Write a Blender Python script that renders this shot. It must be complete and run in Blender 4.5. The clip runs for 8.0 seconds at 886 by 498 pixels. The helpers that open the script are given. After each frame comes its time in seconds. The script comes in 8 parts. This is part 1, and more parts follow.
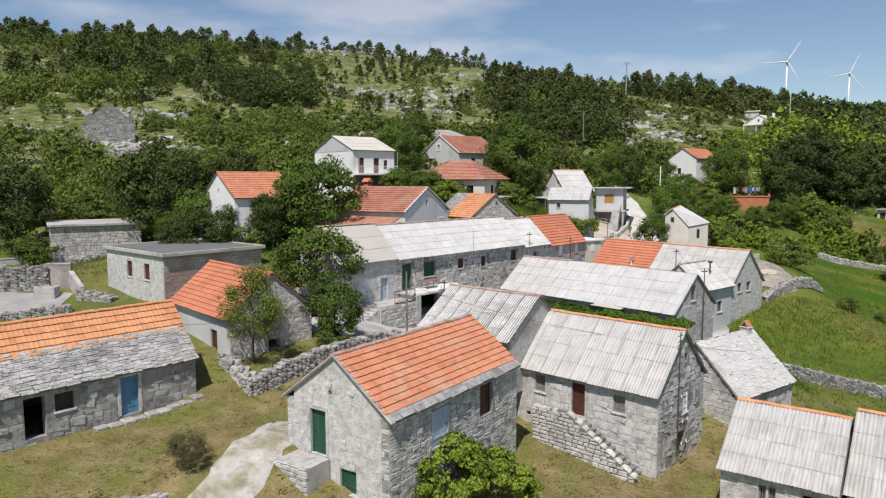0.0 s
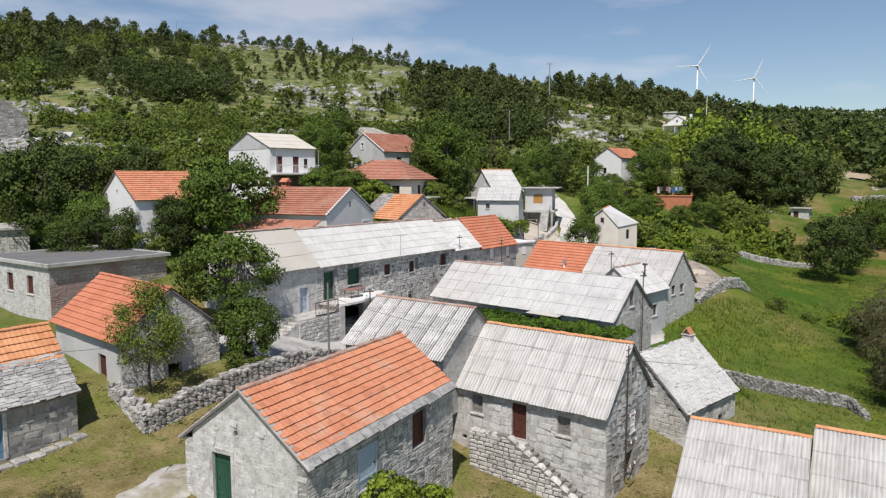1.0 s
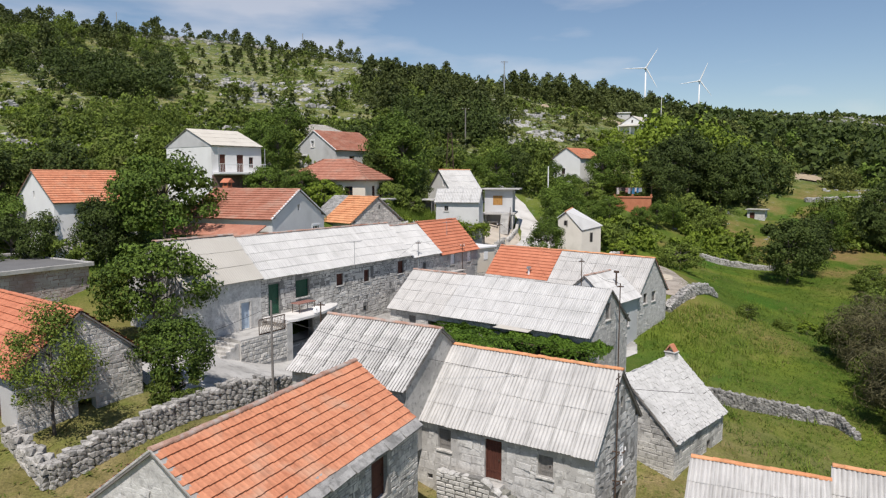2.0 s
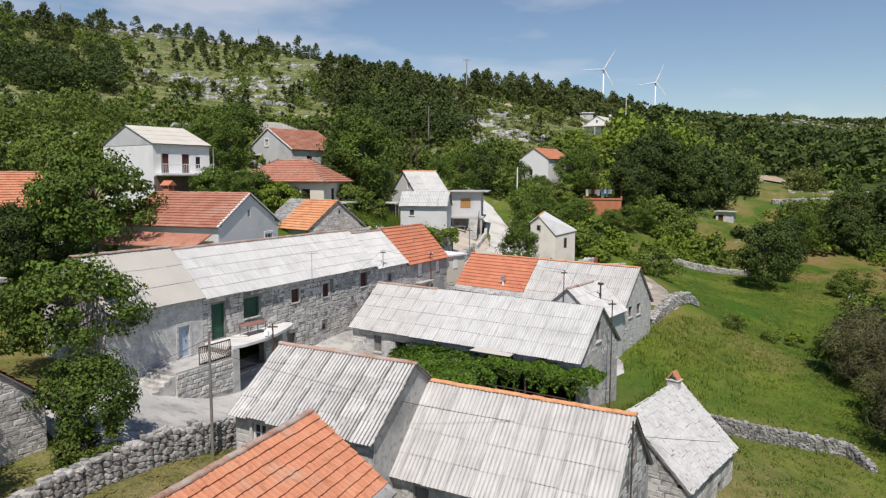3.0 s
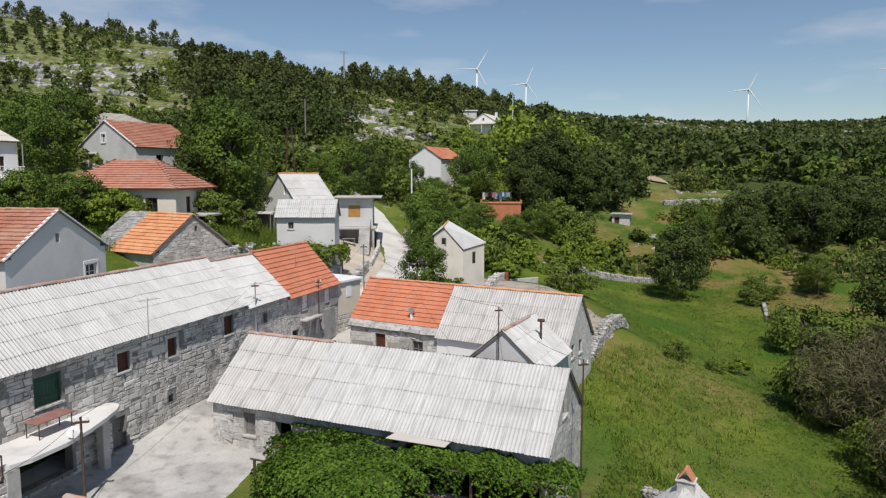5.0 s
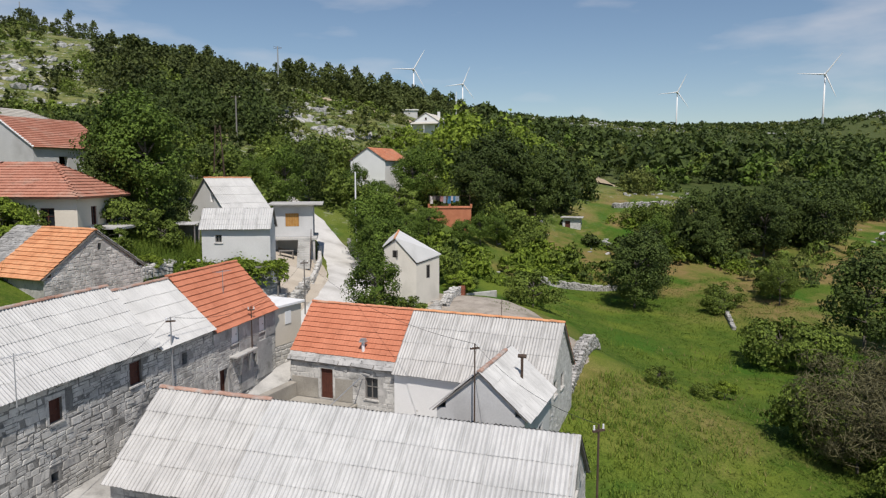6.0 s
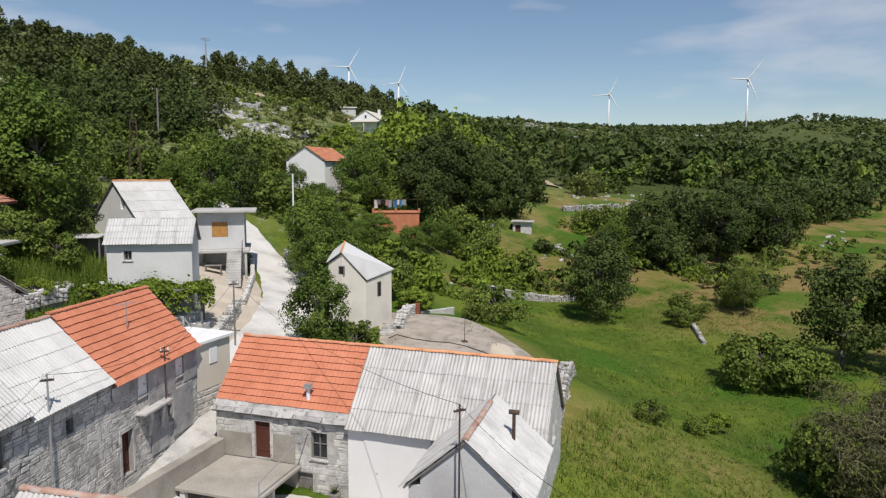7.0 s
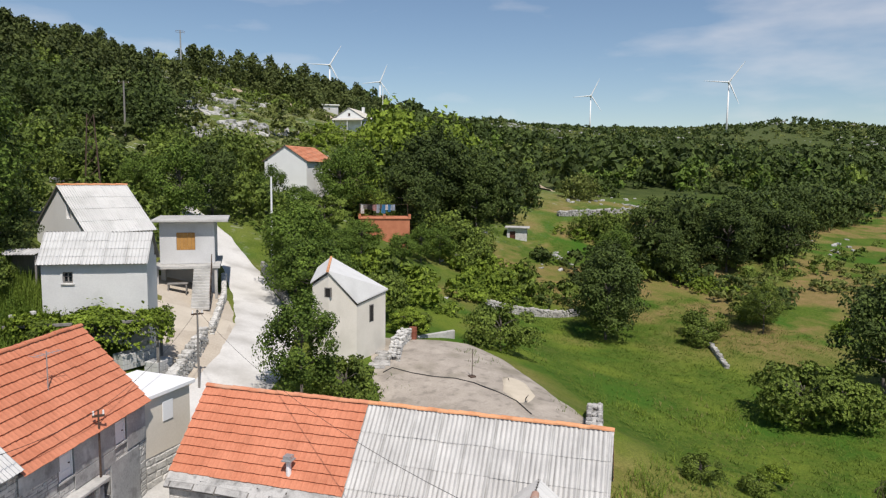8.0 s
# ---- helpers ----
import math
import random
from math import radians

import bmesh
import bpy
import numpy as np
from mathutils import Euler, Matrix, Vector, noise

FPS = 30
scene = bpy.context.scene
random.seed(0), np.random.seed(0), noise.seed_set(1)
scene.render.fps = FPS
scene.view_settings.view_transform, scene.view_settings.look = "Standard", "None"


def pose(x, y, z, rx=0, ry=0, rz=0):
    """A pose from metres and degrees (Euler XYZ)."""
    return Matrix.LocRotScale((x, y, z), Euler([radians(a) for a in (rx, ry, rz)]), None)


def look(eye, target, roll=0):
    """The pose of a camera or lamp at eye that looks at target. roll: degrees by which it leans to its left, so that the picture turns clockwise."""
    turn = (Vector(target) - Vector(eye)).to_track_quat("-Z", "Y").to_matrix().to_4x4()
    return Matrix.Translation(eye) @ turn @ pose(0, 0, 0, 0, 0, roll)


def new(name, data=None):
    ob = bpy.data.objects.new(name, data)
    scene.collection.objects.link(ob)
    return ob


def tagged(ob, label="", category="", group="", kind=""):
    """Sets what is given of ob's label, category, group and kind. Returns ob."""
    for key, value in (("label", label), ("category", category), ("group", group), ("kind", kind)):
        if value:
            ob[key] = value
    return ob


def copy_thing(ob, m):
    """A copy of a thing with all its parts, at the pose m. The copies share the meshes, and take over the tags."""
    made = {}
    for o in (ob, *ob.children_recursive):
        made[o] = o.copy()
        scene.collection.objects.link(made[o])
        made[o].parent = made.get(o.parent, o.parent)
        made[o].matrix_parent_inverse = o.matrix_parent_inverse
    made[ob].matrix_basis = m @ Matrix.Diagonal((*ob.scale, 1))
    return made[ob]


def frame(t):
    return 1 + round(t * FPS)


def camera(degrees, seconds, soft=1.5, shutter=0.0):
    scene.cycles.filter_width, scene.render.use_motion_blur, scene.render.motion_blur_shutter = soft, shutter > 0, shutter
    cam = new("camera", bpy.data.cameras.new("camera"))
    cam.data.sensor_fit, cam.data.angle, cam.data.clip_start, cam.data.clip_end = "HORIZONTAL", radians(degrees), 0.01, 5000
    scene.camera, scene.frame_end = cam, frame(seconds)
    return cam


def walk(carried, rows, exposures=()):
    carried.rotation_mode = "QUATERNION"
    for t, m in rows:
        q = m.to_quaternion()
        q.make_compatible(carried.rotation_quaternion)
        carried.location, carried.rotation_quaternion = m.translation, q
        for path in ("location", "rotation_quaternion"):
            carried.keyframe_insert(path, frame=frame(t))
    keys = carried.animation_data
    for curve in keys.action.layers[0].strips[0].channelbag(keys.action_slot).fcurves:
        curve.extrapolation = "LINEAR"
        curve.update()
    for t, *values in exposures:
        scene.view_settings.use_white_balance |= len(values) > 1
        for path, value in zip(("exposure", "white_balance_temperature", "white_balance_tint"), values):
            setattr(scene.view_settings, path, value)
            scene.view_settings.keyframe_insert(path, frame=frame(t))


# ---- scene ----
cam = camera(65.70, 8.0, soft=1.25)
# seconds, place, heading, tilt, lean
PATH = [
    (0.0, 0.435, -3.982, 16.096, 6.258, -5.802, -0.146),
    (0.5, 0.250, -2.045, 16.129, 3.179, -5.847, -0.077),
    (1.0, 0.000, 0.000, 16.186, 0.000, -5.890, -0.154),
    (1.5, -0.277, 2.179, 16.224, -3.079, -5.900, 0.000),
    (1.7, -0.327, 3.209, 16.276, -3.512, -5.927, 0.021),
    (2.8, -0.603, 9.122, 16.515, -6.272, -5.996, 0.136),
    (3.0, -0.605, 10.318, 16.583, -7.316, -5.977, 0.157),
    (3.5, -0.581, 13.337, 16.701, -9.906, -5.938, 0.169),
    (4.0, -0.491, 16.413, 16.843, -12.453, -5.954, -0.007),
    (4.5, -0.340, 19.591, 17.025, -15.071, -5.996, 0.114),
    (4.7, -0.206, 20.939, 17.081, -16.070, -6.039, 0.103),
    (5.8, 0.792, 28.594, 17.460, -21.838, -6.139, 0.045),
    (6.0, 1.061, 30.030, 17.551, -22.844, -6.087, 0.035),
    (6.5, 1.812, 33.727, 17.692, -25.512, -6.050, 0.221),
    (7.0, 2.743, 37.418, 17.899, -28.204, -6.113, 0.272),
    (7.5, 3.766, 41.064, 18.113, -29.422, -6.167, 0.413),
    (8.0, 4.904, 44.681, 18.313, -29.872, -6.121, 0.750),
]
walk(cam, [(t, pose(x, y, z, 90 + tilt, 0, head) @ pose(0, 0, 0, 0, 0, lean)) for t, x, y, z, head, tilt, lean in PATH],
     exposures=[(0.0, -0.03, 6770, 13), (3.0, -0.06, 6770, 13), (4.5, -0.14, 6770, 12), (6.0, -0.17, 6770, 12), (8.0, -0.02, 6770, 12)])
# ---- camera end ----

# ---- world, sun ----
SUN = Vector((-0.150, -0.695, 1.15)).normalized()      # towards the sun
world = bpy.data.worlds.new("sky")
scene.world = world
world.use_nodes = True
wn, wl = world.node_tree.nodes, world.node_tree.links
wn.clear()
sky = wn.new("ShaderNodeTexSky")
sky.sky_type, sky.sun_disc = "NISHITA", False
sky.sun_elevation, sky.sun_rotation = math.asin(SUN.z), math.atan2(SUN.x, SUN.y)
sky.altitude, sky.air_density, sky.dust_density, sky.ozone_density = 900, 1.2, 0.1, 4.0
# thin fair-weather cloud
tc = wn.new("ShaderNodeTexCoord")
mp = wn.new("ShaderNodeMapping")
mp.inputs["Scale"].default_value = (2.2, 2.2, 8.5)
cn = wn.new("ShaderNodeTexNoise")
cn.inputs["Scale"].default_value, cn.inputs["Detail"].default_value, cn.inputs["Roughness"].default_value = 1.9, 6, 0.5
cr = wn.new("ShaderNodeMapRange")
cr.inputs["From Min"].default_value, cr.inputs["From Max"].default_value = 0.51, 0.74
cr.inputs["To Max"].default_value = 0.38
mixc = wn.new("ShaderNodeMix")
mixc.data_type = "RGBA"
bg = wn.new("ShaderNodeBackground")
bg.inputs["Strength"].default_value = 0.100
wo = wn.new("ShaderNodeOutputWorld")
wl.new(tc.outputs["Generated"], mp.inputs["Vector"])
wl.new(mp.outputs[0], cn.inputs["Vector"])
# thicker towards one bank of cloud over the hill
dt = wn.new("ShaderNodeVectorMath")
dt.operation = "DOT_PRODUCT"
dt.inputs[1].default_value = Vector((-0.30, 0.89, 0.34)).normalized()
wl.new(tc.outputs["Generated"], dt.inputs[0])
bank = wn.new("ShaderNodeMapRange")
bank.inputs["From Min"].default_value, bank.inputs["From Max"].default_value = 0.93, 1.0
bank.inputs["To Max"].default_value = 0.22
wl.new(dt.outputs["Value"], bank.inputs["Value"])
thick = wn.new("ShaderNodeMath")
thick.operation = "ADD"
wl.new(cn.outputs["Fac"], thick.inputs[0])
wl.new(bank.outputs[0], thick.inputs[1])
wl.new(thick.outputs[0], cr.inputs["Value"])
wl.new(cr.outputs[0], mixc.inputs[0])
wl.new(sky.outputs[0], mixc.inputs[6])
mixc.inputs[7].default_value = (9.2, 9.0, 9.2, 1)
wl.new(mixc.outputs[2], bg.inputs["Color"])
wl.new(bg.outputs[0], wo.inputs["Surface"])

sun = new("sun", bpy.data.lights.new("sun", "SUN"))
sun.data.energy, sun.data.angle, sun.data.color = 4.8, radians(0.53), (1.0, 0.965, 0.91)
sun.matrix_world = look(SUN * 100, (0, 0, 0))

# ---- helpers ----
MATS = {}


def material(name, dark, light, scale=3.0, fine=30.0, rough=0.85, bump=0.3, bump_dist=0.02, piece=0.0, stain=None,
             stain_scale=0.6, stain_lo=0.5, stain_hi=0.7, metal=0.0, fine_amount=0.45, isl=0.0, stretch=(1, 1, 1), spec=0.3, streak=None, streak_scale=(7.0, 0.35, 1.0), streak_lo=0.5, streak_hi=0.68, pitch=0.0, wash_most=0.8, seam=None, pit=0.0, pit_scale=4.5):
    """Two colours mixed by a coarse and a fine noise, with stains, relief and a little change from piece to piece."""
    if name in MATS:
        return MATS[name]
    m = bpy.data.materials.new(name)
    m.use_nodes = True
    n, l = m.node_tree.nodes, m.node_tree.links
    b = n["Principled BSDF"]
    b.inputs["Roughness"].default_value, b.inputs["Metallic"].default_value = rough, metal
    b.inputs["Specular IOR Level"].default_value = spec
    geo = n.new("ShaderNodeNewGeometry")
    mapn = n.new("ShaderNodeMapping")
    mapn.inputs["Scale"].default_value = stretch
    l.new(geo.outputs["Position"], mapn.inputs["Vector"])

    def noise_at(s, detail=4):
        q = n.new("ShaderNodeTexNoise")
        q.inputs["Scale"].default_value, q.inputs["Detail"].default_value = s, detail
        l.new(mapn.outputs[0], q.inputs["Vector"])
        return q.outputs["Fac"]

    def math2(op, a, c):
        q = n.new("ShaderNodeMath")
        q.operation = op
        for i, v in enumerate((a, c)):
            if isinstance(v, (int, float)):
                q.inputs[i].default_value = v
            else:
                l.new(v, q.inputs[i])
        return q.outputs[0]

    def ramp(v, lo, hi):
        q = n.new("ShaderNodeMapRange")
        q.inputs["From Min"].default_value, q.inputs["From Max"].default_value = lo, hi
        l.new(v, q.inputs["Value"])
        return q.outputs[0]

    def mix(f, a, c):
        q = n.new("ShaderNodeMix")
        q.data_type = "RGBA"
        l.new(f, q.inputs[0])
        for i, v in ((6, a), (7, c)):
            if isinstance(v, tuple):
                q.inputs[i].default_value = (*v, 1)
            else:
                l.new(v, q.inputs[i])
        return q.outputs[2]

    coarse, small = noise_at(scale), noise_at(fine, 3)
    f = math2("ADD", math2("MULTIPLY", ramp(coarse, 0.3, 0.7), 1 - fine_amount), math2("MULTIPLY", ramp(small, 0.3, 0.7), fine_amount))
    if piece:
        oi = n.new("ShaderNodeObjectInfo")
        f = math2("ADD", f, math2("MULTIPLY", math2("SUBTRACT", oi.outputs["Random"], 0.5), piece))
    if isl:
        f = math2("ADD", f, math2("MULTIPLY", math2("SUBTRACT", geo.outputs["Random Per Island"], 0.5), isl))
    col = mix(f, dark, light)
    if stain:
        col = mix(math2("MULTIPLY", ramp(noise_at(stain_scale, 6), stain_lo, stain_hi), 0.8), col, stain)
    if pit:
        # small dark pits, chips and lichen spots
        low = tuple(v * 0.42 for v in dark)
        col = mix(math2("MULTIPLY", ramp(noise_at(pit_scale, 6), 0.54, 0.66), pit), col, low)
        pale = tuple(min(v * 1.18, 0.8) for v in light)
        col = mix(math2("MULTIPLY", ramp(noise_at(pit_scale * 0.37, 5), 0.56, 0.66), pit * 0.7), col, pale)
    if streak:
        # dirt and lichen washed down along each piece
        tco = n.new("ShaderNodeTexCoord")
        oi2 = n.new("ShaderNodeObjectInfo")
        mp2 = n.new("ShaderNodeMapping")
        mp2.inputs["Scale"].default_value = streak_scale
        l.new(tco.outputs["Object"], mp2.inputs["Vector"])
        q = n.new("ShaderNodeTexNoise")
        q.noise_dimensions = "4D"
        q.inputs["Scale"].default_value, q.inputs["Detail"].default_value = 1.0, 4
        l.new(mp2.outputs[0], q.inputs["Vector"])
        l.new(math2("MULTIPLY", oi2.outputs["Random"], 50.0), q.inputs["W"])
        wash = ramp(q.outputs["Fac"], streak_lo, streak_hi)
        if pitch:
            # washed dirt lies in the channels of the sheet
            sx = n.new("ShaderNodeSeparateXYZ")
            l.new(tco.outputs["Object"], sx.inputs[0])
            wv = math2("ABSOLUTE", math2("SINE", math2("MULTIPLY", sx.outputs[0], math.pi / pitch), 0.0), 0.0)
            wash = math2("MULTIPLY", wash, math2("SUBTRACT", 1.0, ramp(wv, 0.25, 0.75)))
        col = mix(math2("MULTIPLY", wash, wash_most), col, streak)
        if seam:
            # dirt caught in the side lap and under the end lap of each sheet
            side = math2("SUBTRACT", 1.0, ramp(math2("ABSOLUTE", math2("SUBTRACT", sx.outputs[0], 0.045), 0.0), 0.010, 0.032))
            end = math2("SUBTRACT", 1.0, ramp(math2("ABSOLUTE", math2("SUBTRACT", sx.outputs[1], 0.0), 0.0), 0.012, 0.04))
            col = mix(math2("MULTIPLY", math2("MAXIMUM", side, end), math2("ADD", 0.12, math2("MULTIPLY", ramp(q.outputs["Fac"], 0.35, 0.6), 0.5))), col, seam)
    l.new(col, b.inputs["Base Color"])
    if bump:
        bp = n.new("ShaderNodeBump")
        bp.inputs["Strength"].default_value, bp.inputs["Distance"].default_value = bump, bump_dist
        l.new(f if not (piece or isl) else small, bp.inputs["Height"])
        l.new(bp.outputs[0], b.inputs["Normal"])
    MATS[name] = m
    return m


def link(name, bm, mat, parent=None, label="", smooth=False):
    me = bpy.data.meshes.new(name)
    bm.normal_update()
    bm.to_mesh(me)
    bm.free()
    for q in (mat if isinstance(mat, (list, tuple)) else (mat,)):
        me.materials.append(q)
    if smooth:
        me.polygons.foreach_set("use_smooth", [True] * len(me.polygons))
    ob = new(name, me)
    if parent:
        ob.parent = parent
    if label:
        ob["label"] = label
    return ob


def part(name, bm, mat, parent, label="", smooth=False):
    """One mesh under a thing or under a part."""
    return link(name, bm, mat, parent, label, smooth)


def box(bm, lo, hi, m=None):
    """A box between two corners, moved by m."""
    vs = [bm.verts.new(v) for v in ((x, y, z) for x in (lo[0], hi[0]) for y in (lo[1], hi[1]) for z in (lo[2], hi[2]))]
    for f in ((0, 1, 3, 2), (4, 6, 7, 5), (0, 4, 5, 1), (2, 3, 7, 6), (0, 2, 6, 4), (1, 5, 7, 3)):
        bm.faces.new([vs[i] for i in f])
    if m is not None:
        bmesh.ops.transform(bm, matrix=m, verts=vs)
    return vs


def soft_box(bm, lo, hi, b=0.02, m=None):
    """A box with chamfered edges."""
    vs = box(bm, lo, hi)
    es = list({e for v in vs for e in v.link_edges})
    r = bmesh.ops.bevel(bm, geom=es, offset=b, segments=1, affect="EDGES")
    if m is not None:
        bmesh.ops.transform(bm, matrix=m, verts=list({v for f in r["faces"] for v in f.verts} | {v for v in vs if v.is_valid}))


def tube(bm, a, b, r0, r1=None, n=8):
    """A tapered round bar from a to b."""
    a, b = Vector(a), Vector(b)
    r1 = r0 if r1 is None else r1
    q = (b - a).to_track_quat("Z", "Y")
    rings = []
    for p, r in ((a, r0), (b, r1)):
        rings.append([bm.verts.new(p + q @ Vector((r * math.cos(k * math.tau / n), r * math.sin(k * math.tau / n), 0))) for k in range(n)])
    for k in range(n):
        bm.faces.new((rings[0][k], rings[0][(k + 1) % n], rings[1][(k + 1) % n], rings[1][k]))
    bm.faces.new(rings[0][::-1])
    bm.faces.new(rings[1])


def prism(bm, pts, depth):
    """A plate whose outline pts (3D, in one plane) is pushed by the vector depth."""
    a = [bm.verts.new(p) for p in pts]
    b = [bm.verts.new(Vector(p) + Vector(depth)) for p in pts]
    bm.faces.new(a[::-1])
    bm.faces.new(b)
    for i in range(len(a)):
        j = (i + 1) % len(a)
        bm.faces.new((a[i], a[j], b[j], b[i]))
    bmesh.ops.recalc_face_normals(bm, faces=list({f for v in a + b for f in v.link_faces}))


def mesh_of(name, verts, faces, mat, parent=None, label="", smooth=False):
    me = bpy.data.meshes.new(name)
    me.from_pydata([tuple(v) for v in verts], [], faces)
    me.materials.append(mat)
    if smooth:
        me.polygons.foreach_set("use_smooth", [True] * len(me.polygons))
    me.update()
    ob = new(name, me)
    if parent:
        ob.parent = parent
    if label:
        ob["label"] = label
    return ob


def joined(name, base_v, base_f, mats, mat, parent=None, label=""):
    """Many copies of one small mesh (all faces with as many corners), each moved by a 4x4 array, joined into one object."""
    bv, bf = np.asarray(base_v, float), np.asarray(base_f, int)
    ms = np.asarray(mats, float)
    v = np.einsum("nij,kj->nki", ms[:, :3, :3], bv) + ms[:, None, :3, 3]
    f = bf[None] + (np.arange(len(ms)) * len(bv))[:, None, None]
    me = bpy.data.meshes.new(name)
    nv, nf, c = v.shape[0] * v.shape[1], f.shape[0] * f.shape[1], bf.shape[1]
    me.vertices.add(nv)
    me.vertices.foreach_set("co", v.reshape(-1))
    me.loops.add(nf * c)
    me.loops.foreach_set("vertex_index", f.reshape(-1))
    me.polygons.add(nf)
    me.polygons.foreach_set("loop_start", np.arange(nf) * c)
    me.polygons.foreach_set("loop_total", np.full(nf, c))
    me.polygons.foreach_set("use_smooth", np.zeros(nf, bool))
    me.update(calc_edges=True)
    me.materials.append(mat)
    ob = new(name, me)
    if parent:
        ob.parent = parent
    if label:
        ob["label"] = label
    return ob

# ---- materials ----
STONE = material("grey_limestone", (0.40, 0.388, 0.362), (0.66, 0.64, 0.60), 1.6, 22, 0.9, 0.6, 0.03, piece=0.6, stain=(0.17, 0.165, 0.155), stain_scale=0.7, stain_lo=0.52, stain_hi=0.74, isl=0.6, pit=0.6)
STONE_LIGHT = material("pale_limestone", (0.42, 0.41, 0.39), (0.65, 0.635, 0.60), 1.2, 18, 0.9, 0.5, 0.03, piece=0.45, isl=0.45, stain=(0.26, 0.252, 0.238), stain_scale=0.8, stain_lo=0.5, stain_hi=0.72, pit=0.55)
MORTAR = material("lime_mortar", (0.36, 0.352, 0.335), (0.54, 0.525, 0.50), 1.3, 25, 0.95, 0.5, 0.02, stain=(0.25, 0.243, 0.23), stain_scale=0.6, stain_lo=0.5, stain_hi=0.72, pit=0.5)
STONE_LIME = material("limewashed_stone", (0.45, 0.442, 0.425), (0.69, 0.678, 0.65), 1.8, 14, 0.9, 0.5, 0.03, piece=0.3, isl=0.3, stain=(0.36, 0.35, 0.335), stain_scale=2.4, stain_lo=0.50, stain_hi=0.74, pit=0.45, pit_scale=7.0)
LIME = material("limewashed_mortar", (0.43, 0.422, 0.405), (0.65, 0.638, 0.61), 1.8, 14, 0.9, 0.5, 0.03, stain=(0.34, 0.33, 0.315), stain_scale=2.4, stain_lo=0.50, stain_hi=0.74, pit=0.45, pit_scale=7.0)
JOINT_GREY = material("weathered_grey_joint", (0.20, 0.195, 0.182), (0.40, 0.39, 0.37), 1.5, 20, 0.95, 0.5, 0.02, pit=0.6)
JOINT = material("dark_open_joint", (0.13, 0.127, 0.118), (0.30, 0.293, 0.275), 1.5, 20, 0.95, 0.5, 0.02, pit=0.5)
RUBBLE = material("dry_rubble", (0.16, 0.156, 0.147), (0.47, 0.455, 0.43), 2.0, 16, 0.95, 0.6, 0.04, isl=0.7, piece=0.6, pit=0.5)
PLASTER = material("white_plaster", (0.73, 0.728, 0.72), (0.82, 0.818, 0.81), 0.8, 14, 0.9, 0.15, 0.01, stain=(0.6, 0.59, 0.57), stain_scale=0.35, stain_lo=0.6, stain_hi=0.85)
GREY_PLASTER = material("grey_plaster", (0.48, 0.48, 0.48), (0.60, 0.60, 0.60), 0.7, 12, 0.9, 0.15, 0.01, stain=(0.3, 0.29, 0.28), stain_scale=0.3, stain_lo=0.55, stain_hi=0.8)
PALE_PLASTER = material("pale_grey_plaster", (0.55, 0.55, 0.545), (0.66, 0.66, 0.65), 0.7, 12, 0.9, 0.15, 0.01, stain=(0.44, 0.44, 0.43), stain_scale=0.4, stain_lo=0.55, stain_hi=0.8)
CONCRETE = material("old_concrete", (0.36, 0.352, 0.335), (0.53, 0.52, 0.497), 0.6, 9, 0.9, 0.3, 0.02, stain=(0.2, 0.195, 0.18), stain_scale=0.4, stain_lo=0.52, stain_hi=0.75, pit=0.35, pit_scale=1.6)
TILE = material("orange_clay_tile", (0.47, 0.175, 0.095), (0.64, 0.285, 0.165), 0.7, 12, 0.8, 0.25, 0.01, piece=0.34, isl=0.34, stain=(0.52, 0.33, 0.235), stain_scale=0.8, stain_lo=0.54, stain_hi=0.72, pit=0.3, pit_scale=2.4)
TILE_RED = material("red_clay_tile", (0.46, 0.160, 0.088), (0.60, 0.235, 0.138), 0.7, 12, 0.8, 0.25, 0.01, piece=0.25, isl=0.25, pit=0.15, pit_scale=2.0)
TILE_DULL = material("weathered_brown_tile", (0.34, 0.140, 0.092), (0.49, 0.235, 0.165), 0.7, 12, 0.85, 0.25, 0.01, piece=0.3, isl=0.3, stain=(0.40, 0.27, 0.21), stain_scale=0.7, stain_lo=0.52, stain_hi=0.72, pit=0.3, pit_scale=2.4)
TILE_PALE = material("sunburnt_clay_tile", (0.54, 0.22, 0.10), (0.70, 0.36, 0.19), 0.8, 12, 0.8, 0.25, 0.01, piece=0.34, isl=0.34, pit=0.3, pit_scale=2.4)
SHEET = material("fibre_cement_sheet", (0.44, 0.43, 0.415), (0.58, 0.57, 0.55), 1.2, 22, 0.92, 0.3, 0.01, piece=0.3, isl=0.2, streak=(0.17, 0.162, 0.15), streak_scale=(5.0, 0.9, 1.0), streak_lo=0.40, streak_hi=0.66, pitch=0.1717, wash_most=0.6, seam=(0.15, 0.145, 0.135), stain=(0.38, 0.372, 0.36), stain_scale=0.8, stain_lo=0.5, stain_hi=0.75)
SHEET_WHITE = material("white_fibre_cement_sheet", (0.46, 0.457, 0.45), (0.60, 0.597, 0.585), 1.0, 20, 0.88, 0.25, 0.01, piece=0.25, isl=0.2, streak=(0.20, 0.197, 0.19), streak_scale=(5.0, 0.9, 1.0), streak_lo=0.40, streak_hi=0.66, pitch=0.1717, wash_most=0.42, seam=(0.20, 0.197, 0.19), stain=(0.40, 0.40, 0.39), stain_scale=0.7, stain_lo=0.55, stain_hi=0.8)
SHEET_CREAM = material("cream_roofing_sheet", (0.44, 0.415, 0.37), (0.53, 0.505, 0.455), 0.6, 16, 0.85, 0.15, 0.01)
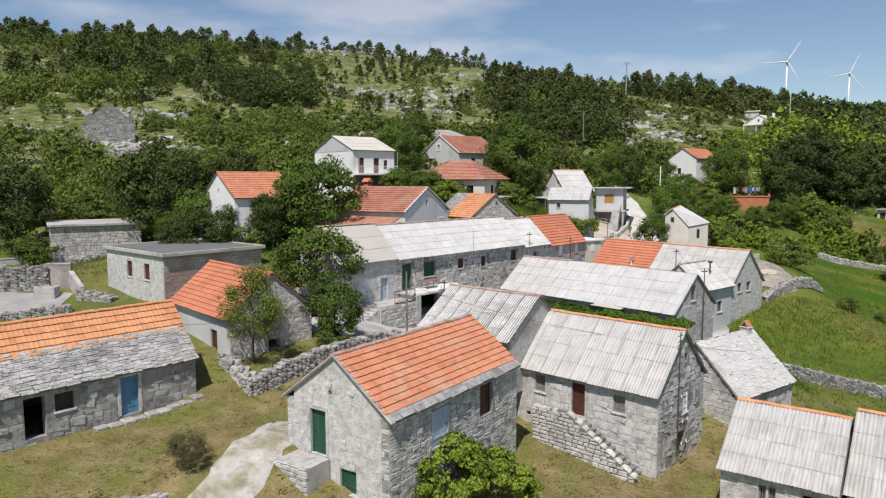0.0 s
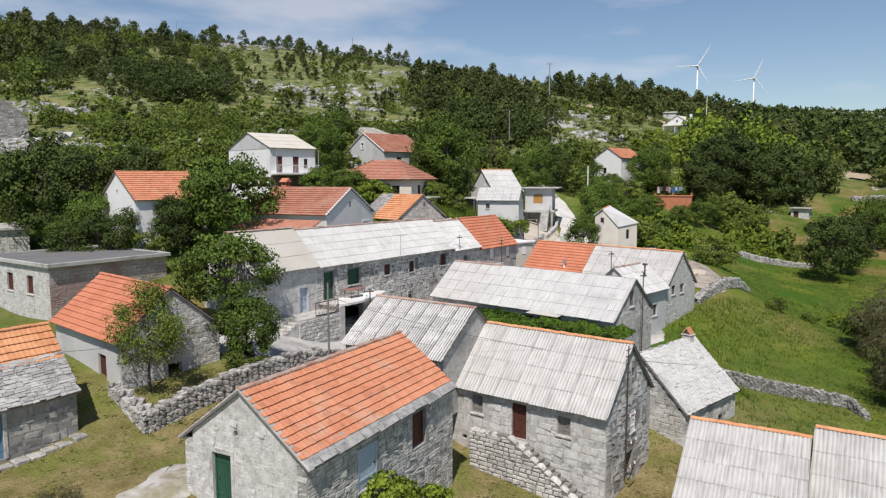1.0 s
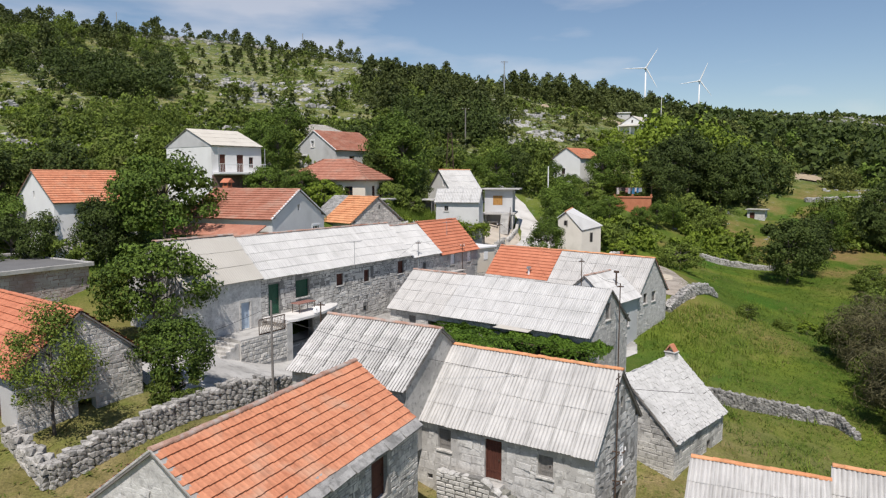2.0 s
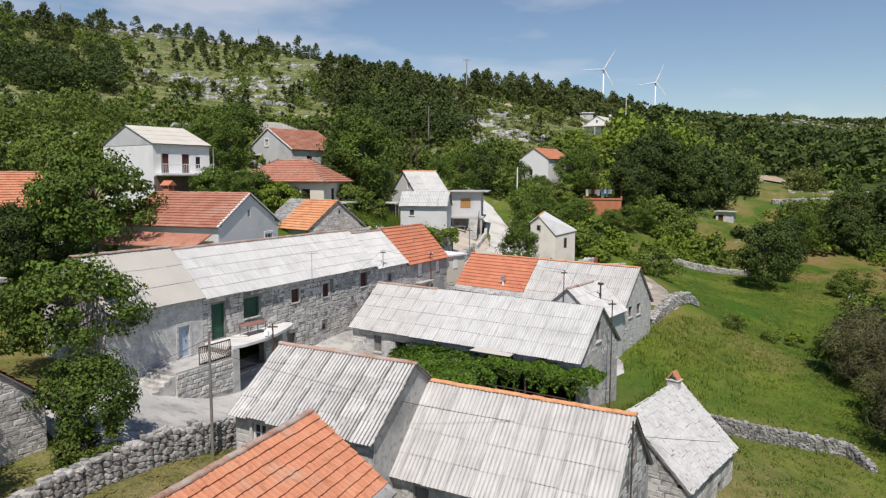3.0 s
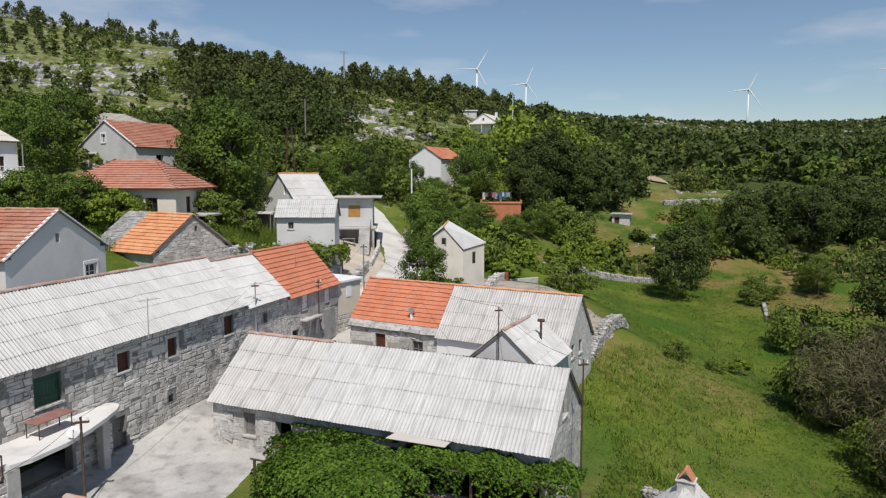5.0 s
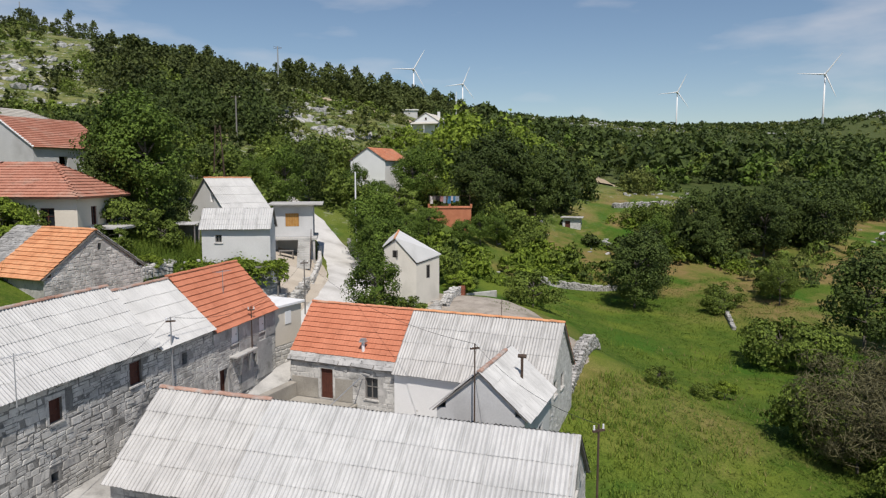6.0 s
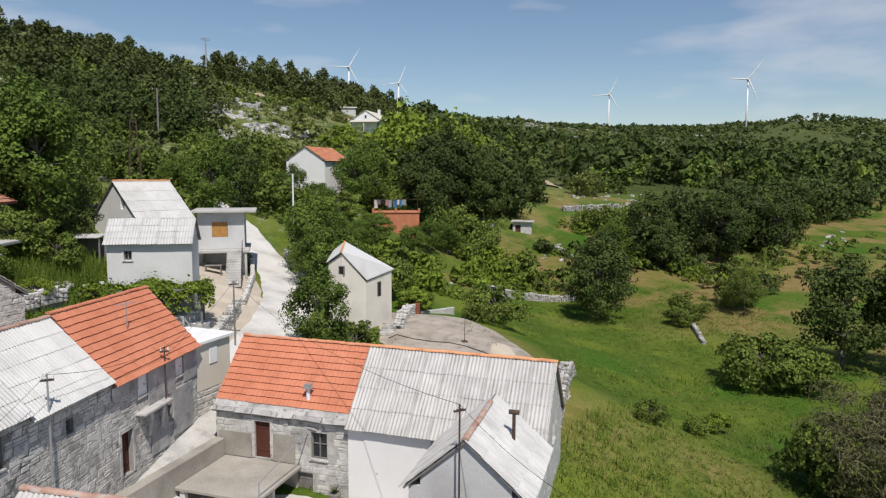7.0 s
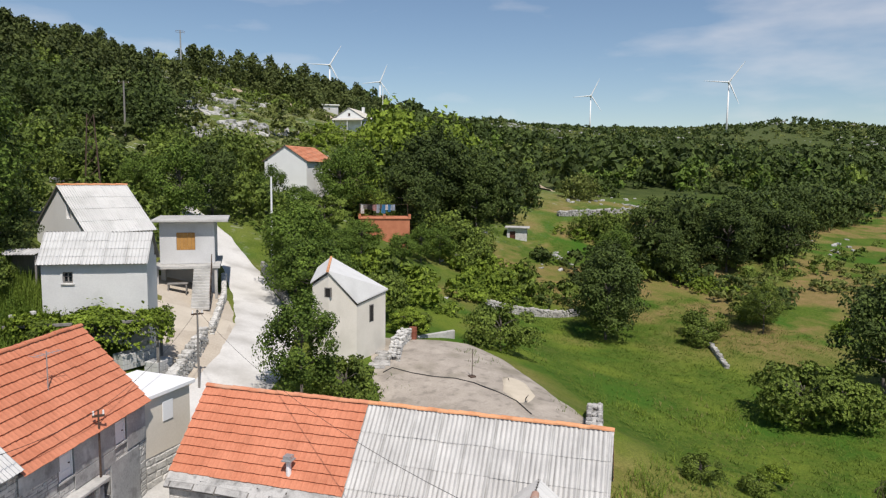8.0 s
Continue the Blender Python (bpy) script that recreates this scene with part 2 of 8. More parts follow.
SLAB = material("stone_roof_slab", (0.25, 0.246, 0.238), (0.48, 0.47, 0.455), 1.4, 18, 0.92, 0.4, 0.02, piece=0.5, isl=0.6, stain=(0.13, 0.13, 0.125), stain_scale=0.6, stain_lo=0.55, stain_hi=0.75, pit=0.5)
TILE_OLD = material("lichened_ridge_tile", (0.28, 0.15, 0.11), (0.50, 0.33, 0.26), 1.5, 14, 0.85, 0.3, 0.01, piece=0.4, stain=(0.42, 0.38, 0.35), stain_scale=1.8, stain_lo=0.45, stain_hi=0.62)
SLAB_PALE = material("lichen_white_roof_slab", (0.44, 0.435, 0.42), (0.64, 0.63, 0.61), 1.6, 18, 0.92, 0.4, 0.02, piece=0.3, isl=0.3, stain=(0.30, 0.295, 0.28), stain_scale=0.8, stain_lo=0.56, stain_hi=0.72)
MOSS = material("mossy_stone", (0.09, 0.095, 0.075), (0.30, 0.295, 0.27), 2.0, 18, 0.95, 0.5, 0.03)
BITUMEN = material("bitumen_felt", (0.12, 0.12, 0.122), (0.19, 0.19, 0.19), 0.5, 10, 0.85, 0.2, 0.01)
GREEN = material("green_paint", (0.012, 0.06, 0.035), (0.03, 0.10, 0.06), 2.5, 20, 0.6, 0.15, 0.005, stretch=(1, 1, 0.2))
BLUE = material("faded_blue_paint", (0.08, 0.20, 0.34), (0.15, 0.31, 0.48), 2.5, 20, 0.7, 0.2, 0.005, stretch=(1, 1, 0.2))
PALE_BLUE = material("pale_blue_paint", (0.33, 0.42, 0.52), (0.50, 0.58, 0.66), 2.5, 20, 0.7, 0.2, 0.005)
BROWN = material("brown_paint", (0.06, 0.022, 0.015), (0.13, 0.045, 0.03), 3, 20, 0.7, 0.2, 0.005, stretch=(1, 1, 0.2))
GREYWOOD = material("weathered_wood", (0.13, 0.12, 0.11), (0.27, 0.255, 0.24), 3, 25, 0.9, 0.3, 0.01, stretch=(1, 1, 0.2))
WOOD = material("yellow_wood", (0.34, 0.17, 0.05), (0.48, 0.26, 0.08), 3, 20, 0.7, 0.2, 0.005)
DARK = material("dark_interior", (0.012, 0.012, 0.012), (0.03, 0.028, 0.026), 2, 10, 0.95, 0)
METAL = material("rusted_iron", (0.07, 0.05, 0.04), (0.15, 0.10, 0.075), 4, 30, 0.7, 0.2, 0.004, metal=0.4)
STEEL = material("galvanised_steel", (0.38, 0.39, 0.40), (0.5, 0.51, 0.52), 3, 20, 0.5, 0.05, 0.002, metal=0.6)
CABLE = material("black_cable", (0.02, 0.02, 0.02), (0.04, 0.04, 0.04), 3, 20, 0.7, 0)
WHITE = material("white_paint", (0.74, 0.74, 0.74), (0.82, 0.82, 0.82), 1, 10, 0.55, 0.05, 0.002)
BRICK = material("bare_red_brick", (0.40, 0.14, 0.075), (0.55, 0.22, 0.12), 1.5, 18, 0.9, 0.3, 0.01)
BARK = material("grey_bark", (0.07, 0.06, 0.05), (0.17, 0.15, 0.13), 4, 30, 0.95, 0.5, 0.02, stretch=(1, 1, 0.3))
GLASS = bpy.data.materials.new("window_glass")
GLASS.use_nodes = True
_g = GLASS.node_tree.nodes["Principled BSDF"]
_g.inputs["Base Color"].default_value = (0.02, 0.025, 0.03, 1)
_g.inputs["Roughness"].default_value = 0.08


def leaf_material(name, dark, light, scale=0.5):
    m = material(name, dark, light, scale, 7.5, 0.6, 1.0, 0.22, isl=0.45, piece=0.25, fine_amount=0.55, spec=0.25)
    n, l = m.node_tree.nodes, m.node_tree.links
    b = n["Principled BSDF"]
    t = n.new("ShaderNodeBsdfTranslucent")
    ms = n.new("ShaderNodeMixShader")
    ms.inputs[0].default_value = 0.11
    l.new(b.inputs["Base Color"].links[0].from_socket, t.inputs["Color"])
    l.new(b.outputs[0], ms.inputs[1])
    l.new(t.outputs[0], ms.inputs[2])
    l.new(ms.outputs[0], n["Material Output"].inputs["Surface"])
    return m


LEAF = leaf_material("green_leaves", (0.033, 0.056, 0.009), (0.240, 0.320, 0.052))
LEAF_DARK = leaf_material("dark_green_leaves", (0.014, 0.026, 0.006), (0.116, 0.165, 0.034))
LEAF_BRIGHT = leaf_material("bright_green_leaves", (0.043, 0.078, 0.006), (0.308, 0.410, 0.046))
LEAF_TREE = leaf_material("deep_green_leaves", (0.023, 0.048, 0.006), (0.185, 0.280, 0.042))
LEAF_VINE = leaf_material("vine_leaves", (0.024, 0.060, 0.005), (0.171, 0.300, 0.031))
LEAF_OLIVE = leaf_material("olive_green_leaves", (0.040, 0.058, 0.011), (0.250, 0.285, 0.070))
NEEDLE = leaf_material("pine_needles", (0.020, 0.032, 0.009), (0.155, 0.190, 0.050))
TWIG = leaf_material("grey_brown_twigs", (0.049, 0.040, 0.022), (0.190, 0.180, 0.082))
GRASS = leaf_material("meadow_grass", (0.058, 0.118, 0.009), (0.146, 0.205, 0.026), 0.14)
GRASS_TALL = leaf_material("tall_bright_grass", (0.080, 0.150, 0.012), (0.228, 0.300, 0.041), 0.3)

# ---- the lie of the land: spot heights, x, y, z ----
VILLAGE = [(8.6, 66.4, 2.5), (11.5, 63.0, 2.3), (14.5, 59.5, 2.2), (2.6, 67.6, 4.6), (5.6, 71.6, 4.9), (-4, 20, 1.8), (-8.4, 22.6, 2.4), (-6.0, 22.4, 2.0), (-10.6, 22.6, 3.1), (-1.7, 26.4, 1.3), (1.5, 32, 1.3), (7.6, 30.9, 0.6), (11.3, 35.8, 1.0), (0.5, 36, 1.8), (14, 27, 0.0), (22, 22, -0.5),
           (-13, 28, 4.0), (-17, 30, 4.3), (-26, 21, 4.0), (-10, 24, 3.6), (0, 4, 3.0), (-16, 34, 5.4), (-6.5, 38, 4.6), (-11.6, 46.6, 5.8), (-9.4, 46.2, 4.9),
           (-9.0, 50.9, 4.4), (-7.4, 49.7, 4.2), (-5.4, 47.8, 4.1), (-4.6, 56.4, 4.3), (-6.6, 54.0, 4.3), (-1.5, 56, 4.2), (11.7, 45, 3.4), (4, 48, 3.8), (9, 72, 4.2), (20, 60, 3.0), (21, 47, 1.4), (28, 45, 0.5)]
SLOPE = [(15.7, 87, 7.6), (18, 104, 10.0), (22, 80, 5.5), (30, 74, 5.0), (31, 84, 5.6), (26, 89, 6.3), (36.5, 75, 2.2), (48, 88, 1.3), (58, 85, 0.9), (74, 92, 1.8),
         (51, 105, 2.6), (67, 132, 7.9), (97, 139, 11.4), (117, 191, 15.5), (42, 122, 10.0), (31, 124, 14.0), (10, 96, 10.5), (-8, 66, 10.0),
         (-4, 76, 10.5), (-4, 86, 13.0), (-20, 84, 12.6), (-17, 88, 13.0), (-26, 96, 14.5), (-8, 98, 16.8), (-28, 66, 10.5), (-31, 53, 6.0), (-50, 69, 6.8), (-44, 58.5, 6.9), (-52, 57.5, 6.7), (-44, 52, 5.2), (60, 40, -0.5), (60, 0, -2)]
HILL = [(65, 187, 27), (15, 157, 23), (38, 246, 44), (-49, 387, 82), (-120, 330, 80), (-175, 305, 79), (-230, 300, 83), (90, 262, 40), (125, 250, 26), (-40, 150, 27),
        (-110, 150, 32), (-90, 90, 17), (0, 330, 68), (60, 420, 66), (170, 330, 32), (180, 160, 14), (160, 60, 4), (-150, 0, 4), (0, -150, 2), (200, -100, 2),
        (420, 420, 34), (330, 150, 14)]
FAR = [(461, 820, 93), (580, 863, 93), (771, 968, 100), (903, 841, 95), (971, 756, 103), (1012, 698, 110), (1043, 646, 101), (1075, 590, 90), (700, 620, 62), (950, 300, 56), (1500, 760, 96), (600, 1500, 130), (-600, 900, 150), (-900, 0, 40), (0, -1200, 0), (1400, -600, 40), (-1500, 1500, 160), (-200, 1600, 150),
       (1600, 1600, 150), (-1500, -1500, 20), (1600, -1600, 20)]
_pts = np.array(VILLAGE + SLOPE + HILL + FAR, float)


def _kernel(d2):
    return np.sqrt(d2 + 30.0)


_n = len(_pts)
_A = np.zeros((_n + 3, _n + 3))
_A[:_n, :_n] = _kernel(((_pts[:, None, :2] - _pts[None, :, :2]) ** 2).sum(2))
_A[:_n, _n:] = np.column_stack([np.ones(_n), _pts[:, :2] / 100])
_A[_n:, :_n] = _A[:_n, _n:].T
_w = np.linalg.solve(_A, np.concatenate([_pts[:, 2], np.zeros(3)]))


def heights(x, y):
    x, y = np.asarray(x, float), np.asarray(y, float)
    out = np.zeros(x.size)
    xf, yf = x.ravel(), y.ravel()
    for i in range(0, x.size, 4000):
        a, b = xf[i:i + 4000], yf[i:i + 4000]
        k = _kernel((a[:, None] - _pts[None, :, 0]) ** 2 + (b[:, None] - _pts[None, :, 1]) ** 2)
        out[i:i + 4000] = k @ _w[:_n] + _w[_n] + _w[_n + 1] * a / 100 + _w[_n + 2] * b / 100
    far = np.clip((np.hypot(xf - 10, yf - 60) - 90) / 150, 0, 1)
    out += far * (np.sin(xf * 0.045 + 1.3 * np.sin(yf * 0.031)) + np.sin(yf * 0.052 + 1.7 * np.sin(xf * 0.027))) * 1.1
    out += 0.05 * np.sin(xf * 0.9 + 2 * np.sin(yf * 0.37)) * np.sin(yf * 0.8 + 1.5)
    return out.reshape(x.shape)


def ground_z(x, y):
    return float(heights(np.array([x]), np.array([y]))[0])


def spread(lo, hi, step, reach, grow):
    a = list(np.arange(lo, hi + step / 2, step))
    s, v = step, a[-1]
    while v < reach:
        s *= grow
        v += s
        a.append(v)
    s, v = step, a[0]
    while v > -reach:
        s *= grow
        v -= s
        a.insert(0, v)
    return np.array(a)


def ground_material():
    m = bpy.data.materials.new("grass_earth_and_rock")
    m.use_nodes = True
    n, l = m.node_tree.nodes, m.node_tree.links
    b = n["Principled BSDF"]
    b.inputs["Roughness"].default_value, b.inputs["Specular IOR Level"].default_value = 0.95, 0.1
    geo = n.new("ShaderNodeNewGeometry")

    def tex(s, detail=5, rough=0.6):
        q = n.new("ShaderNodeTexNoise")
        q.inputs["Scale"].default_value, q.inputs["Detail"].default_value, q.inputs["Roughness"].default_value = s, detail, rough
        l.new(geo.outputs["Position"], q.inputs["Vector"])
        return q.outputs["Fac"]

    def rng(v, lo, hi):
        q = n.new("ShaderNodeMapRange")
        q.inputs["From Min"].default_value, q.inputs["From Max"].default_value = lo, hi
        l.new(v, q.inputs["Value"])
        return q.outputs[0]

    def mix(f, a, c):
        q = n.new("ShaderNodeMix")
        q.data_type = "RGBA"
        l.new(f, q.inputs[0])
        for i, v in ((6, a), (7, c)):
            if isinstance(v, tuple):
                q.inputs[i].default_value = (*v, 1)
            else:
                l.new(v, q.inputs[i])
        return q.outputs[2]

    def attr(name):
        q = n.new("ShaderNodeAttribute")
        q.attribute_name = name
        return q.outputs["Fac"]

    green = mix(rng(tex(0.25), 0.35, 0.65), (0.042, 0.088, 0.010), (0.075, 0.128, 0.016))
    green = mix(rng(tex(2.5), 0.42, 0.75), green, (0.120, 0.150, 0.030))
    green = mix(rng(tex(0.075, 3), 0.50, 0.64), green, (0.046, 0.115, 0.013))
    dry = mix(rng(tex(0.8), 0.35, 0.65), (0.150, 0.128, 0.050), (0.275, 0.220, 0.112))
    dry = mix(rng(tex(0.35, 5), 0.46, 0.66), dry, (0.155, 0.170, 0.045))
    hill = mix(rng(tex(0.12), 0.38, 0.62), (0.100, 0.138, 0.032), (0.215, 0.215, 0.088))
    hill = mix(rng(tex(0.5, 7, 0.65), 0.60, 0.66), hill, (0.44, 0.43, 0.405))
    hill = mix(rng(tex(0.33, 6, 0.68), 0.50, 0.60), hill, (0.060, 0.088, 0.022))
    hill = mix(rng(tex(0.9, 7, 0.7), 0.585, 0.64), hill, (0.36, 0.35, 0.33))
    straw = mix(rng(tex(0.6), 0.35, 0.65), (0.14, 0.145, 0.034), (0.22, 0.19, 0.066))
    green = mix(rng(tex(0.11, 4), 0.47, 0.60), green, (0.124, 0.168, 0.024))
    green = mix(rng(tex(0.05, 3), 0.55, 0.70), green, straw)
    rust = mix(rng(tex(0.9), 0.35, 0.65), (0.17, 0.14, 0.05), (0.24, 0.17, 0.075))
    rus = n.new("ShaderNodeMath")
    rus.operation = "MULTIPLY"
    l.new(attr("rust"), rus.inputs[0])
    l.new(rng(tex(0.11, 5), 0.46, 0.60), rus.inputs[1])
    green = mix(rus.outputs[0], green, rust)
    col = mix(attr("dry"), green, dry)
    col = mix(attr("hill"), col, hill)
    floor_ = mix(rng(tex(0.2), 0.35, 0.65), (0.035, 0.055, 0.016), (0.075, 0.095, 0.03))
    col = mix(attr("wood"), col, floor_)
    grain = n.new("ShaderNodeMix")
    grain.data_type, grain.blend_type = "RGBA", "MULTIPLY"
    grain.inputs[0].default_value = 0.6
    l.new(col, grain.inputs[6])
    l.new(mix(rng(tex(9.0, 4, 0.7), 0.35, 0.65), (0.45, 0.48, 0.45), (1.35, 1.3, 1.25)), grain.inputs[7])
    l.new(grain.outputs[2], b.inputs["Base Color"])
    bp = n.new("ShaderNodeBump")
    bp.inputs["Strength"].default_value, bp.inputs["Distance"].default_value = 0.8, 0.12
    l.new(tex(6.0, 6), bp.inputs["Height"])
    l.new(bp.outputs[0], b.inputs["Normal"])
    return m


gx, gy = spread(-50, 80, 1.0, 2600, 1.14), spread(8, 130, 1.0, 2600, 1.14)
GX, GY = np.meshgrid(gx, gy)
GZ = heights(GX, GY)
gv = np.column_stack([GX.ravel(), GY.ravel(), GZ.ravel()])
nx, ny = len(gx), len(gy)
gi = np.arange(nx * ny).reshape(ny, nx)
gf = np.column_stack([gi[:-1, :-1].ravel(), gi[:-1, 1:].ravel(), gi[1:, 1:].ravel(), gi[1:, :-1].ravel()])
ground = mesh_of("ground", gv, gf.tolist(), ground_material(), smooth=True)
tagged(ground, "grassy slope with dry yards and rocky hillside", "ground", kind="structure")
# the yards between the houses are dry, the slopes above the village rocky
def smooth01(v, lo, hi):
    t = np.clip((v - lo) / (hi - lo), 0, 1)
    return t * t * (3 - 2 * t)


def hill_share(x, y):
    """0 in the village and its meadow, 1 on the rocky hill."""
    side = (y - 95) - 0.55 * (x - 20)
    return smooth01(side, 0, 45)


_dry = np.exp(-(((GX + 8) / 22) ** 2 + ((GY - 24) / 17) ** 2)) * 1.2 + np.exp(-(((GX - 12) / 12) ** 2 + ((GY - 36) / 13) ** 2)) + 0.75 * np.exp(-(((GX + 45) / 15) ** 2 + ((GY - 57) / 12) ** 2)) + 0.6 * np.exp(-(((GX - 9) / 9) ** 2 + ((GY - 94) / 7) ** 2))
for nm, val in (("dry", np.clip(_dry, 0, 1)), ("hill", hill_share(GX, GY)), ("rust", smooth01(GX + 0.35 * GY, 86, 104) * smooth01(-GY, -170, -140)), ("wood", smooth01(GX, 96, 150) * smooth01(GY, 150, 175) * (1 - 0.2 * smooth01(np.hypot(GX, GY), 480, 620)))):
    at = ground.data.attributes.new(nm, "FLOAT", "POINT")
    at.data.foreach_set("value", val.ravel().astype(np.float32))

# ---- small pieces that repeat: meshes shared by many objects ----
def piece_mesh(name, verts, faces, mat):
    me = bpy.data.meshes.new(name)
    me.from_pydata(verts, [], faces)
    me.materials.append(mat)
    me.update()
    return me


# a stone, 1 x 1 in the wall's face and 1 proud of it, with chamfered edges
STONE_V = [(0, 0, 0), (1, 0, 0), (1, 1, 0), (0, 1, 0), (0.02, 0.03, 0.6), (0.98, 0.02, 0.6), (0.97, 0.97, 0.6), (0.03, 0.98, 0.6),
           (0.10, 0.13, 1), (0.90, 0.10, 0.95), (0.88, 0.88, 1), (0.12, 0.86, 0.97)]

_q = random.Random(4)
STONES = []
for _k in range(5):
    _d = [_q.uniform(-0.10, 0.10) for _ in range(8)]
    _v = []
    for _i, (_x, _y, _z) in enumerate(STONE_V):
        _c = _i % 4
        _in = (0.0, 0.015, 0.065)[_i // 4]
        _sx, _sy = (1 if _c in (1, 2) else -1), (1 if _c in (2, 3) else -1)
        _v.append((0.5 + _sx * (0.5 - _in) + _d[_c] * 0.7, 0.5 + _sy * (0.5 - _in * 1.3) + _d[4 + _c], _z * (1 if _i < 8 else _q.uniform(0.85, 1.1))))
    STONES.append(_v)
STONE_F = [(0, 1, 5, 4), (1, 2, 6, 5), (2, 3, 7, 6), (3, 0, 4, 7), (4, 5, 9, 8), (5, 6, 10, 9), (6, 7, 11, 10), (7, 4, 8, 11), (8, 9, 10, 11)]


def tile_shape(w=0.235, ln=0.43, t=0.018):
    """An interlocking clay tile: a pan with a raised roll on one side; x across, y down the slope, z out."""
    prof = [(0.0, 0.008), (0.035, 0.014), (0.07, 0.009), (0.085, 0.003), (0.15, 0.0), (0.215, 0.003), (w, 0.007)]
    v, f = [], []
    for y, up in ((0.0, 0.0), (ln, 0.066)):
        v += [(x, y, z + up) for x, z in prof]
    k = len(prof)
    v += [(x, ln, 0.004) for x, z in prof]
    for i in range(k - 1):
        f.append((i, i + 1, k + i + 1, k + i))
        f.append((k + i, k + i + 1, 2 * k + i + 1, 2 * k + i))
    return v, f


def sheet_shape(w, ln, waves=6, t=0.012, amp=0.055):
    """A corrugated sheet; x across, y down the slope, z out."""
    v, f, seg = [], [], 4
    n = waves * seg
    for y, up in ((0.0, 0.0), (ln, 0.026)):
        v += [(w * i / n, y, up + amp * (1 - math.cos(i / seg * math.tau)) / 2 + 0.006) for i in range(n + 1)]
    v += [(w * i / n, ln, 0.026 - t + amp * (1 - math.cos(i / seg * math.tau)) / 2) for i in range(n + 1)]
    k = n + 1
    for i in range(n):
        f.append((i, i + 1, k + i + 1, k + i))
        f.append((k + i, k + i + 1, 2 * k + i + 1, 2 * k + i))
    return v, f


SLAB_V = [(0, 0, 0), (1, 0.03, 0), (0.97, 1, 0), (0.02, 0.95, 0), (0.01, 0.01, 1), (0.98, 0.04, 1), (0.96, 0.96, 1), (0.04, 0.93, 1)]
SLAB_F = [(4, 5, 6, 7), (0, 1, 5, 4), (1, 2, 6, 5), (2, 3, 7, 6), (3, 0, 4, 7)]


def frame_of(o, ex, ey, ez):
    m = Matrix.Identity(4)
    for i, v in enumerate((ex, ey, ez, o)):
        for j in range(3):
            m[j][i] = v[j]
    return m


def lay(name, shape, mats, mat, parent, single=0, label=""):
    """Pieces of one shape: the first of them as objects that share a mesh, the rest joined."""
    if not mats:
        return
    if single:
        me = piece_mesh(name, shape[0], shape[1], mat)
        for m in mats[:single]:
            ob = new(name, me)
            ob.parent = parent
            ob.matrix_basis = m
    rest = mats[single:]
    if rest:
        ob = joined(name + "_field", shape[0], shape[1], np.array([np.array(m) for m in rest]), mat, parent, label)
        ob["kind"] = "stuff"


def stone_place(mid, du, up, dn, w, h, proud, r):
    """A stone whose face has its middle at mid, a little askew."""
    ex = du if du.cross(up).dot(dn) > 0 else -du
    a = r.uniform(-0.035, 0.035)
    ex, ey = ex * math.cos(a) + up * math.sin(a), up * math.cos(a) - ex * math.sin(a)
    ey = ey + ex * r.uniform(-0.24, 0.24)
    return frame_of(mid - ex * w / 2 - ey * h / 2, ex * w, ey * h, dn * proud)


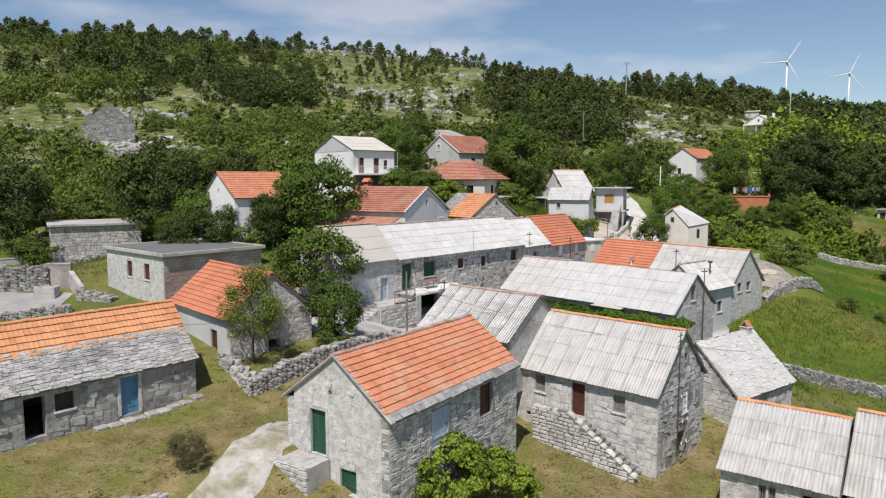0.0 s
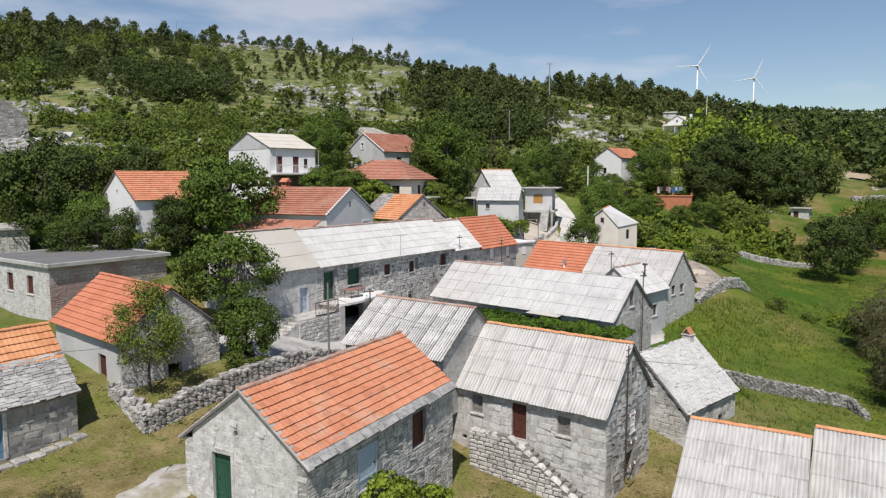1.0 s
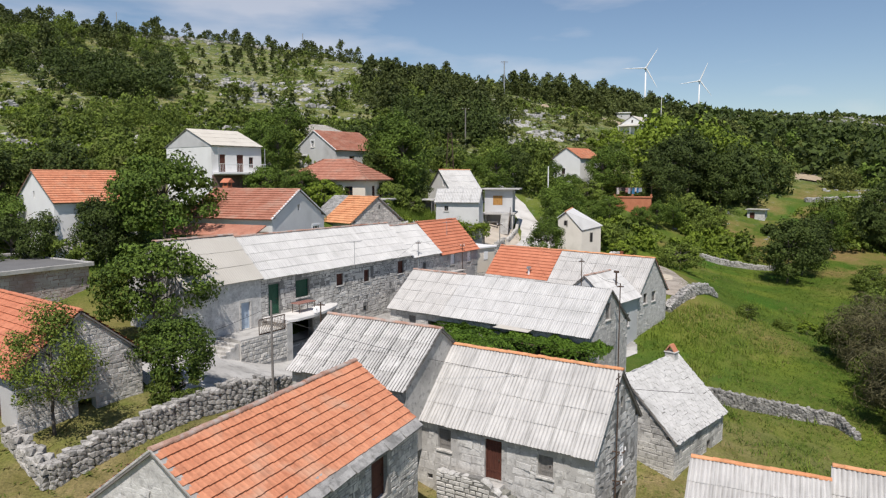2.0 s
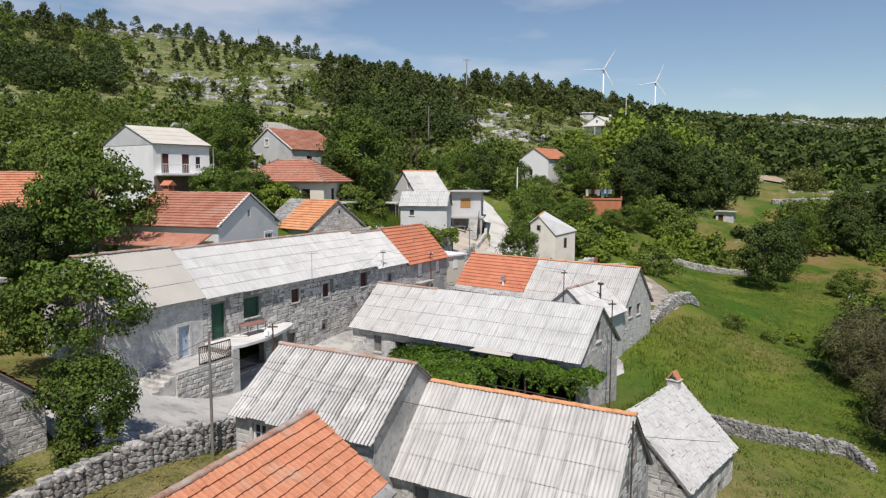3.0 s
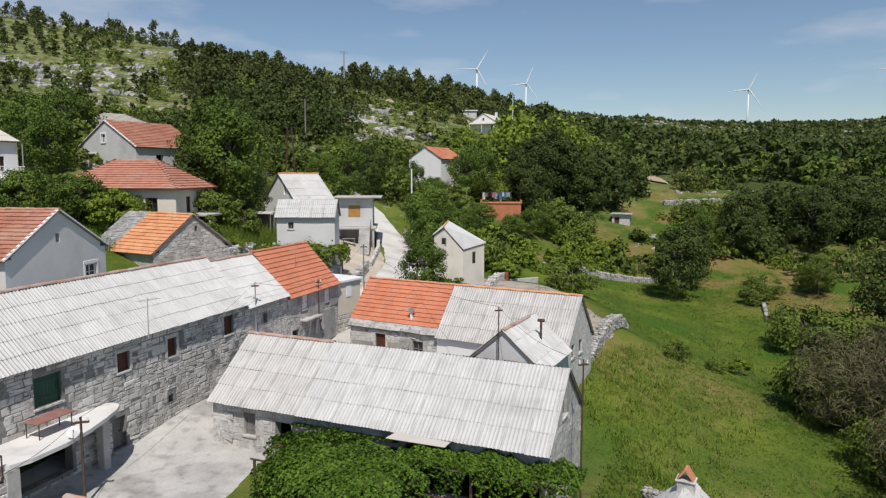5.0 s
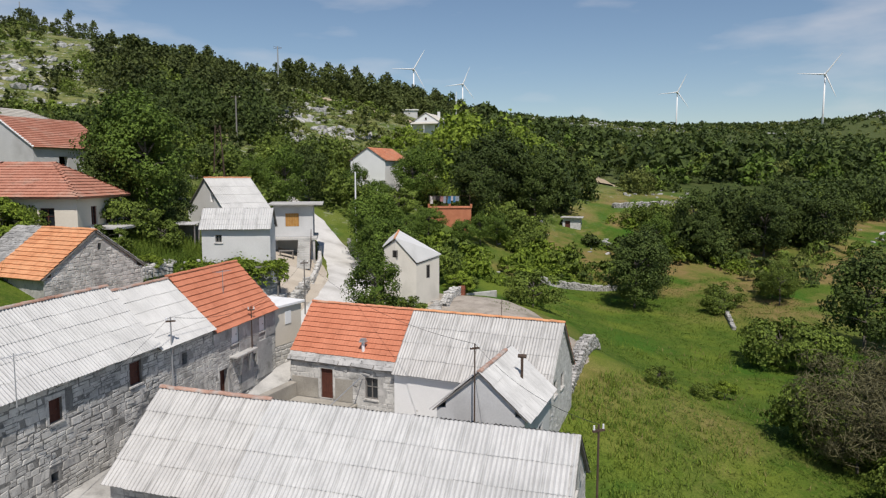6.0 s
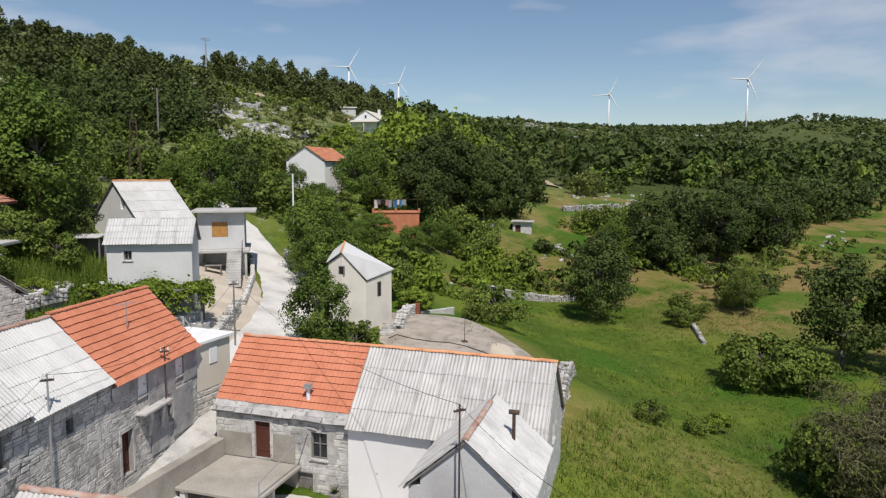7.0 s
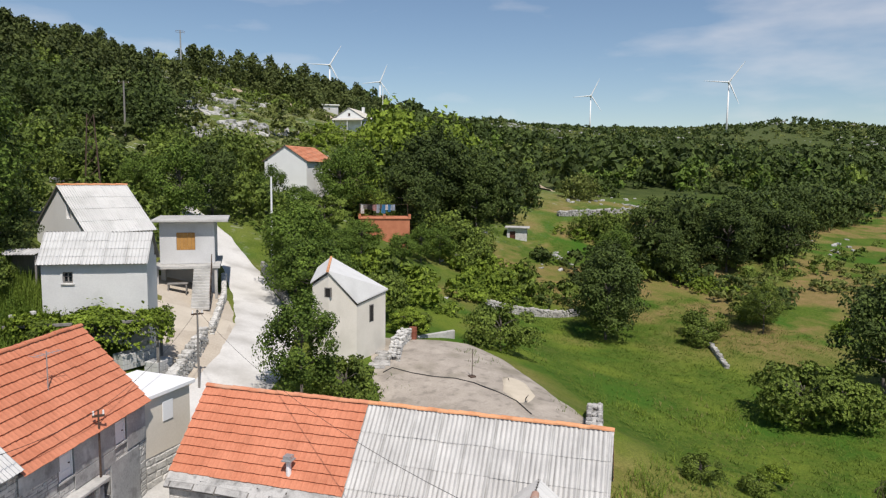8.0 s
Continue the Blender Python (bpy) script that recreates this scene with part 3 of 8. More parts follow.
class House:
    """A house with a saddle roof. x runs along the ridge, the r side looks to -y, gable A stands at -x, gable B at +x."""

    def __init__(self, name, label, c, yaw, length, half, zr, ze, zb, wall_mat, category="house", zel=None, group=""):
        self.top = new(name)
        self.top.empty_display_size = 0.5
        self.top.matrix_world = pose(c[0], c[1], 0, 0, 0, yaw)
        tagged(self.top, label, category, group)
        self.L, self.hw, self.zr, self.ze, self.zb, self.mat = length, half, zr, ze, zb, wall_mat
        self.zel = ze if zel is None else zel
        self.holes = {"r": [], "l": [], "A": [], "B": []}
        self.gx, self.ey = 0.12, 0.22       # overhang of the roof at the gables and the eaves
        self.th = 0.45
        self.seed = random.Random(name + label)

    def roof_z(self, y):
        ze = self.ze if y < 0 else self.zel
        return self.zr + (ze - self.zr) * abs(y) / self.hw

    def hole(self, side, u, z, w, h, kind="window", mat=None, **more):
        self.holes[side].append(dict(u=u, z=z, w=w, h=h, kind=kind, mat=mat, **more))
        return self

    def side(self, s):
        """Frame of a wall: origin, way along, way out, range of u, top as a function of u."""
        X, Y = self.L / 2 - self.gx, self.hw - self.ey
        drop = 0.10
        if s == "r":
            return Vector((0, -Y, 0)), Vector((1, 0, 0)), Vector((0, -1, 0)), -X, X, lambda u: self.roof_z(-Y) - drop
        if s == "l":
            return Vector((0, Y, 0)), Vector((1, 0, 0)), Vector((0, 1, 0)), -X, X, lambda u: self.roof_z(Y) - drop
        t = self.th
        if s == "A":
            return Vector((-X, 0, 0)), Vector((0, 1, 0)), Vector((-1, 0, 0)), -Y + t, Y - t, lambda u: self.roof_z(u) - drop
        return Vector((X, 0, 0)), Vector((0, 1, 0)), Vector((1, 0, 0)), -Y + t, Y - t, lambda u: self.roof_z(u) - drop

    def walls(self, sides="rlAB", mats=None, stones=None, single=0, size=(0.55, 0.28), stone_mat=None, gap=0.03, rubble=0.3, proud=(0.012, 0.036)):
        for s in sides:
            o, du, dn, lo, hi, top = self.side(s)
            holes = self.holes[s]
            cuts = sorted({lo, hi, *( [0.0] if s in "AB" else []), *(v for h in holes for v in (h["u"] - h["w"] / 2, h["u"] + h["w"] / 2))})
            cuts = [c for c in cuts if lo - 1e-6 <= c <= hi + 1e-6]
            bm = bmesh.new()
            for a, b in zip(cuts, cuts[1:]):
                m = (a + b) / 2
                gaps = sorted((h["z"], h["z"] + h["h"]) for h in holes if abs(h["u"] - m) < h["w"] / 2)
                z = self.zb
                for g0, g1 in gaps + [(None, None)]:
                    za, zb_ = (g0, g0) if g0 is not None else (top(a), top(b))
                    if min(za, zb_) > z + 0.01:
                        pts = [o + du * a + Vector((0, 0, z)), o + du * b + Vector((0, 0, z)), o + du * b + Vector((0, 0, zb_)), o + du * a + Vector((0, 0, za))]
                        prism(bm, pts, -dn * self.th)
                    if g1 is not None:
                        z = g1
            wm = (mats or {}).get(s, self.mat)
            bmesh.ops.remove_doubles(bm, verts=bm.verts, dist=0.001)
            wall = part("wall", bm, wm, self.top)
            if stones and s in stones:
                self.masonry(wall, s, size, single, stone_mat or STONE_LIGHT, gap, rubble, proud)
            for h in holes:
                self.fill(o, du, dn, h)

    def masonry(self, wall, s, size, single, mat, gap, rubble=0.3, proud=(0.012, 0.036)):
        o, du, dn, lo, hi, top = self.side(s)
        if s in "AB":
            lo, hi = lo - self.th, hi + self.th
        r, ms = self.seed, []
        z, zmax = self.zb + 0.25, max(top(lo), top(hi), top(0) if s in "AB" else 0)
        up = Vector((0, 0, 1))
        zg = self.zb
        while z < zmax - 0.05:
            hgt = size[1] * r.uniform(0.75, 1.3)
            u = lo
            while u < hi - 0.04:
                w = min(size[0] * r.uniform(0.5, 1.55), hi - u)
                if hi - u - w < 0.12:
                    w = hi - u
                h2 = min(hgt, min(top(u), top(u + w)) - z)
                ok = h2 > 0.07
                for k in self.holes[s]:
                    if u < k["u"] + k["w"] / 2 + 0.02 and u + w > k["u"] - k["w"] / 2 - 0.02 and z < k["z"] + k["h"] + 0.02 and z + h2 > k["z"] - 0.02:
                        left, right = k["u"] - k["w"] / 2 - u, u + w - k["u"] - k["w"] / 2
                        if left > 0.12:
                            w = left - 0.02
                        else:
                            ok = False
                if ok:
                    g, q = gap * r.uniform(0.3, 0.9), r.uniform(*proud) * 0.8
                    j = r.uniform(-0.012, 0.012)
                    cut = r.uniform(0.35, 0.65)
                    rows_ = ((0, cut), (cut, 1)) if r.random() < rubble and h2 > 0.16 else ((0, 1),)
                    for c0, c1 in rows_:
                        hh = h2 * (c1 - c0)
                        ms.append(stone_place(o + du * (u + w / 2 + r.uniform(-0.02, 0.02)) + up * (z + h2 * (c0 + c1) / 2 + j) + dn * -0.004, du, up, dn, max(w - g, 0.05), max(hh * r.uniform(0.84, 1.04) - g * 0.8, 0.04), q * r.uniform(0.7, 1.2), r))
                u += max(w, 0.06)
            z += hgt
        r.shuffle(ms)
        for k, shape in enumerate(STONES):
            lay("stone", (shape, STONE_F), ms[k::5], mat, wall, single // 5)

    def fill(self, o, du, dn, h):
        """What stands in an opening: a door, a shuttered or glazed window, or nothing but the dark room."""
        u, z, w, t = h["u"], h["z"], h["w"], h["h"]
        up, mat = Vector((0, 0, 1)), h["mat"] or GREYWOOD
        base = o + du * (u - w / 2) + up * z
        m = frame_of(base, du, up, dn)
        kind = h["kind"]
        if kind == "dark":
            return
        deep = h.get("deep", 0.14)
        name = "door" if kind == "door" else "window"
        bm = bmesh.new()
        f = 0.07
        for lo, hi in (((0, 0, -deep - 0.06), (f, t, -deep + 0.03)), ((w - f, 0, -deep - 0.06), (w, t, -deep + 0.03)), ((f, t - f, -deep - 0.06), (w - f, t, -deep + 0.03))):
            box(bm, lo, hi, m)
        frame = part(name, bm, h.get("frame", mat), self.top)
        bm = bmesh.new()
        if kind in ("door", "shutter"):
            n = max(2, round((w - 2 * f) / 0.14))
            for i in range(n):
                a = f + (w - 2 * f) * i / n
                b = f + (w - 2 * f) * (i + 1) / n
                box(bm, (a + 0.004, 0.01, -deep - 0.04), (b - 0.004, t - f, -deep), m)
            for y in ((0.18, 0.8) if kind == "door" else (0.2, 0.75)):
                box(bm, (f, t * y, -deep), (w - f, t * y + 0.09, -deep + 0.018), m)
            part("leaf", bm, mat, frame)
            bm = bmesh.new()
            box(bm, (w - f - 0.14, t * 0.48, -deep), (w - f - 0.09, t * 0.52, -deep + 0.05), m)
            part("handle", bm, METAL, frame)
        else:
            box(bm, (f, f, -deep - 0.05), (w - f, t - f, -deep - 0.04), m)
            part("pane", bm, GLASS, frame)
            bm = bmesh.new()
            box(bm, (w / 2 - 0.03, 0, -deep - 0.05), (w / 2 + 0.03, t - f, -deep + 0.02), m)
            box(bm, (f, 0, -deep - 0.05), (w - f, f, -deep + 0.02), m)
            box(bm, (f, t * 0.55, -deep - 0.05), (w - f, t * 0.55 + 0.035, -deep + 0.01), m)
            part("sash", bm, h.get("frame", mat), frame)
        if h.get("sill", True) and kind != "door":
            bm = bmesh.new()
            soft_box(bm, (-0.08, -0.10, -0.1), (w + 0.08, -0.005, 0.07), 0.012, m)
            part("sill", bm, STONE_LIGHT, frame)
        if h.get("surround"):
            bm = bmesh.new()
            for lo, hi in (((-0.16, 0, -0.02), (-0.002, t, 0.03)), ((w + 0.002, 0, -0.02), (w + 0.16, t, 0.03)), ((-0.16, t + 0.002, -0.02), (w + 0.16, t + 0.2, 0.035))):
                soft_box(bm, lo, hi, 0.01, m)
            part("surround", bm, h["surround"], frame)

    def slope(self, s, x0=None, x1=None, y0=0.0, y1=None):
        """Frame of a strip of roof: at its upper left corner, x across, y down, z out; its width and length."""
        x0 = -self.L / 2 if x0 is None else x0
        x1 = self.L / 2 if x1 is None else x1
        sg = -1 if s == "r" else 1
        ze = self.ze if s == "r" else self.zel
        d = Vector((0, sg * self.hw, ze - self.zr))
        full = d.length
        d.normalize()
        y1 = full if y1 is None else y1
        ex = Vector((-1, 0, 0)) if s == "r" else Vector((1, 0, 0))
        start = Vector((x1 if s == "r" else x0, 0, self.zr)) + d * y0
        return frame_of(start, ex, d, ex.cross(d)), x1 - x0, y1 - y0

    def deck(self, sides="rl", mat=None, under=0.09, sag=0.0):
        """The boarding under the covering."""
        for s in sides:
            m, w, ln = self.slope(s)
            bm = bmesh.new()
            box(bm, (0, 0, -under), (w, ln - 0.02, -0.02), m)
            part("roof", bm, mat or GREYWOOD, self.top)
        self.roof_parts = [c for c in self.top.children if c.name.split(".")[0] == "roof"]

    def roof_part(self, s):
        return self.roof_parts[0 if s == "r" or len(self.roof_parts) == 1 else 1]

    def tiles(self, s, mat=None, single=0, row=0.36, col=0.225, **k):
        m, w, ln = self.slope(s, **k)
        rows, cols = max(1, round(ln / row)), max(1, round(w / col))
        row, col = ln / rows, w / cols
        r = self.seed
        ms = []
        for j in range(rows):
            for i in range(cols):
                a = r.uniform(-0.012, 0.012)
                ms.append(m @ Matrix.Translation((i * col + r.uniform(-0.006, 0.006), j * row + r.uniform(-0.012, 0.012), r.uniform(0, 0.008) + 0.012)) @ Matrix.Rotation(a, 4, "Z")
                          @ Matrix.Diagonal((col / 0.225, row / 0.36, 1.0, 1)))
        r.shuffle(ms)
        lay("roof_tile", tile_shape(), ms, mat or TILE, self.roof_part(s), single)

    def sheets(self, s, mat=None, single=400, col=1.0, rows=4, waves=6, jitter=0.02, amp=0.055, **k):
        m, w, ln = self.slope(s, **k)
        cols = max(1, round(w / col))
        row, col = ln / rows, w / cols
        r = self.seed
        ms = []
        for j in range(rows):
            for i in range(cols):
                ms.append(m @ Matrix.Translation((i * col, j * row + r.uniform(-jitter, jitter), r.uniform(0, 0.012) + 0.004)) @ Matrix.Rotation(r.uniform(-0.006, 0.006), 4, "Z") @ Matrix.Rotation(0.016, 4, "Y"))
        lay("roof_sheet", sheet_shape(col + 0.03, row + 0.12, waves, amp=amp), ms, mat or SHEET, self.roof_part(s), single)

    def slabs(self, s, mat=None, single=0, row=0.30, size=0.5, tilt=0.10, thick=(0.03, 0.06), **k):
        m, w, ln = self.slope(s, **k)
        r = self.seed
        ms, y = [], ln
        while y > 0.05:
            x = -r.uniform(0, 0.3)
            while x < w:
                ww = size * r.uniform(0.5, 1.5)
                a = max(x, 0)
                b = min(x + ww, w)
                if b - a > 0.1:
                    hgt = row * r.uniform(1.25, 1.7)
                    ms.append(m @ Matrix.Translation((a, max(y - hgt, -0.05) + r.uniform(-0.05, 0.03), r.uniform(0.0, 0.02))) @ Matrix.Rotation(r.uniform(-0.05, 0.05), 4, "Z")
                              @ Matrix.Rotation(tilt, 4, "X") @ Matrix.Diagonal((b - a - 0.01, hgt, r.uniform(*thick), 1)))
                x += ww
            y -= row
        r.shuffle(ms)
        lay("roof_slab", (SLAB_V, SLAB_F), ms, mat or SLAB, self.roof_part(s), single)

    def ridge(self, mat=None, x0=None, x1=None, step=0.4):
        """Half-round tiles along the ridge, bedded in mortar."""
        x0 = -self.L / 2 if x0 is None else x0
        x1 = self.L / 2 if x1 is None else x1
        n = max(1, round((x1 - x0) / step))
        v, f = [], []
        for x, rr in ((0.0, 0.135), (step + 0.04, 0.115)):
            v += [(x, rr * math.cos(t), rr * 0.8 * math.sin(t)) for t in [math.pi * q / 6 for q in range(7)]]
        v += [(0.0, 0, 0), (step + 0.04, 0, 0)]
        for q in range(6):
            f.append((q, q + 1, 8 + q, 7 + q))
        f += [(0, 1, 2, 14), (2, 3, 4, 14), (4, 5, 6, 14), (7, 8, 9, 15), (9, 10, 11, 15), (11, 12, 13, 15)]
        ms = [Matrix.Translation((x0 + (x1 - x0) * i / n, 0, self.zr + self.seed.uniform(-0.015, 0.015))) @ Matrix.Rotation(self.seed.uniform(-0.03, 0.03), 4, "Z") for i in range(n)]
        lay("ridge_tile", (v, f), ms, mat or TILE, self.roof_parts[0], n)

    def verge(self, s, end, mat=None, w=0.25, t=0.05):
        """The mortared edge of a gable."""
        m, wid, ln = self.slope(s)
        a = (end == "B") == (s == "l")
        bm = bmesh.new()
        soft_box(bm, (wid - w if a else -0.02, 0, -0.03), (wid + 0.02 if a else w, ln, t), 0.015, m)
        part("verge", bm, mat or MORTAR, self.top)

# ---- the houses ----
h1 = House("stone_house", "pale limestone house with an orange tiled roof and green door", (-4.80, 28.85), 60.8, 10.79, 3.27, 8.59, 6.21, 0.6, MORTAR)
h1.hole("A", 1.08, 3.90, 0.95, 2.05, "door", GREEN, surround=STONE_LIGHT)
h1.hole("A", -0.69, 2.55, 0.95, 1.05, "shutter", GREEN)
h1.hole("A", 0.31, 6.74, 0.20, 0.23, "dark")
h1.hole("r", -1.71, 4.15, 1.30, 1.65, "shutter", PALE_BLUE, deep=0.03)
h1.hole("r", 2.21, 4.4, 1.15, 1.60, "shutter", BROWN, deep=0.2, sill=False)
h1.walls("lAB", mats={"A": LIME}, stones="A", single=170, size=(0.40, 0.24), stone_mat=STONE_LIME, rubble=0.6, gap=0.022, proud=(0.004, 0.014))
h1.walls("r", mats={"r": JOINT_GREY}, stones="r", single=170, size=(0.36, 0.24), rubble=0.5, gap=0.04, stone_mat=STONE)
h1.deck()
h1.tiles("r", single=300, y1=3.5)
h1.slabs("r", y0=3.42, row=0.28, size=1.1, tilt=0.02, thick=(0.03, 0.04))
h1.tiles("l")
h1.ridge(mat=TILE_OLD)
h1.verge("r", "A")
h1.verge("l", "A")

h2 = House("stone_house", "grey limestone house with a corrugated roof and outside stair", (5.74, 36.17), -36.8, 9.29, 3.07, 7.99, 5.02, -0.4, MORTAR)
h2.hole("r", -2.79, 3.7, 0.70, 1.0, "shutter", GREYWOOD)
h2.hole("r", -0.21, 2.87, 0.85, 1.85, "door", BROWN)
h2.hole("r", 2.32, 3.62, 0.70, 0.95, "shutter", GREYWOOD)
h2.hole("r", -3.6, 2.1, 0.3, 0.25, "dark")
h2.hole("B", 0.07, 0.65, 0.95, 1.75, "door", GREYWOOD, deep=0.3)
h2.hole("B", 0.42, 3.35, 0.62, 1.15, "shutter", WHITE, deep=0.03)
h2.hole("B", 0.36, 6.2, 0.35, 0.48, "dark")
h2.walls("rl", stones="r", single=170, size=(0.56, 0.36), stone_mat=STONE_LIME, rubble=0.25, gap=0.025, proud=(0.006, 0.02))
h2.walls("AB", mats={"B": JOINT_GREY}, stones="B", single=170, size=(0.5, 0.34), rubble=0.3, gap=0.025, proud=(0.008, 0.024))
h2.deck()
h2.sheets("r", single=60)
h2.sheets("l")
h2.ridge(mat=TILE_PALE)
h2.verge("r", "B", w=0.12)

h3 = House("stone_house", "low stone outhouse with a limestone slab roof and brick chimney", (13.82, 41.33), 43.1, 6.6, 3.1, 6.01, 3.06, -0.5, MORTAR)
h3.hole("r", 1.2, 1.2, 0.5, 0.8, "window", GREYWOOD)
h3.walls(mats={"r": JOINT_GREY, "A": JOINT_GREY, "B": JOINT_GREY}, stones="rAB", size=(0.5, 0.28))
h3.deck()
h3.slabs("r", mat=SLAB_PALE, single=200, size=0.36, row=0.15, thick=(0.008, 0.028), tilt=0.07)
h3.slabs("l", mat=SLAB_PALE, size=0.42, row=0.2, thick=(0.02, 0.045))
bm = bmesh.new()
soft_box(bm, (2.25, -0.3, 5.2), (2.75, 0.3, 6.2), 0.03)
soft_box(bm, (2.2, -0.35, 6.2), (2.8, 0.35, 6.27), 0.02)
chim = part("chimney", bm, STONE_LIGHT, h3.top)
for k in range(2):
    bm = bmesh.new()
    sg = 1 - 2 * k
    prism(bm, [(2.24, sg * 0.3, 6.27), (2.24, sg * 0.24, 6.29), (2.24, sg * -0.03, 6.66), (2.24, sg * 0.04, 6.68)], (0.5, 0, 0))
    part("cowl_tile", bm, TILE, chim, "clay tile leaning over the chimney")

h4 = House("stone_house", "long low limestone house with a corrugated roof behind a vine pergola", (7.42, 53.99), -40.8, 16.85, 3.24, 9.01, 6.40, 2.5, MORTAR)
h4.hole("r", -6.12, 4.9, 0.65, 1.1, "shutter", GREYWOOD)
h4.hole("r", -4.2, 3.9, 0.9, 1.9, "dark")
h4.hole("r", 5.4, 3.56, 5.4, 2.1, "dark")
h4.hole("r", 1.2, 4.4, 1.0, 1.1, "window", GREYWOOD)
h4.hole("B", -0.34, 7.05, 0.75, 1.1, "shutter", GREYWOOD)
h4.walls("rlA", stones="r", single=120, size=(0.6, 0.32))
h4.walls("B", mats={"B": MORTAR}, stones="B", single=100, size=(0.40, 0.26), stone_mat=STONE, rubble=0.6, gap=0.04, proud=(0.004, 0.016))
h4.deck()
h4.sheets("r", single=30, x1=-3.3)
h4.sheets("r", single=60, x0=-3.3, mat=SHEET_WHITE)
h4.sheets("l")
h4.ridge(x1=-3.3, mat=TILE_OLD)
h4.verge("r", "B")

h5 = House("stone_house", "stone house with half tiled and half corrugated roof", (16.07, 67.81), -45.8, 16.5, 2.95, 9.47, 6.35, 1.8, MORTAR)
h5.hole("r", -5.54, 4.16, 0.85, 1.85, "door", BROWN, surround=STONE_LIGHT)
h5.hole("r", -2.49, 4.5, 0.85, 1.3, "window", GREYWOOD)
h5.hole("r", -3.26, 2.3, 0.85, 1.45, "shutter", GREYWOOD, sill=False)
h5.hole("B", 0.49, 2.6, 0.7, 0.9, "shutter", BROWN)
h5.hole("B", 0.18, 5.7, 0.75, 0.85, "shutter", GREYWOOD)
h5.hole("B", -1.4, 5.7, 0.7, 0.85, "window", GREYWOOD)
h5.walls("rlA", mats={"A": JOINT_GREY}, stones="rA", single=120, size=(0.55, 0.3), rubble=0.4)
h5.walls("B", mats={"B": LIME}, stones="B", single=100, size=(0.42, 0.27), stone_mat=STONE_LIME, rubble=0.6, gap=0.05, proud=(0.003, 0.012))
bm = bmesh.new()
box(bm, (-0.95, -2.79, 2.2), (3.1, -2.735, 6.3))
part("render_coat", bm, PLASTER, h5.top, "patch of white plaster on the wall")
h5.deck()
h5.tiles("r", mat=TILE_RED, single=300, x1=-1.0, y1=3.6)
h5.slabs("r", x1=-1.0, y0=3.55, size=1.1, row=0.26, tilt=0.02, thick=(0.03, 0.04))
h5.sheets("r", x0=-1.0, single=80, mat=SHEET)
h5.tiles("l")
h5.ridge(mat=TILE, x1=-1.0)
h5.ridge(mat=TILE_PALE, x0=-1.0)
h5.verge("r", "B", w=0.2)
# clay stove pipe and tin cowl on the tiled half
bm = bmesh.new()
tube(bm, (-3.3, -2.2, 7.0), (-3.3, -2.2, 7.75), 0.10, 0.10, 10)
pp = part("flue", bm, WHITE, h5.top, "white flue pipe")
bm = bmesh.new()
box(bm, (-3.5, -2.4, 7.75), (-3.1, -2.0, 7.8))
box(bm, (-3.45, -2.35, 7.8), (-3.15, -2.05, 7.95))
part("cowl", bm, STEEL, pp)

h6 = House("stone_house", "small grey plastered wing with a corrugated roof", (16.36, 59.54), 45.6, 5.35, 2.36, 8.61, 6.56, 1.8, GREY_PLASTER)
h6.hole("r", 0.6, 4.3, 0.8, 1.0, "window", GREYWOOD)
h6.walls("rlA")
h6.deck()
h6.sheets("r", single=20, mat=SHEET_WHITE)
h6.sheets("l")
h6.ridge(mat=TILE_OLD, x1=1.6)
bm = bmesh.new()
tube(bm, (0.4, -1.2, 7.3), (0.4, -1.2, 8.7), 0.07, 0.07, 8)
pp = part("flue", bm, METAL, h6.top, "rusty stove pipe")
bm = bmesh.new()
tube(bm, (0.4, -1.4, 8.72), (0.4, -1.0, 8.72), 0.1, 0.1, 8)
part("cowl", bm, METAL, pp)

h7 = House("stone_house", "stone barn with a pale corrugated roof and orange ridge", (13.47, 29.28), -30.1, 4.9, 3.51, 5.24, 2.95, -1, MORTAR)
h7.hole("r", -0.55, 1.75, 0.3, 0.75, "window", GREYWOOD)
h7.hole("r", -0.15, 1.75, 0.3, 0.75, "window", GREYWOOD)
h7.hole("r", 1.4, 1.6, 0.7, 0.9, "dark")
h7b = House("stone_house", "longer stone barn with a pale corrugated roof and orange ridge", (19.65, 26.89), -32, 8, 2.97, 5.35, 2.44, -1, MORTAR)
for q in (h7, h7b):
    q.walls(stones="r", size=(0.6, 0.3))
    q.deck()
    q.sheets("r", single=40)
    q.sheets("l")
    q.ridge(mat=TILE_PALE)

h8 = House("stone_house", "stone shed with a lichen-streaked corrugated roof", (-1.12, 39.66), -35.6, 7.26, 3.19, 9.01, 6.73, 3.5, MORTAR)
h8.hole("r", -2.21, 5.4, 0.75, 1.0, "window", WHITE)
h8.hole("r", 1.6, 4.4, 0.9, 1.6, "dark")
h8.walls(stones="rA", size=(0.6, 0.32))
h8.deck()
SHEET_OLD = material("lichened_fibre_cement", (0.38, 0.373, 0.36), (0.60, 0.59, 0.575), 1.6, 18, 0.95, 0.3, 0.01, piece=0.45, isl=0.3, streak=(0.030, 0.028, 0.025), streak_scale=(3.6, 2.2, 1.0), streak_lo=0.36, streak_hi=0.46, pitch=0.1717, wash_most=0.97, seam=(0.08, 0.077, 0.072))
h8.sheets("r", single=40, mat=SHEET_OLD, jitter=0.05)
h8.sheets("l")
h8.ridge(mat=TILE_OLD)

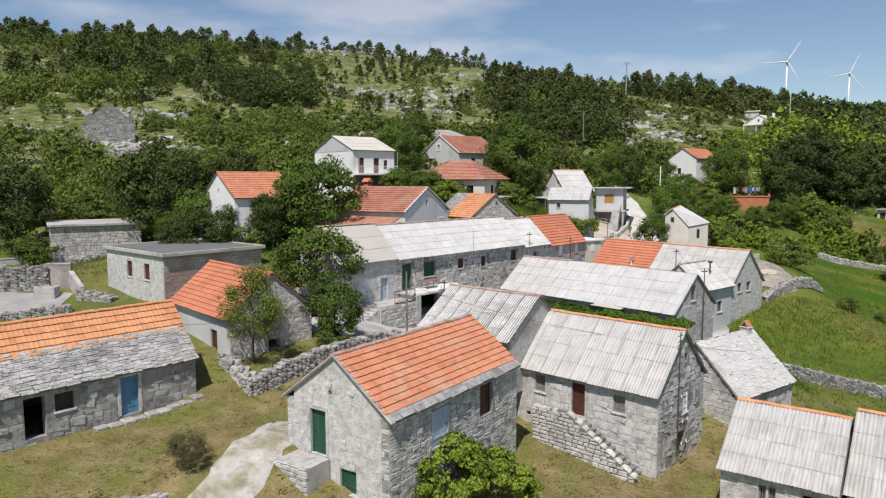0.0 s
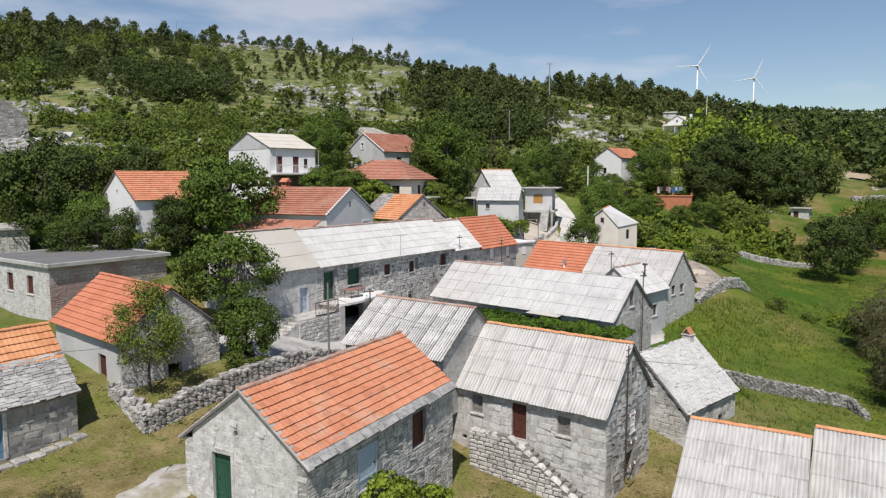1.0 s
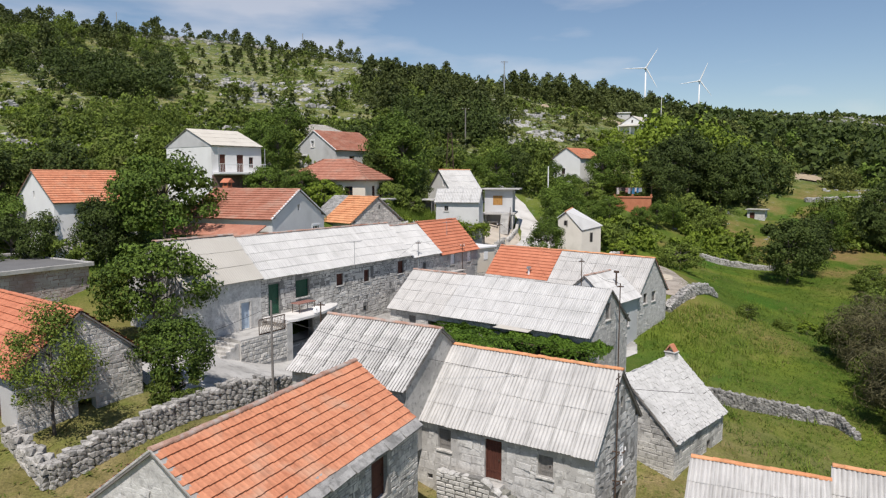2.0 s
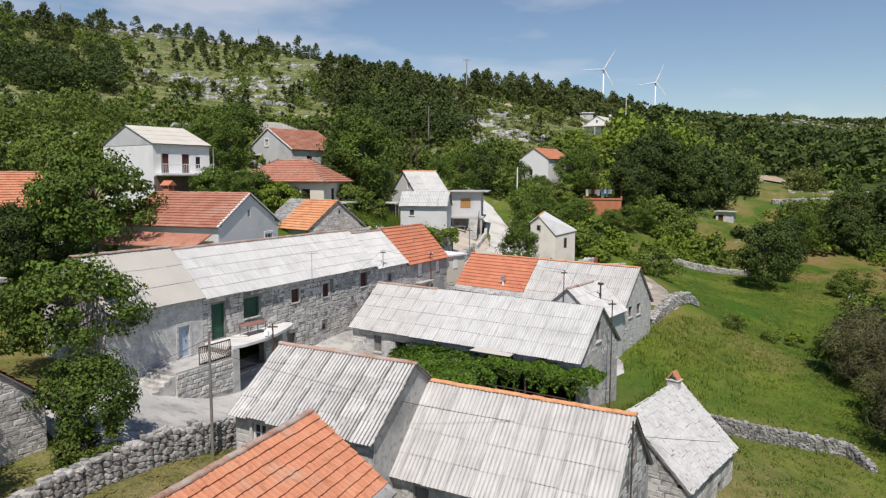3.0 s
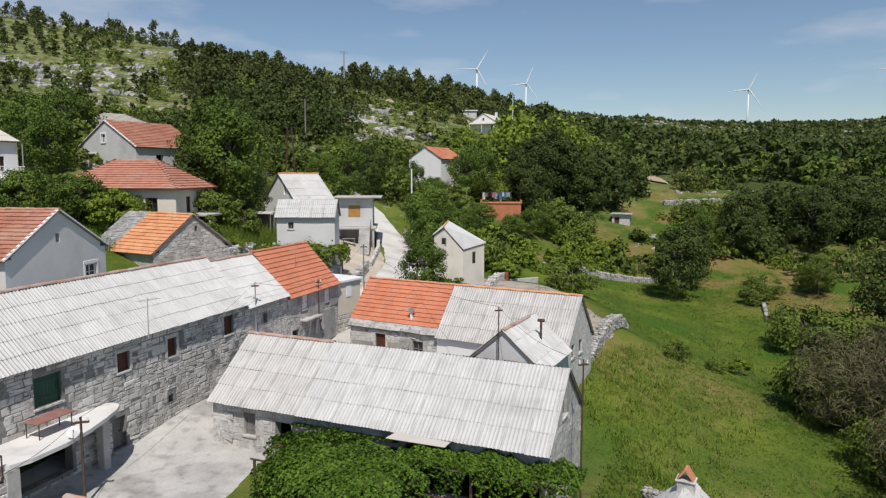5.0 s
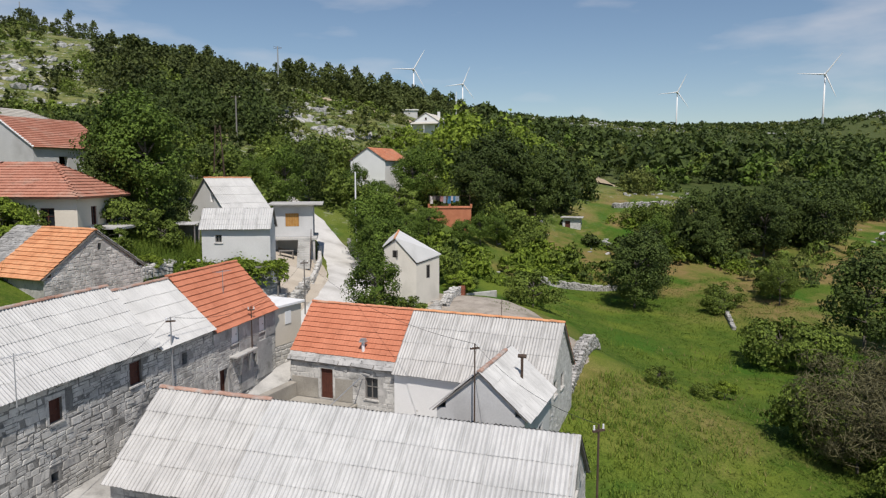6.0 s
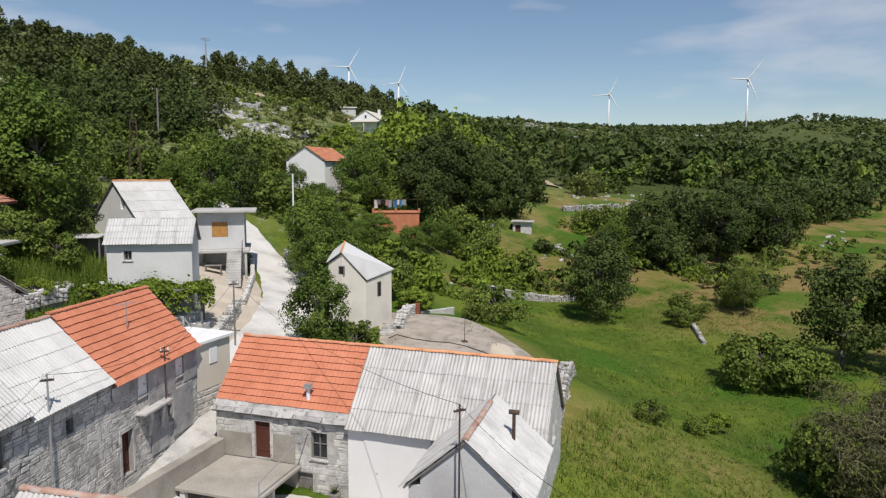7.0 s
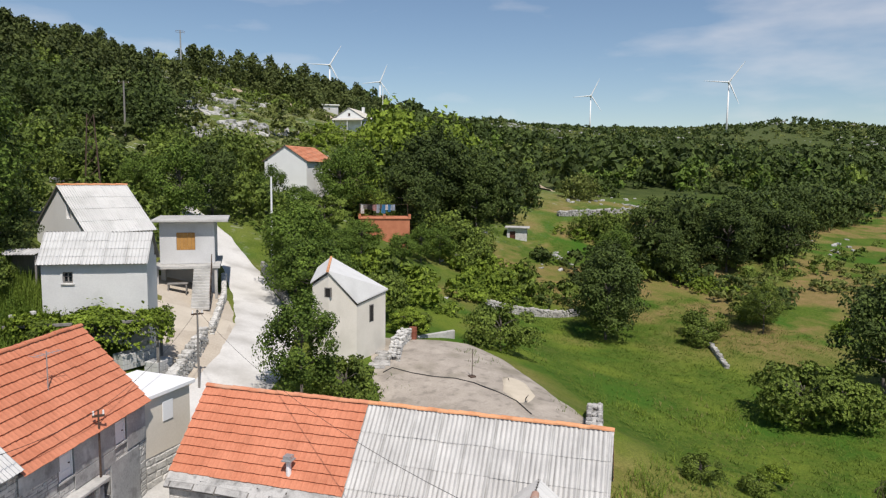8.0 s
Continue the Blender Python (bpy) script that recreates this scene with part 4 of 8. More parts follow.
ho = House("stone_house", "small stone house with a bright orange tiled roof and red door", (-17.6, 38.62), -41.3, 8.7, 2.98, 10.46, 7.98, 4.6, MORTAR)
ho.hole("r", 2.04, 5.35, 0.95, 1.7, "door", BROWN)
ho.hole("B", -0.41, 9.5, 0.25, 0.45, "dark")
ho.hole("B", 0.11, 5.2, 0.8, 1.2, "dark")
ho.walls(mats={"r": GREY_PLASTER, "B": MORTAR}, stones="B", size=(0.4, 0.22), stone_mat=STONE)
ho.deck()
ho.tiles("r", mat=TILE_RED)
ho.tiles("l", mat=TILE_RED)
ho.ridge(mat=TILE_RED)

l1 = House("stone_house", "long low stone house with a slab roof, half under orange tiles", (-23.0, 26.67), 54.9, 14.0, 2.78, 9.32, 6.43, 3.2, JOINT_GREY)
l1.hole("r", 3.29, 4.30, 0.9, 1.95, "door", BLUE, surround=STONE_LIGHT)
l1.hole("r", 0.23, 5.3, 0.85, 0.85, "shutter", material("black_stained_wood", (0.03, 0.027, 0.024), (0.075, 0.068, 0.06), 3, 20, 0.9, 0.3, 0.01, stretch=(1, 1, 0.2)), deep=0.22)
l1.hole("r", -1.06, 4.3, 0.9, 1.9, "dark")
l1.hole("r", -2.6, 5.4, 0.3, 0.3, "dark")
l1.walls(stones="rB", single=120, size=(0.62, 0.36), stone_mat=material("damp_grey_limestone", (0.29, 0.282, 0.265), (0.54, 0.525, 0.495), 1.3, 20, 0.9, 0.6, 0.03, piece=0.6, isl=0.6, stain=(0.13, 0.127, 0.12), stain_scale=0.6, stain_lo=0.50, stain_hi=0.70, pit=0.6), gap=0.024, rubble=0.12, proud=(0.006, 0.02))
l1.deck()
l1.tiles("r", mat=TILE_PALE, y1=1.95)
l1.slabs("r", y0=1.8, single=260, row=0.125, size=0.46, thick=(0.03, 0.065), tilt=0.16)
l1.slabs("l")
l1.ridge(mat=TILE_PALE)

rd = Vector((math.cos(radians(53.5)), math.sin(radians(53.5)), 0))
r0 = Vector((-11.48, 52.2, 0))


def row_house(label, s0, s1, zr, ze, zb, mat=JOINT):
    c = r0 + rd * (s0 + s1) / 2
    q = House("row_house", label, (c.x, c.y), 53.5, s1 - s0, 2.85, zr, ze, zb, mat, group="terraced houses of the row")
    q.gx = 0.0
    return q


ra = row_house("terraced stone house with a cream sheet roof and blue door", -6.1, 0, 12.45, 9.75, 4.5, MORTAR)
rb = row_house("long terraced stone house with a white corrugated roof and green shutters", 0, 17.3, 12.3, 9.65, 3.2)
rc = row_house("narrow terraced stone house with a white corrugated roof", 17.3, 21.9, 12.0, 9.4, 3.0)
re = row_house("end terraced stone house with a red tiled roof", 21.9, 29.0, 12.1, 9.14, 3.0)
ra.hole("r", 1.70, 6.5, 0.75, 1.75, "door", PALE_BLUE, surround=STONE_LIGHT)
rb.hole("r", -7.50, 7.03, 1.0, 2.1, "door", GREEN)
rb.hole("r", -4.80, 7.85, 1.3, 1.25, "shutter", GREEN)
rb.hole("r", -0.78, 8.15, 0.75, 0.9, "shutter", BROWN, surround=STONE_LIGHT)
rb.hole("r", 2.45, 8.04, 0.65, 0.95, "shutter", BROWN, surround=STONE_LIGHT)
rb.hole("r", 7.1, 8.15, 0.78, 1.05, "shutter", BROWN)
rb.hole("r", 2.25, 5.7, 0.4, 0.4, "dark")
rb.hole("r", -1.21, 4.6, 0.8, 1.5, "door", GREYWOOD, deep=0.25)
rb.hole("r", -5.6, 4.7, 3.6, 1.9, "dark")
rc.hole("r", -0.18, 8.1, 0.42, 0.58, "dark")
re.hole("r", -2.53, 4.9, 0.8, 1.95, "door", BROWN, deep=0.25, surround=STONE_LIGHT)
re.hole("r", -1.28, 8.05, 0.7, 0.95, "shutter", WHITE, deep=0.02)
re.hole("r", 1.82, 8.05, 0.7, 0.85, "shutter", WHITE, deep=0.02)
re.hole("r", 0.88, 6.37, 0.4, 0.5, "dark")
ra.walls("rlA", mats={"r": LIME}, stones="r", size=(0.40, 0.25), gap=0.018, rubble=0.5, proud=(0.003, 0.012), stone_mat=material("limewashed_stone", (0.52, 0.515, 0.50), (0.74, 0.735, 0.72), 1.2, 18, 0.9, 0.4, 0.03, piece=0.4, isl=0.4, stain=(0.30, 0.295, 0.285), stain_scale=0.6, stain_lo=0.52, stain_hi=0.74))
rb.walls("rlAB", mats={"r": JOINT}, stones="r", single=240, size=(0.46, 0.31), stone_mat=STONE, rubble=0.6, gap=0.03)
rc.walls("rl", mats={"r": JOINT_GREY}, stones="r", size=(0.38, 0.26), stone_mat=STONE, rubble=0.6, gap=0.035)
re.walls("rlB", mats={"r": JOINT_GREY}, stones="rB", single=100, size=(0.40, 0.26), stone_mat=STONE_LIGHT, rubble=0.6, gap=0.03)
for q in (ra, rb, rc, re):
    q.deck()
ra.sheets("r", mat=SHEET_CREAM, rows=3, single=40, amp=0.012)
ra.sheets("l")
for q in (rb, rc):
    q.sheets("r", mat=SHEET_WHITE, single=120, rows=5)
    q.sheets("l")
re.tiles("r", mat=TILE_RED, single=300)
re.tiles("l", mat=TILE_RED)
for q in (ra, rb, rc):
    q.ridge(mat=TILE_OLD)
re.ridge(mat=TILE_RED)
# grey cement coat on the end house: a dark band under the eaves and a patched lower part
CEMENT = material("patched_grey_cement", (0.27, 0.268, 0.262), (0.45, 0.445, 0.435), 0.9, 14, 0.95, 0.4, 0.02, stain=(0.60, 0.595, 0.58), stain_scale=0.9, stain_lo=0.56, stain_hi=0.68, pit=0.4, pit_scale=2.0)
for lo, hi in (((-3.5, 8.45), (-1.65, 9.02)), ((-0.92, 8.0), (1.45, 9.02)), ((2.2, 7.6), (3.5, 9.02)), ((-0.75, 5.0), (0.66, 6.9)), ((1.1, 5.2), (3.0, 7.5)), ((-0.9, 7.45), (1.4, 7.98))):
    bm = bmesh.new()
    soft_box(bm, (lo[0], -2.70, lo[1]), (hi[0], -2.655, hi[1]), 0.012)
    part("render_coat", bm, CEMENT, re.top, "patch of grey cement render")
# two raking props and a stone shelf on the end house
bm = bmesh.new()
for u in (-0.9, 0.1):
    tube(bm, (u, -2.68, 6.1), (u - 0.35, -3.05, 7.3), 0.09, 0.09, 6)
part("prop", bm, STONE_LIGHT, re.top)
bm = bmesh.new()
soft_box(bm, (-1.9, -3.15, 7.3), (0.4, -2.64, 7.42), 0.02)
part("shelf", bm, CONCRETE, re.top, "concrete shelf on raking props")

g1 = House("house", "grey plastered house with an orange tiled roof and tiled lean-to", (-12.79, 67.17), -26.4, 9.31, 4.13, 15.29, 12.9, 8, PALE_PLASTER)
g1.hole("B", 2.53, 10.9, 1.0, 1.1, "window", WHITE, surround=WHITE)
g1.hole("B", -0.1, 13.5, 0.35, 0.5, "dark")
g1.hole("r", 2.5, 10.2, 1.0, 1.2, "window", GREYWOOD)
w1 = House("house", "white two-storey house with a pale sheet roof and front balcony", (-22.4, 90.5), 46.0, 6.9, 5.2, 22.0, 19.95, 13, PLASTER)
w1.hole("A", 0.0, 20.5, 0.35, 0.45, "dark")
for u in (-2.0, 0.4):
    w1.hole("r", u, 16.95, 0.9, 2.0, "door", BROWN)
w1.hole("r", 1.9, 17.5, 0.6, 1.2, "window", BROWN)
w1.hole("r", -1.6, 13.8, 1.4, 1.9, "dark")
r1 = House("house", "pale grey house with a red tiled roof and white verges", (-8.85, 106.88), 42.4, 8.4, 5.11, 22.93, 20.05, 15, GREY_PLASTER)
r1.hole("A", 0.38, 20.6, 0.7, 0.9, "window", WHITE, surround=WHITE)
r1.hole("A", 2.42, 18.3, 1.1, 1.15, "window", WHITE, surround=WHITE)
r1.hole("r", -1.2, 17.4, 0.9, 1.9, "dark")
r1.hole("r", 1.4, 18.2, 1.0, 1.1, "window", BROWN)
wh = House("house", "white house with an orange tiled roof among trees", (-27.91, 66.29), 44.5, 6.9, 4.54, 16.86, 14.3, 9, PLASTER)
wh.hole("A", 0.0, 14.6, 0.4, 0.6, "dark")
st = House("stone_house", "old stone house roofed half with slabs and half with orange tiles", (-4.66, 78.51), -48.1, 7.4, 3.58, 14.33, 11.75, 8, MORTAR)
st.hole("B", 0.3, 13.1, 0.25, 0.4, "dark")
CREAM_RENDER = material("cream_render", (0.62, 0.58, 0.51), (0.72, 0.68, 0.61), 0.7, 12, 0.9, 0.12, 0.01, stain=(0.52, 0.49, 0.43), stain_scale=0.5, stain_lo=0.5, stain_hi=0.75)
shed = tagged(new("shed"), "narrow cream plastered shed with a smooth white roof", "shed")
# eaves and ridge; its plan is askew
E_LN, E_RN, E_RF, E_LF = Vector((18.8, 85.4, 11.5)), Vector((21.75, 84.9, 10.05)), Vector((24.8, 86.8, 10.45)), Vector((21.0, 90.3, 11.7))
R_N, R_F = Vector((19.6, 84.5, 12.3)), Vector((21.75, 89.6, 12.5))
MID = (E_LN + E_RN + E_RF + E_LF) / 4
def drawn_in(p, by=0.94, drop=0.1):
    """A point of the eaves moved inwards and down, to the wall's top."""
    return Vector((MID.x + (p.x - MID.x) * by, MID.y + (p.y - MID.y) * by, p.z - drop))


bm = bmesh.new()
ring = [drawn_in(p) for p in (E_LN, R_N, E_RN, E_RF, R_F, E_LF)]
tops = [bm.verts.new(p) for p in ring]
feet = [bm.verts.new((p.x, p.y, 4.6)) for p in ring]
for k in range(6):
    bm.faces.new((feet[k], feet[(k + 1) % 6], tops[(k + 1) % 6], tops[k]))
part("wall", bm, CREAM_RENDER, shed)
bm = bmesh.new()
for quad in ((R_N, E_RN, E_RF, R_F), (E_LN, R_N, R_F, E_LF)):
    prism(bm, [q + Vector((0, 0, 0.012)) for q in quad], (0, 0, 0.09))
part("roof", bm, PALE_PLASTER, shed)
bm = bmesh.new()
tube(bm, R_N + Vector((0, 0, 0.07)), R_F + Vector((0, 0, 0.07)), 0.09, 0.09, 8)
part("ridge_cap", bm, TILE_PALE, shed)
for a, b, u, z0, w, h in ((ring[2], ring[3], 0.42, 8.6, 0.5, 1.15), (ring[0], ring[1], 0.75, 10.7, 0.45, 0.6)):
    du = (b - a)
    du.z = 0
    ln = du.length
    du.normalize()
    dn = Vector((du.y, -du.x, 0))
    o = a + du * (ln * u)
    o.z = z0
    m = frame_of(o, du, Vector((0, 0, 1)), dn)
    bm = bmesh.new()
    for lo, hi in (((0, 0, -0.1), (0.06, h, 0.03)), ((w - 0.06, 0, -0.1), (w, h, 0.03)), ((0.06, h - 0.06, -0.1), (w - 0.06, h, 0.03))):
        box(bm, lo, hi, m)
    win = part("window", bm, GREYWOOD, shed)
    bm = bmesh.new()
    box(bm, (0.06, 0, -0.08), (w - 0.06, h - 0.06, 0.012), m)
    part("pane", bm, DARK, win)
gs = House("house", "grey plastered outbuilding with a corrugated roof", (7.22, 86.21), -18.9, 5.45, 1.4, 15, 13.49, 7.5, PALE_PLASTER)
gs.hole("r", -1.33, 12.4, 0.5, 0.6, "window", GREYWOOD)
gr = House("house", "plastered house with a white corrugated roof and steel flue", (7.54, 97.47), 23.3, 4.74, 3.71, 17.36, 14.39, 9, PLASTER)
gr.hole("A", -1.2, 15.2, 0.6, 0.9, "dark")
for q in (g1, w1, r1, wh, st, gs, gr):
    q.walls(stones="B" if q is st else None, size=(0.4, 0.22), stone_mat=STONE)
    q.deck()
    if q in (g1, r1, wh, st):
        mm = {g1: TILE_DULL, r1: TILE_DULL, wh: TILE, st: TILE_PALE}[q]
        q.tiles("r", mat=mm, x0=-1.1 if q is st else None)
        if q is st:
            q.slabs("r", x1=-1.1, row=0.2, size=0.4)
            q.slabs("l")
        else:
            q.tiles("l", mat=mm)
        q.ridge(mat=mm, x0=-1.1 if q is st else None)
    else:
        q.sheets("r", mat=SHEET_CREAM if q is w1 else SHEET_WHITE, single=40)
        q.sheets("l", mat=SHEET_WHITE)
        if q is gr:
            q.ridge(mat=TILE_PALE)
for q, mm in ((g1, WHITE), (r1, WHITE)):
    for s in "rl":
        for e in ("B" if q is g1 else "A"):
            q.verge(s, e, mat=mm, w=0.15, t=0.06)

# ---- lanes, road, yards ----
def strip(name, label, line, mat, lift=0.06, across=10, kind="structure", ragged=0.15):
    """A sheet laid on the ground along a line of (x, y, half width)."""
    pts = []
    for (x0, y0, w0), (x1, y1, w1) in zip(line, line[1:]):
        n = max(2, int(math.hypot(x1 - x0, y1 - y0) / 0.6))
        pts += [(x0 + (x1 - x0) * i / n, y0 + (y1 - y0) * i / n, w0 + (w1 - w0) * i / n) for i in range(n)]
    pts.append(line[-1])
    v, f = [], []
    for i, (x, y, w) in enumerate(pts):
        a, b = pts[max(i - 1, 0)], pts[min(i + 1, len(pts) - 1)]
        d = Vector((b[0] - a[0], b[1] - a[1])).normalized()
        for k in range(across + 1):
            s = (k / across * 2 - 1) * (w + ragged * noise.noise((x * 0.7, y * 0.7, k * 3.0)))
            v.append((x - d.y * s, y + d.x * s))
    va = np.array(v)
    z = heights(va[:, 0], va[:, 1]) + lift
    z.reshape(-1, across + 1)[:, [0, -1]] -= lift + 0.05      # the edges run out under the grass
    z.reshape(-1, across + 1)[[0, -1], :] -= 0.05
    c = across + 1
    for i in range(len(pts) - 1):
        for k in range(across):
            f.append((i * c + k, i * c + k + 1, (i + 1) * c + k + 1, (i + 1) * c + k)[::-1])
    ob = mesh_of(name, np.column_stack([va, z]), f, mat, smooth=True)
    return tagged(ob, label, "pavement", kind=kind)


ROADMAT = material("worn_white_concrete", (0.50, 0.487, 0.465), (0.64, 0.627, 0.605), 0.5, 8, 0.92, 0.3, 0.02, stain=(0.34, 0.325, 0.30), stain_scale=0.35, stain_lo=0.5, stain_hi=0.72)
GRAVEL = material("white_gravel", (0.36, 0.345, 0.32), (0.54, 0.52, 0.49), 1.2, 22, 0.95, 0.6, 0.03, stain=(0.22, 0.195, 0.10), stain_scale=0.7, stain_lo=0.47, stain_hi=0.62, pit=0.4, pit_scale=3.0)
EARTH = material("bare_earth", (0.30, 0.23, 0.15), (0.46, 0.38, 0.28), 0.5, 10, 0.95, 0.4, 0.04)
strip("pavement", "cracked concrete lane along the row of houses", [(-13.6, 39.6, 2.6), (-10.2, 42.9, 4.4), (-7.2, 48.6, 4.8), (-3.6, 54.0, 4.8), (0.2, 59.2, 3.4), (3.8, 64.5, 2.4), (6.8, 69.8, 1.9), (9.0, 74.8, 1.8), (11.0, 78.5, 1.8)], CONCRETE)
strip("road", "white concrete road climbing between the houses", [(10.6, 77.4, 1.4), (12.4, 80.6, 2.0), (14.8, 84.5, 2.1), (17.2, 90, 2.1), (18.6, 97, 2.0), (19.2, 104, 1.8), (18.6, 112, 1.6), (16.5, 120, 1.5)], ROADMAT, lift=0.08)
strip("path", "white gravel path beside the stone house", [(-12.6, 12, 1.8), (-12.0, 18, 1.5), (-11.5, 22.5, 1.35), (-11.1, 25.6, 1.1), (-11.2, 28.2, 0.5)], GRAVEL, ragged=0.7)
strip("pavement", "bare concrete threshing floor", [(24.0, 71.0, 5.4), (25.6, 75.0, 5.9), (26.9, 80.5, 5.9), (28.3, 86.0, 5.0), (28.9, 89.0, 4.2)], material("dusty_threshing_floor", (0.27, 0.235, 0.198), (0.43, 0.38, 0.325), 0.8, 9, 0.95, 0.3, 0.02, pit=0.4, pit_scale=1.4, stain=(0.22, 0.195, 0.15), stain_scale=0.5, stain_lo=0.5, stain_hi=0.7), lift=0.12, across=10)
strip("pavement", "dusty concrete yard before the grey houses", [(9.6, 91.5, 2.6), (12.6, 90.2, 2.8), (15.0, 89.4, 1.6)], material("dusty_concrete", (0.42, 0.37, 0.30), (0.56, 0.50, 0.42), 0.6, 9, 0.95, 0.3, 0.02), lift=0.07)
strip("pavement", "grey concrete yard inside dry stone walls", [(-57, 48.8, 3.5), (-46, 50.8, 3.5), (-39.6, 52.0, 2.6)], material("grey_yard_concrete", (0.24, 0.235, 0.225), (0.38, 0.37, 0.355), 0.8, 9, 0.95, 0.3, 0.02), lift=0.1)
strip("pavement", "patched concrete yard between the long house and the half-tiled house", [(6.4, 66.4, 2.6), (8.6, 65.0, 4.4), (12.4, 61.0, 5.0), (15.9, 57.6, 4.6), (17.0, 55.8, 2.2)], CONCRETE, lift=0.09)
strip("pavement", "dusty trodden ground beside the climbing road", [(10.4, 81.0, 0.9), (11.6, 85.0, 1.9), (12.6, 89.0, 2.5), (13.6, 94.0, 2.6), (14.4, 97.0, 2.0)], material("trodden_earth", (0.36, 0.31, 0.25), (0.52, 0.46, 0.385), 0.6, 9, 0.95, 0.3, 0.02), lift=0.05)
strip("pavement", "trodden earth yard under the terrace house", [(10.6, 97.4, 2.4), (13.4, 96.6, 3.2), (15.6, 96.0, 2.0)], material("trodden_earth", (0.36, 0.31, 0.25), (0.52, 0.46, 0.385), 0.6, 9, 0.95, 0.3, 0.02), lift=0.06)
strip("track", "bare earth track on the valley side", [(104, 172, 2.6), (110, 181, 4.6), (117, 190, 5.4), (122, 201, 4.2), (125, 211, 2.4)], EARTH, lift=0.4)
strip("track", "pale track on the hillside", [(48, 232, 1.5), (60, 228, 2.4), (76, 222, 2.6), (92, 214, 1.8)], EARTH, lift=0.5)

# ---- dry stone walls ----
PINKISH = material("pinkish_old_plaster", (0.34, 0.285, 0.265), (0.48, 0.42, 0.395), 0.9, 14, 0.95, 0.4, 0.02, stain=(0.24, 0.22, 0.21), stain_scale=0.7, stain_lo=0.5, stain_hi=0.7, pit=0.4)
ROCK_V, ROCK_F = [], []
_bm = bmesh.new()
bmesh.ops.create_icosphere(_bm, subdivisions=1, radius=0.5)
_r = random.Random(3)
for v_ in _bm.verts:
    v_.co = Vector((max(-0.45, min(0.45, v_.co.x * 1.25)), max(-0.45, min(0.45, v_.co.y * 1.25)), max(-0.42, min(0.42, v_.co.z * 1.3)))) * _r.uniform(0.88, 1.08)
ROCK_V, ROCK_F = [tuple(v.co) for v in _bm.verts], [tuple(v.index for v in f.verts) for f in _bm.faces]
_bm.free()


def dry_wall(label, line, width=0.5, single=0, size=0.32, mat=None):
    """A wall of heaped stones along (x, y, height over the ground)."""
    top = tagged(new("dry_stone_wall"), label, "wall")
    r = random.Random(label)
    ms = []
    bm = bmesh.new()
    for (x0, y0, h0), (x1, y1, h1_) in zip(line, line[1:]):
        d = Vector((x1 - x0, y1 - y0, 0))
        ln = d.length
        d.normalize()
        nrm = Vector((-d.y, d.x, 0))
        k = max(1, int(ln / 1.0))
        for i in range(k):
            p, q = i / k, (i + 1) / k
            a, b = Vector((x0 + (x1 - x0) * p, y0 + (y1 - y0) * p, 0)), Vector((x0 + (x1 - x0) * q, y0 + (y1 - y0) * q, 0))
            za, zb = ground_z(a.x, a.y), ground_z(b.x, b.y)
            ha, hb = h0 + (h1_ - h0) * p, h0 + (h1_ - h0) * q
            w = nrm * (width / 2 - 0.1)
            prism(bm, [a - w + Vector((0, 0, za - 0.4)), b - w + Vector((0, 0, zb - 0.4)), b - w + Vector((0, 0, zb + hb - 0.14)), a - w + Vector((0, 0, za + ha - 0.14))], w * 2)
        s = 0.0
        while s < ln:
            t = s / ln
            x, y, h = x0 + (x1 - x0) * t, y0 + (y1 - y0) * t, h0 + (h1_ - h0) * t
            zg = ground_z(x, y)
            z = -0.1
            step = size * r.uniform(0.75, 1.15)
            while z < h - 0.02:
                hh = size * r.uniform(0.5, 0.95)
                for sd in (-1, 1):
                    o = Vector((x, y, zg + z + hh * 0.45)) + nrm * sd * (width / 2 - 0.12) + d * r.uniform(-0.09, 0.09)
                    m = Matrix.Translation(o) @ Matrix.Rotation(math.atan2(d.y, d.x) + r.uniform(-0.3, 0.3), 4, "Z") @ Matrix.Rotation(r.uniform(-0.25, 0.25), 4, "Y")
                    ms.append(m @ Matrix.Diagonal((step * r.uniform(1.0, 1.5), size * r.uniform(0.9, 1.3), hh * 1.25, 1)))
                z += hh * 0.9
            if r.random() < 0.75:
                o = Vector((x, y, zg + h))
                ms.append(Matrix.Translation(o) @ Matrix.Rotation(r.uniform(0, 6), 4, "Z") @ Matrix.Rotation(r.uniform(-0.3, 0.3), 4, "X") @ Matrix.Diagonal((size * r.uniform(0.9, 1.6), size * r.uniform(0.8, 1.3), size * r.uniform(0.5, 0.8), 1)))
            s += step
    part("core", bm, JOINT, top)
    r.shuffle(ms)
    lay("stone", (ROCK_V, ROCK_F), ms, mat or RUBBLE, top, single)
    return top


dry_wall("grey dry stone retaining wall beside the lane", [(-16.6, 33.8, 0.45), (-13.9, 31.4, 0.9), (-10.4, 35.7, 0.95), (-7.4, 39.4, 1.15), (-5.4, 42.4, 1.0)], 0.6, single=300, size=0.34)
dry_wall("low dry stone garden wall at the meadow's edge", [(17.8, 48.6, 0.8), (21.3, 47.6, 0.9), (27.6, 45.4, 0.75), (27.7, 43.4, 0.3)], 0.5, single=150, size=0.22)
dry_wall("broken dry stone wall beside the threshing floor", [(24.6, 65.8, 0.5), (27.5, 69.0, 0.8), (31.6, 73.4, 0.9), (34.0, 76.0, 0.3)], 0.8, single=60, size=0.34)
dry_wall("tumbled dry stone wall at the meadow's far edge", [(46.5, 107.2, 0.6), (50.4, 106.0, 0.8), (58, 105.2, 0.4)], 0.8, size=0.36)
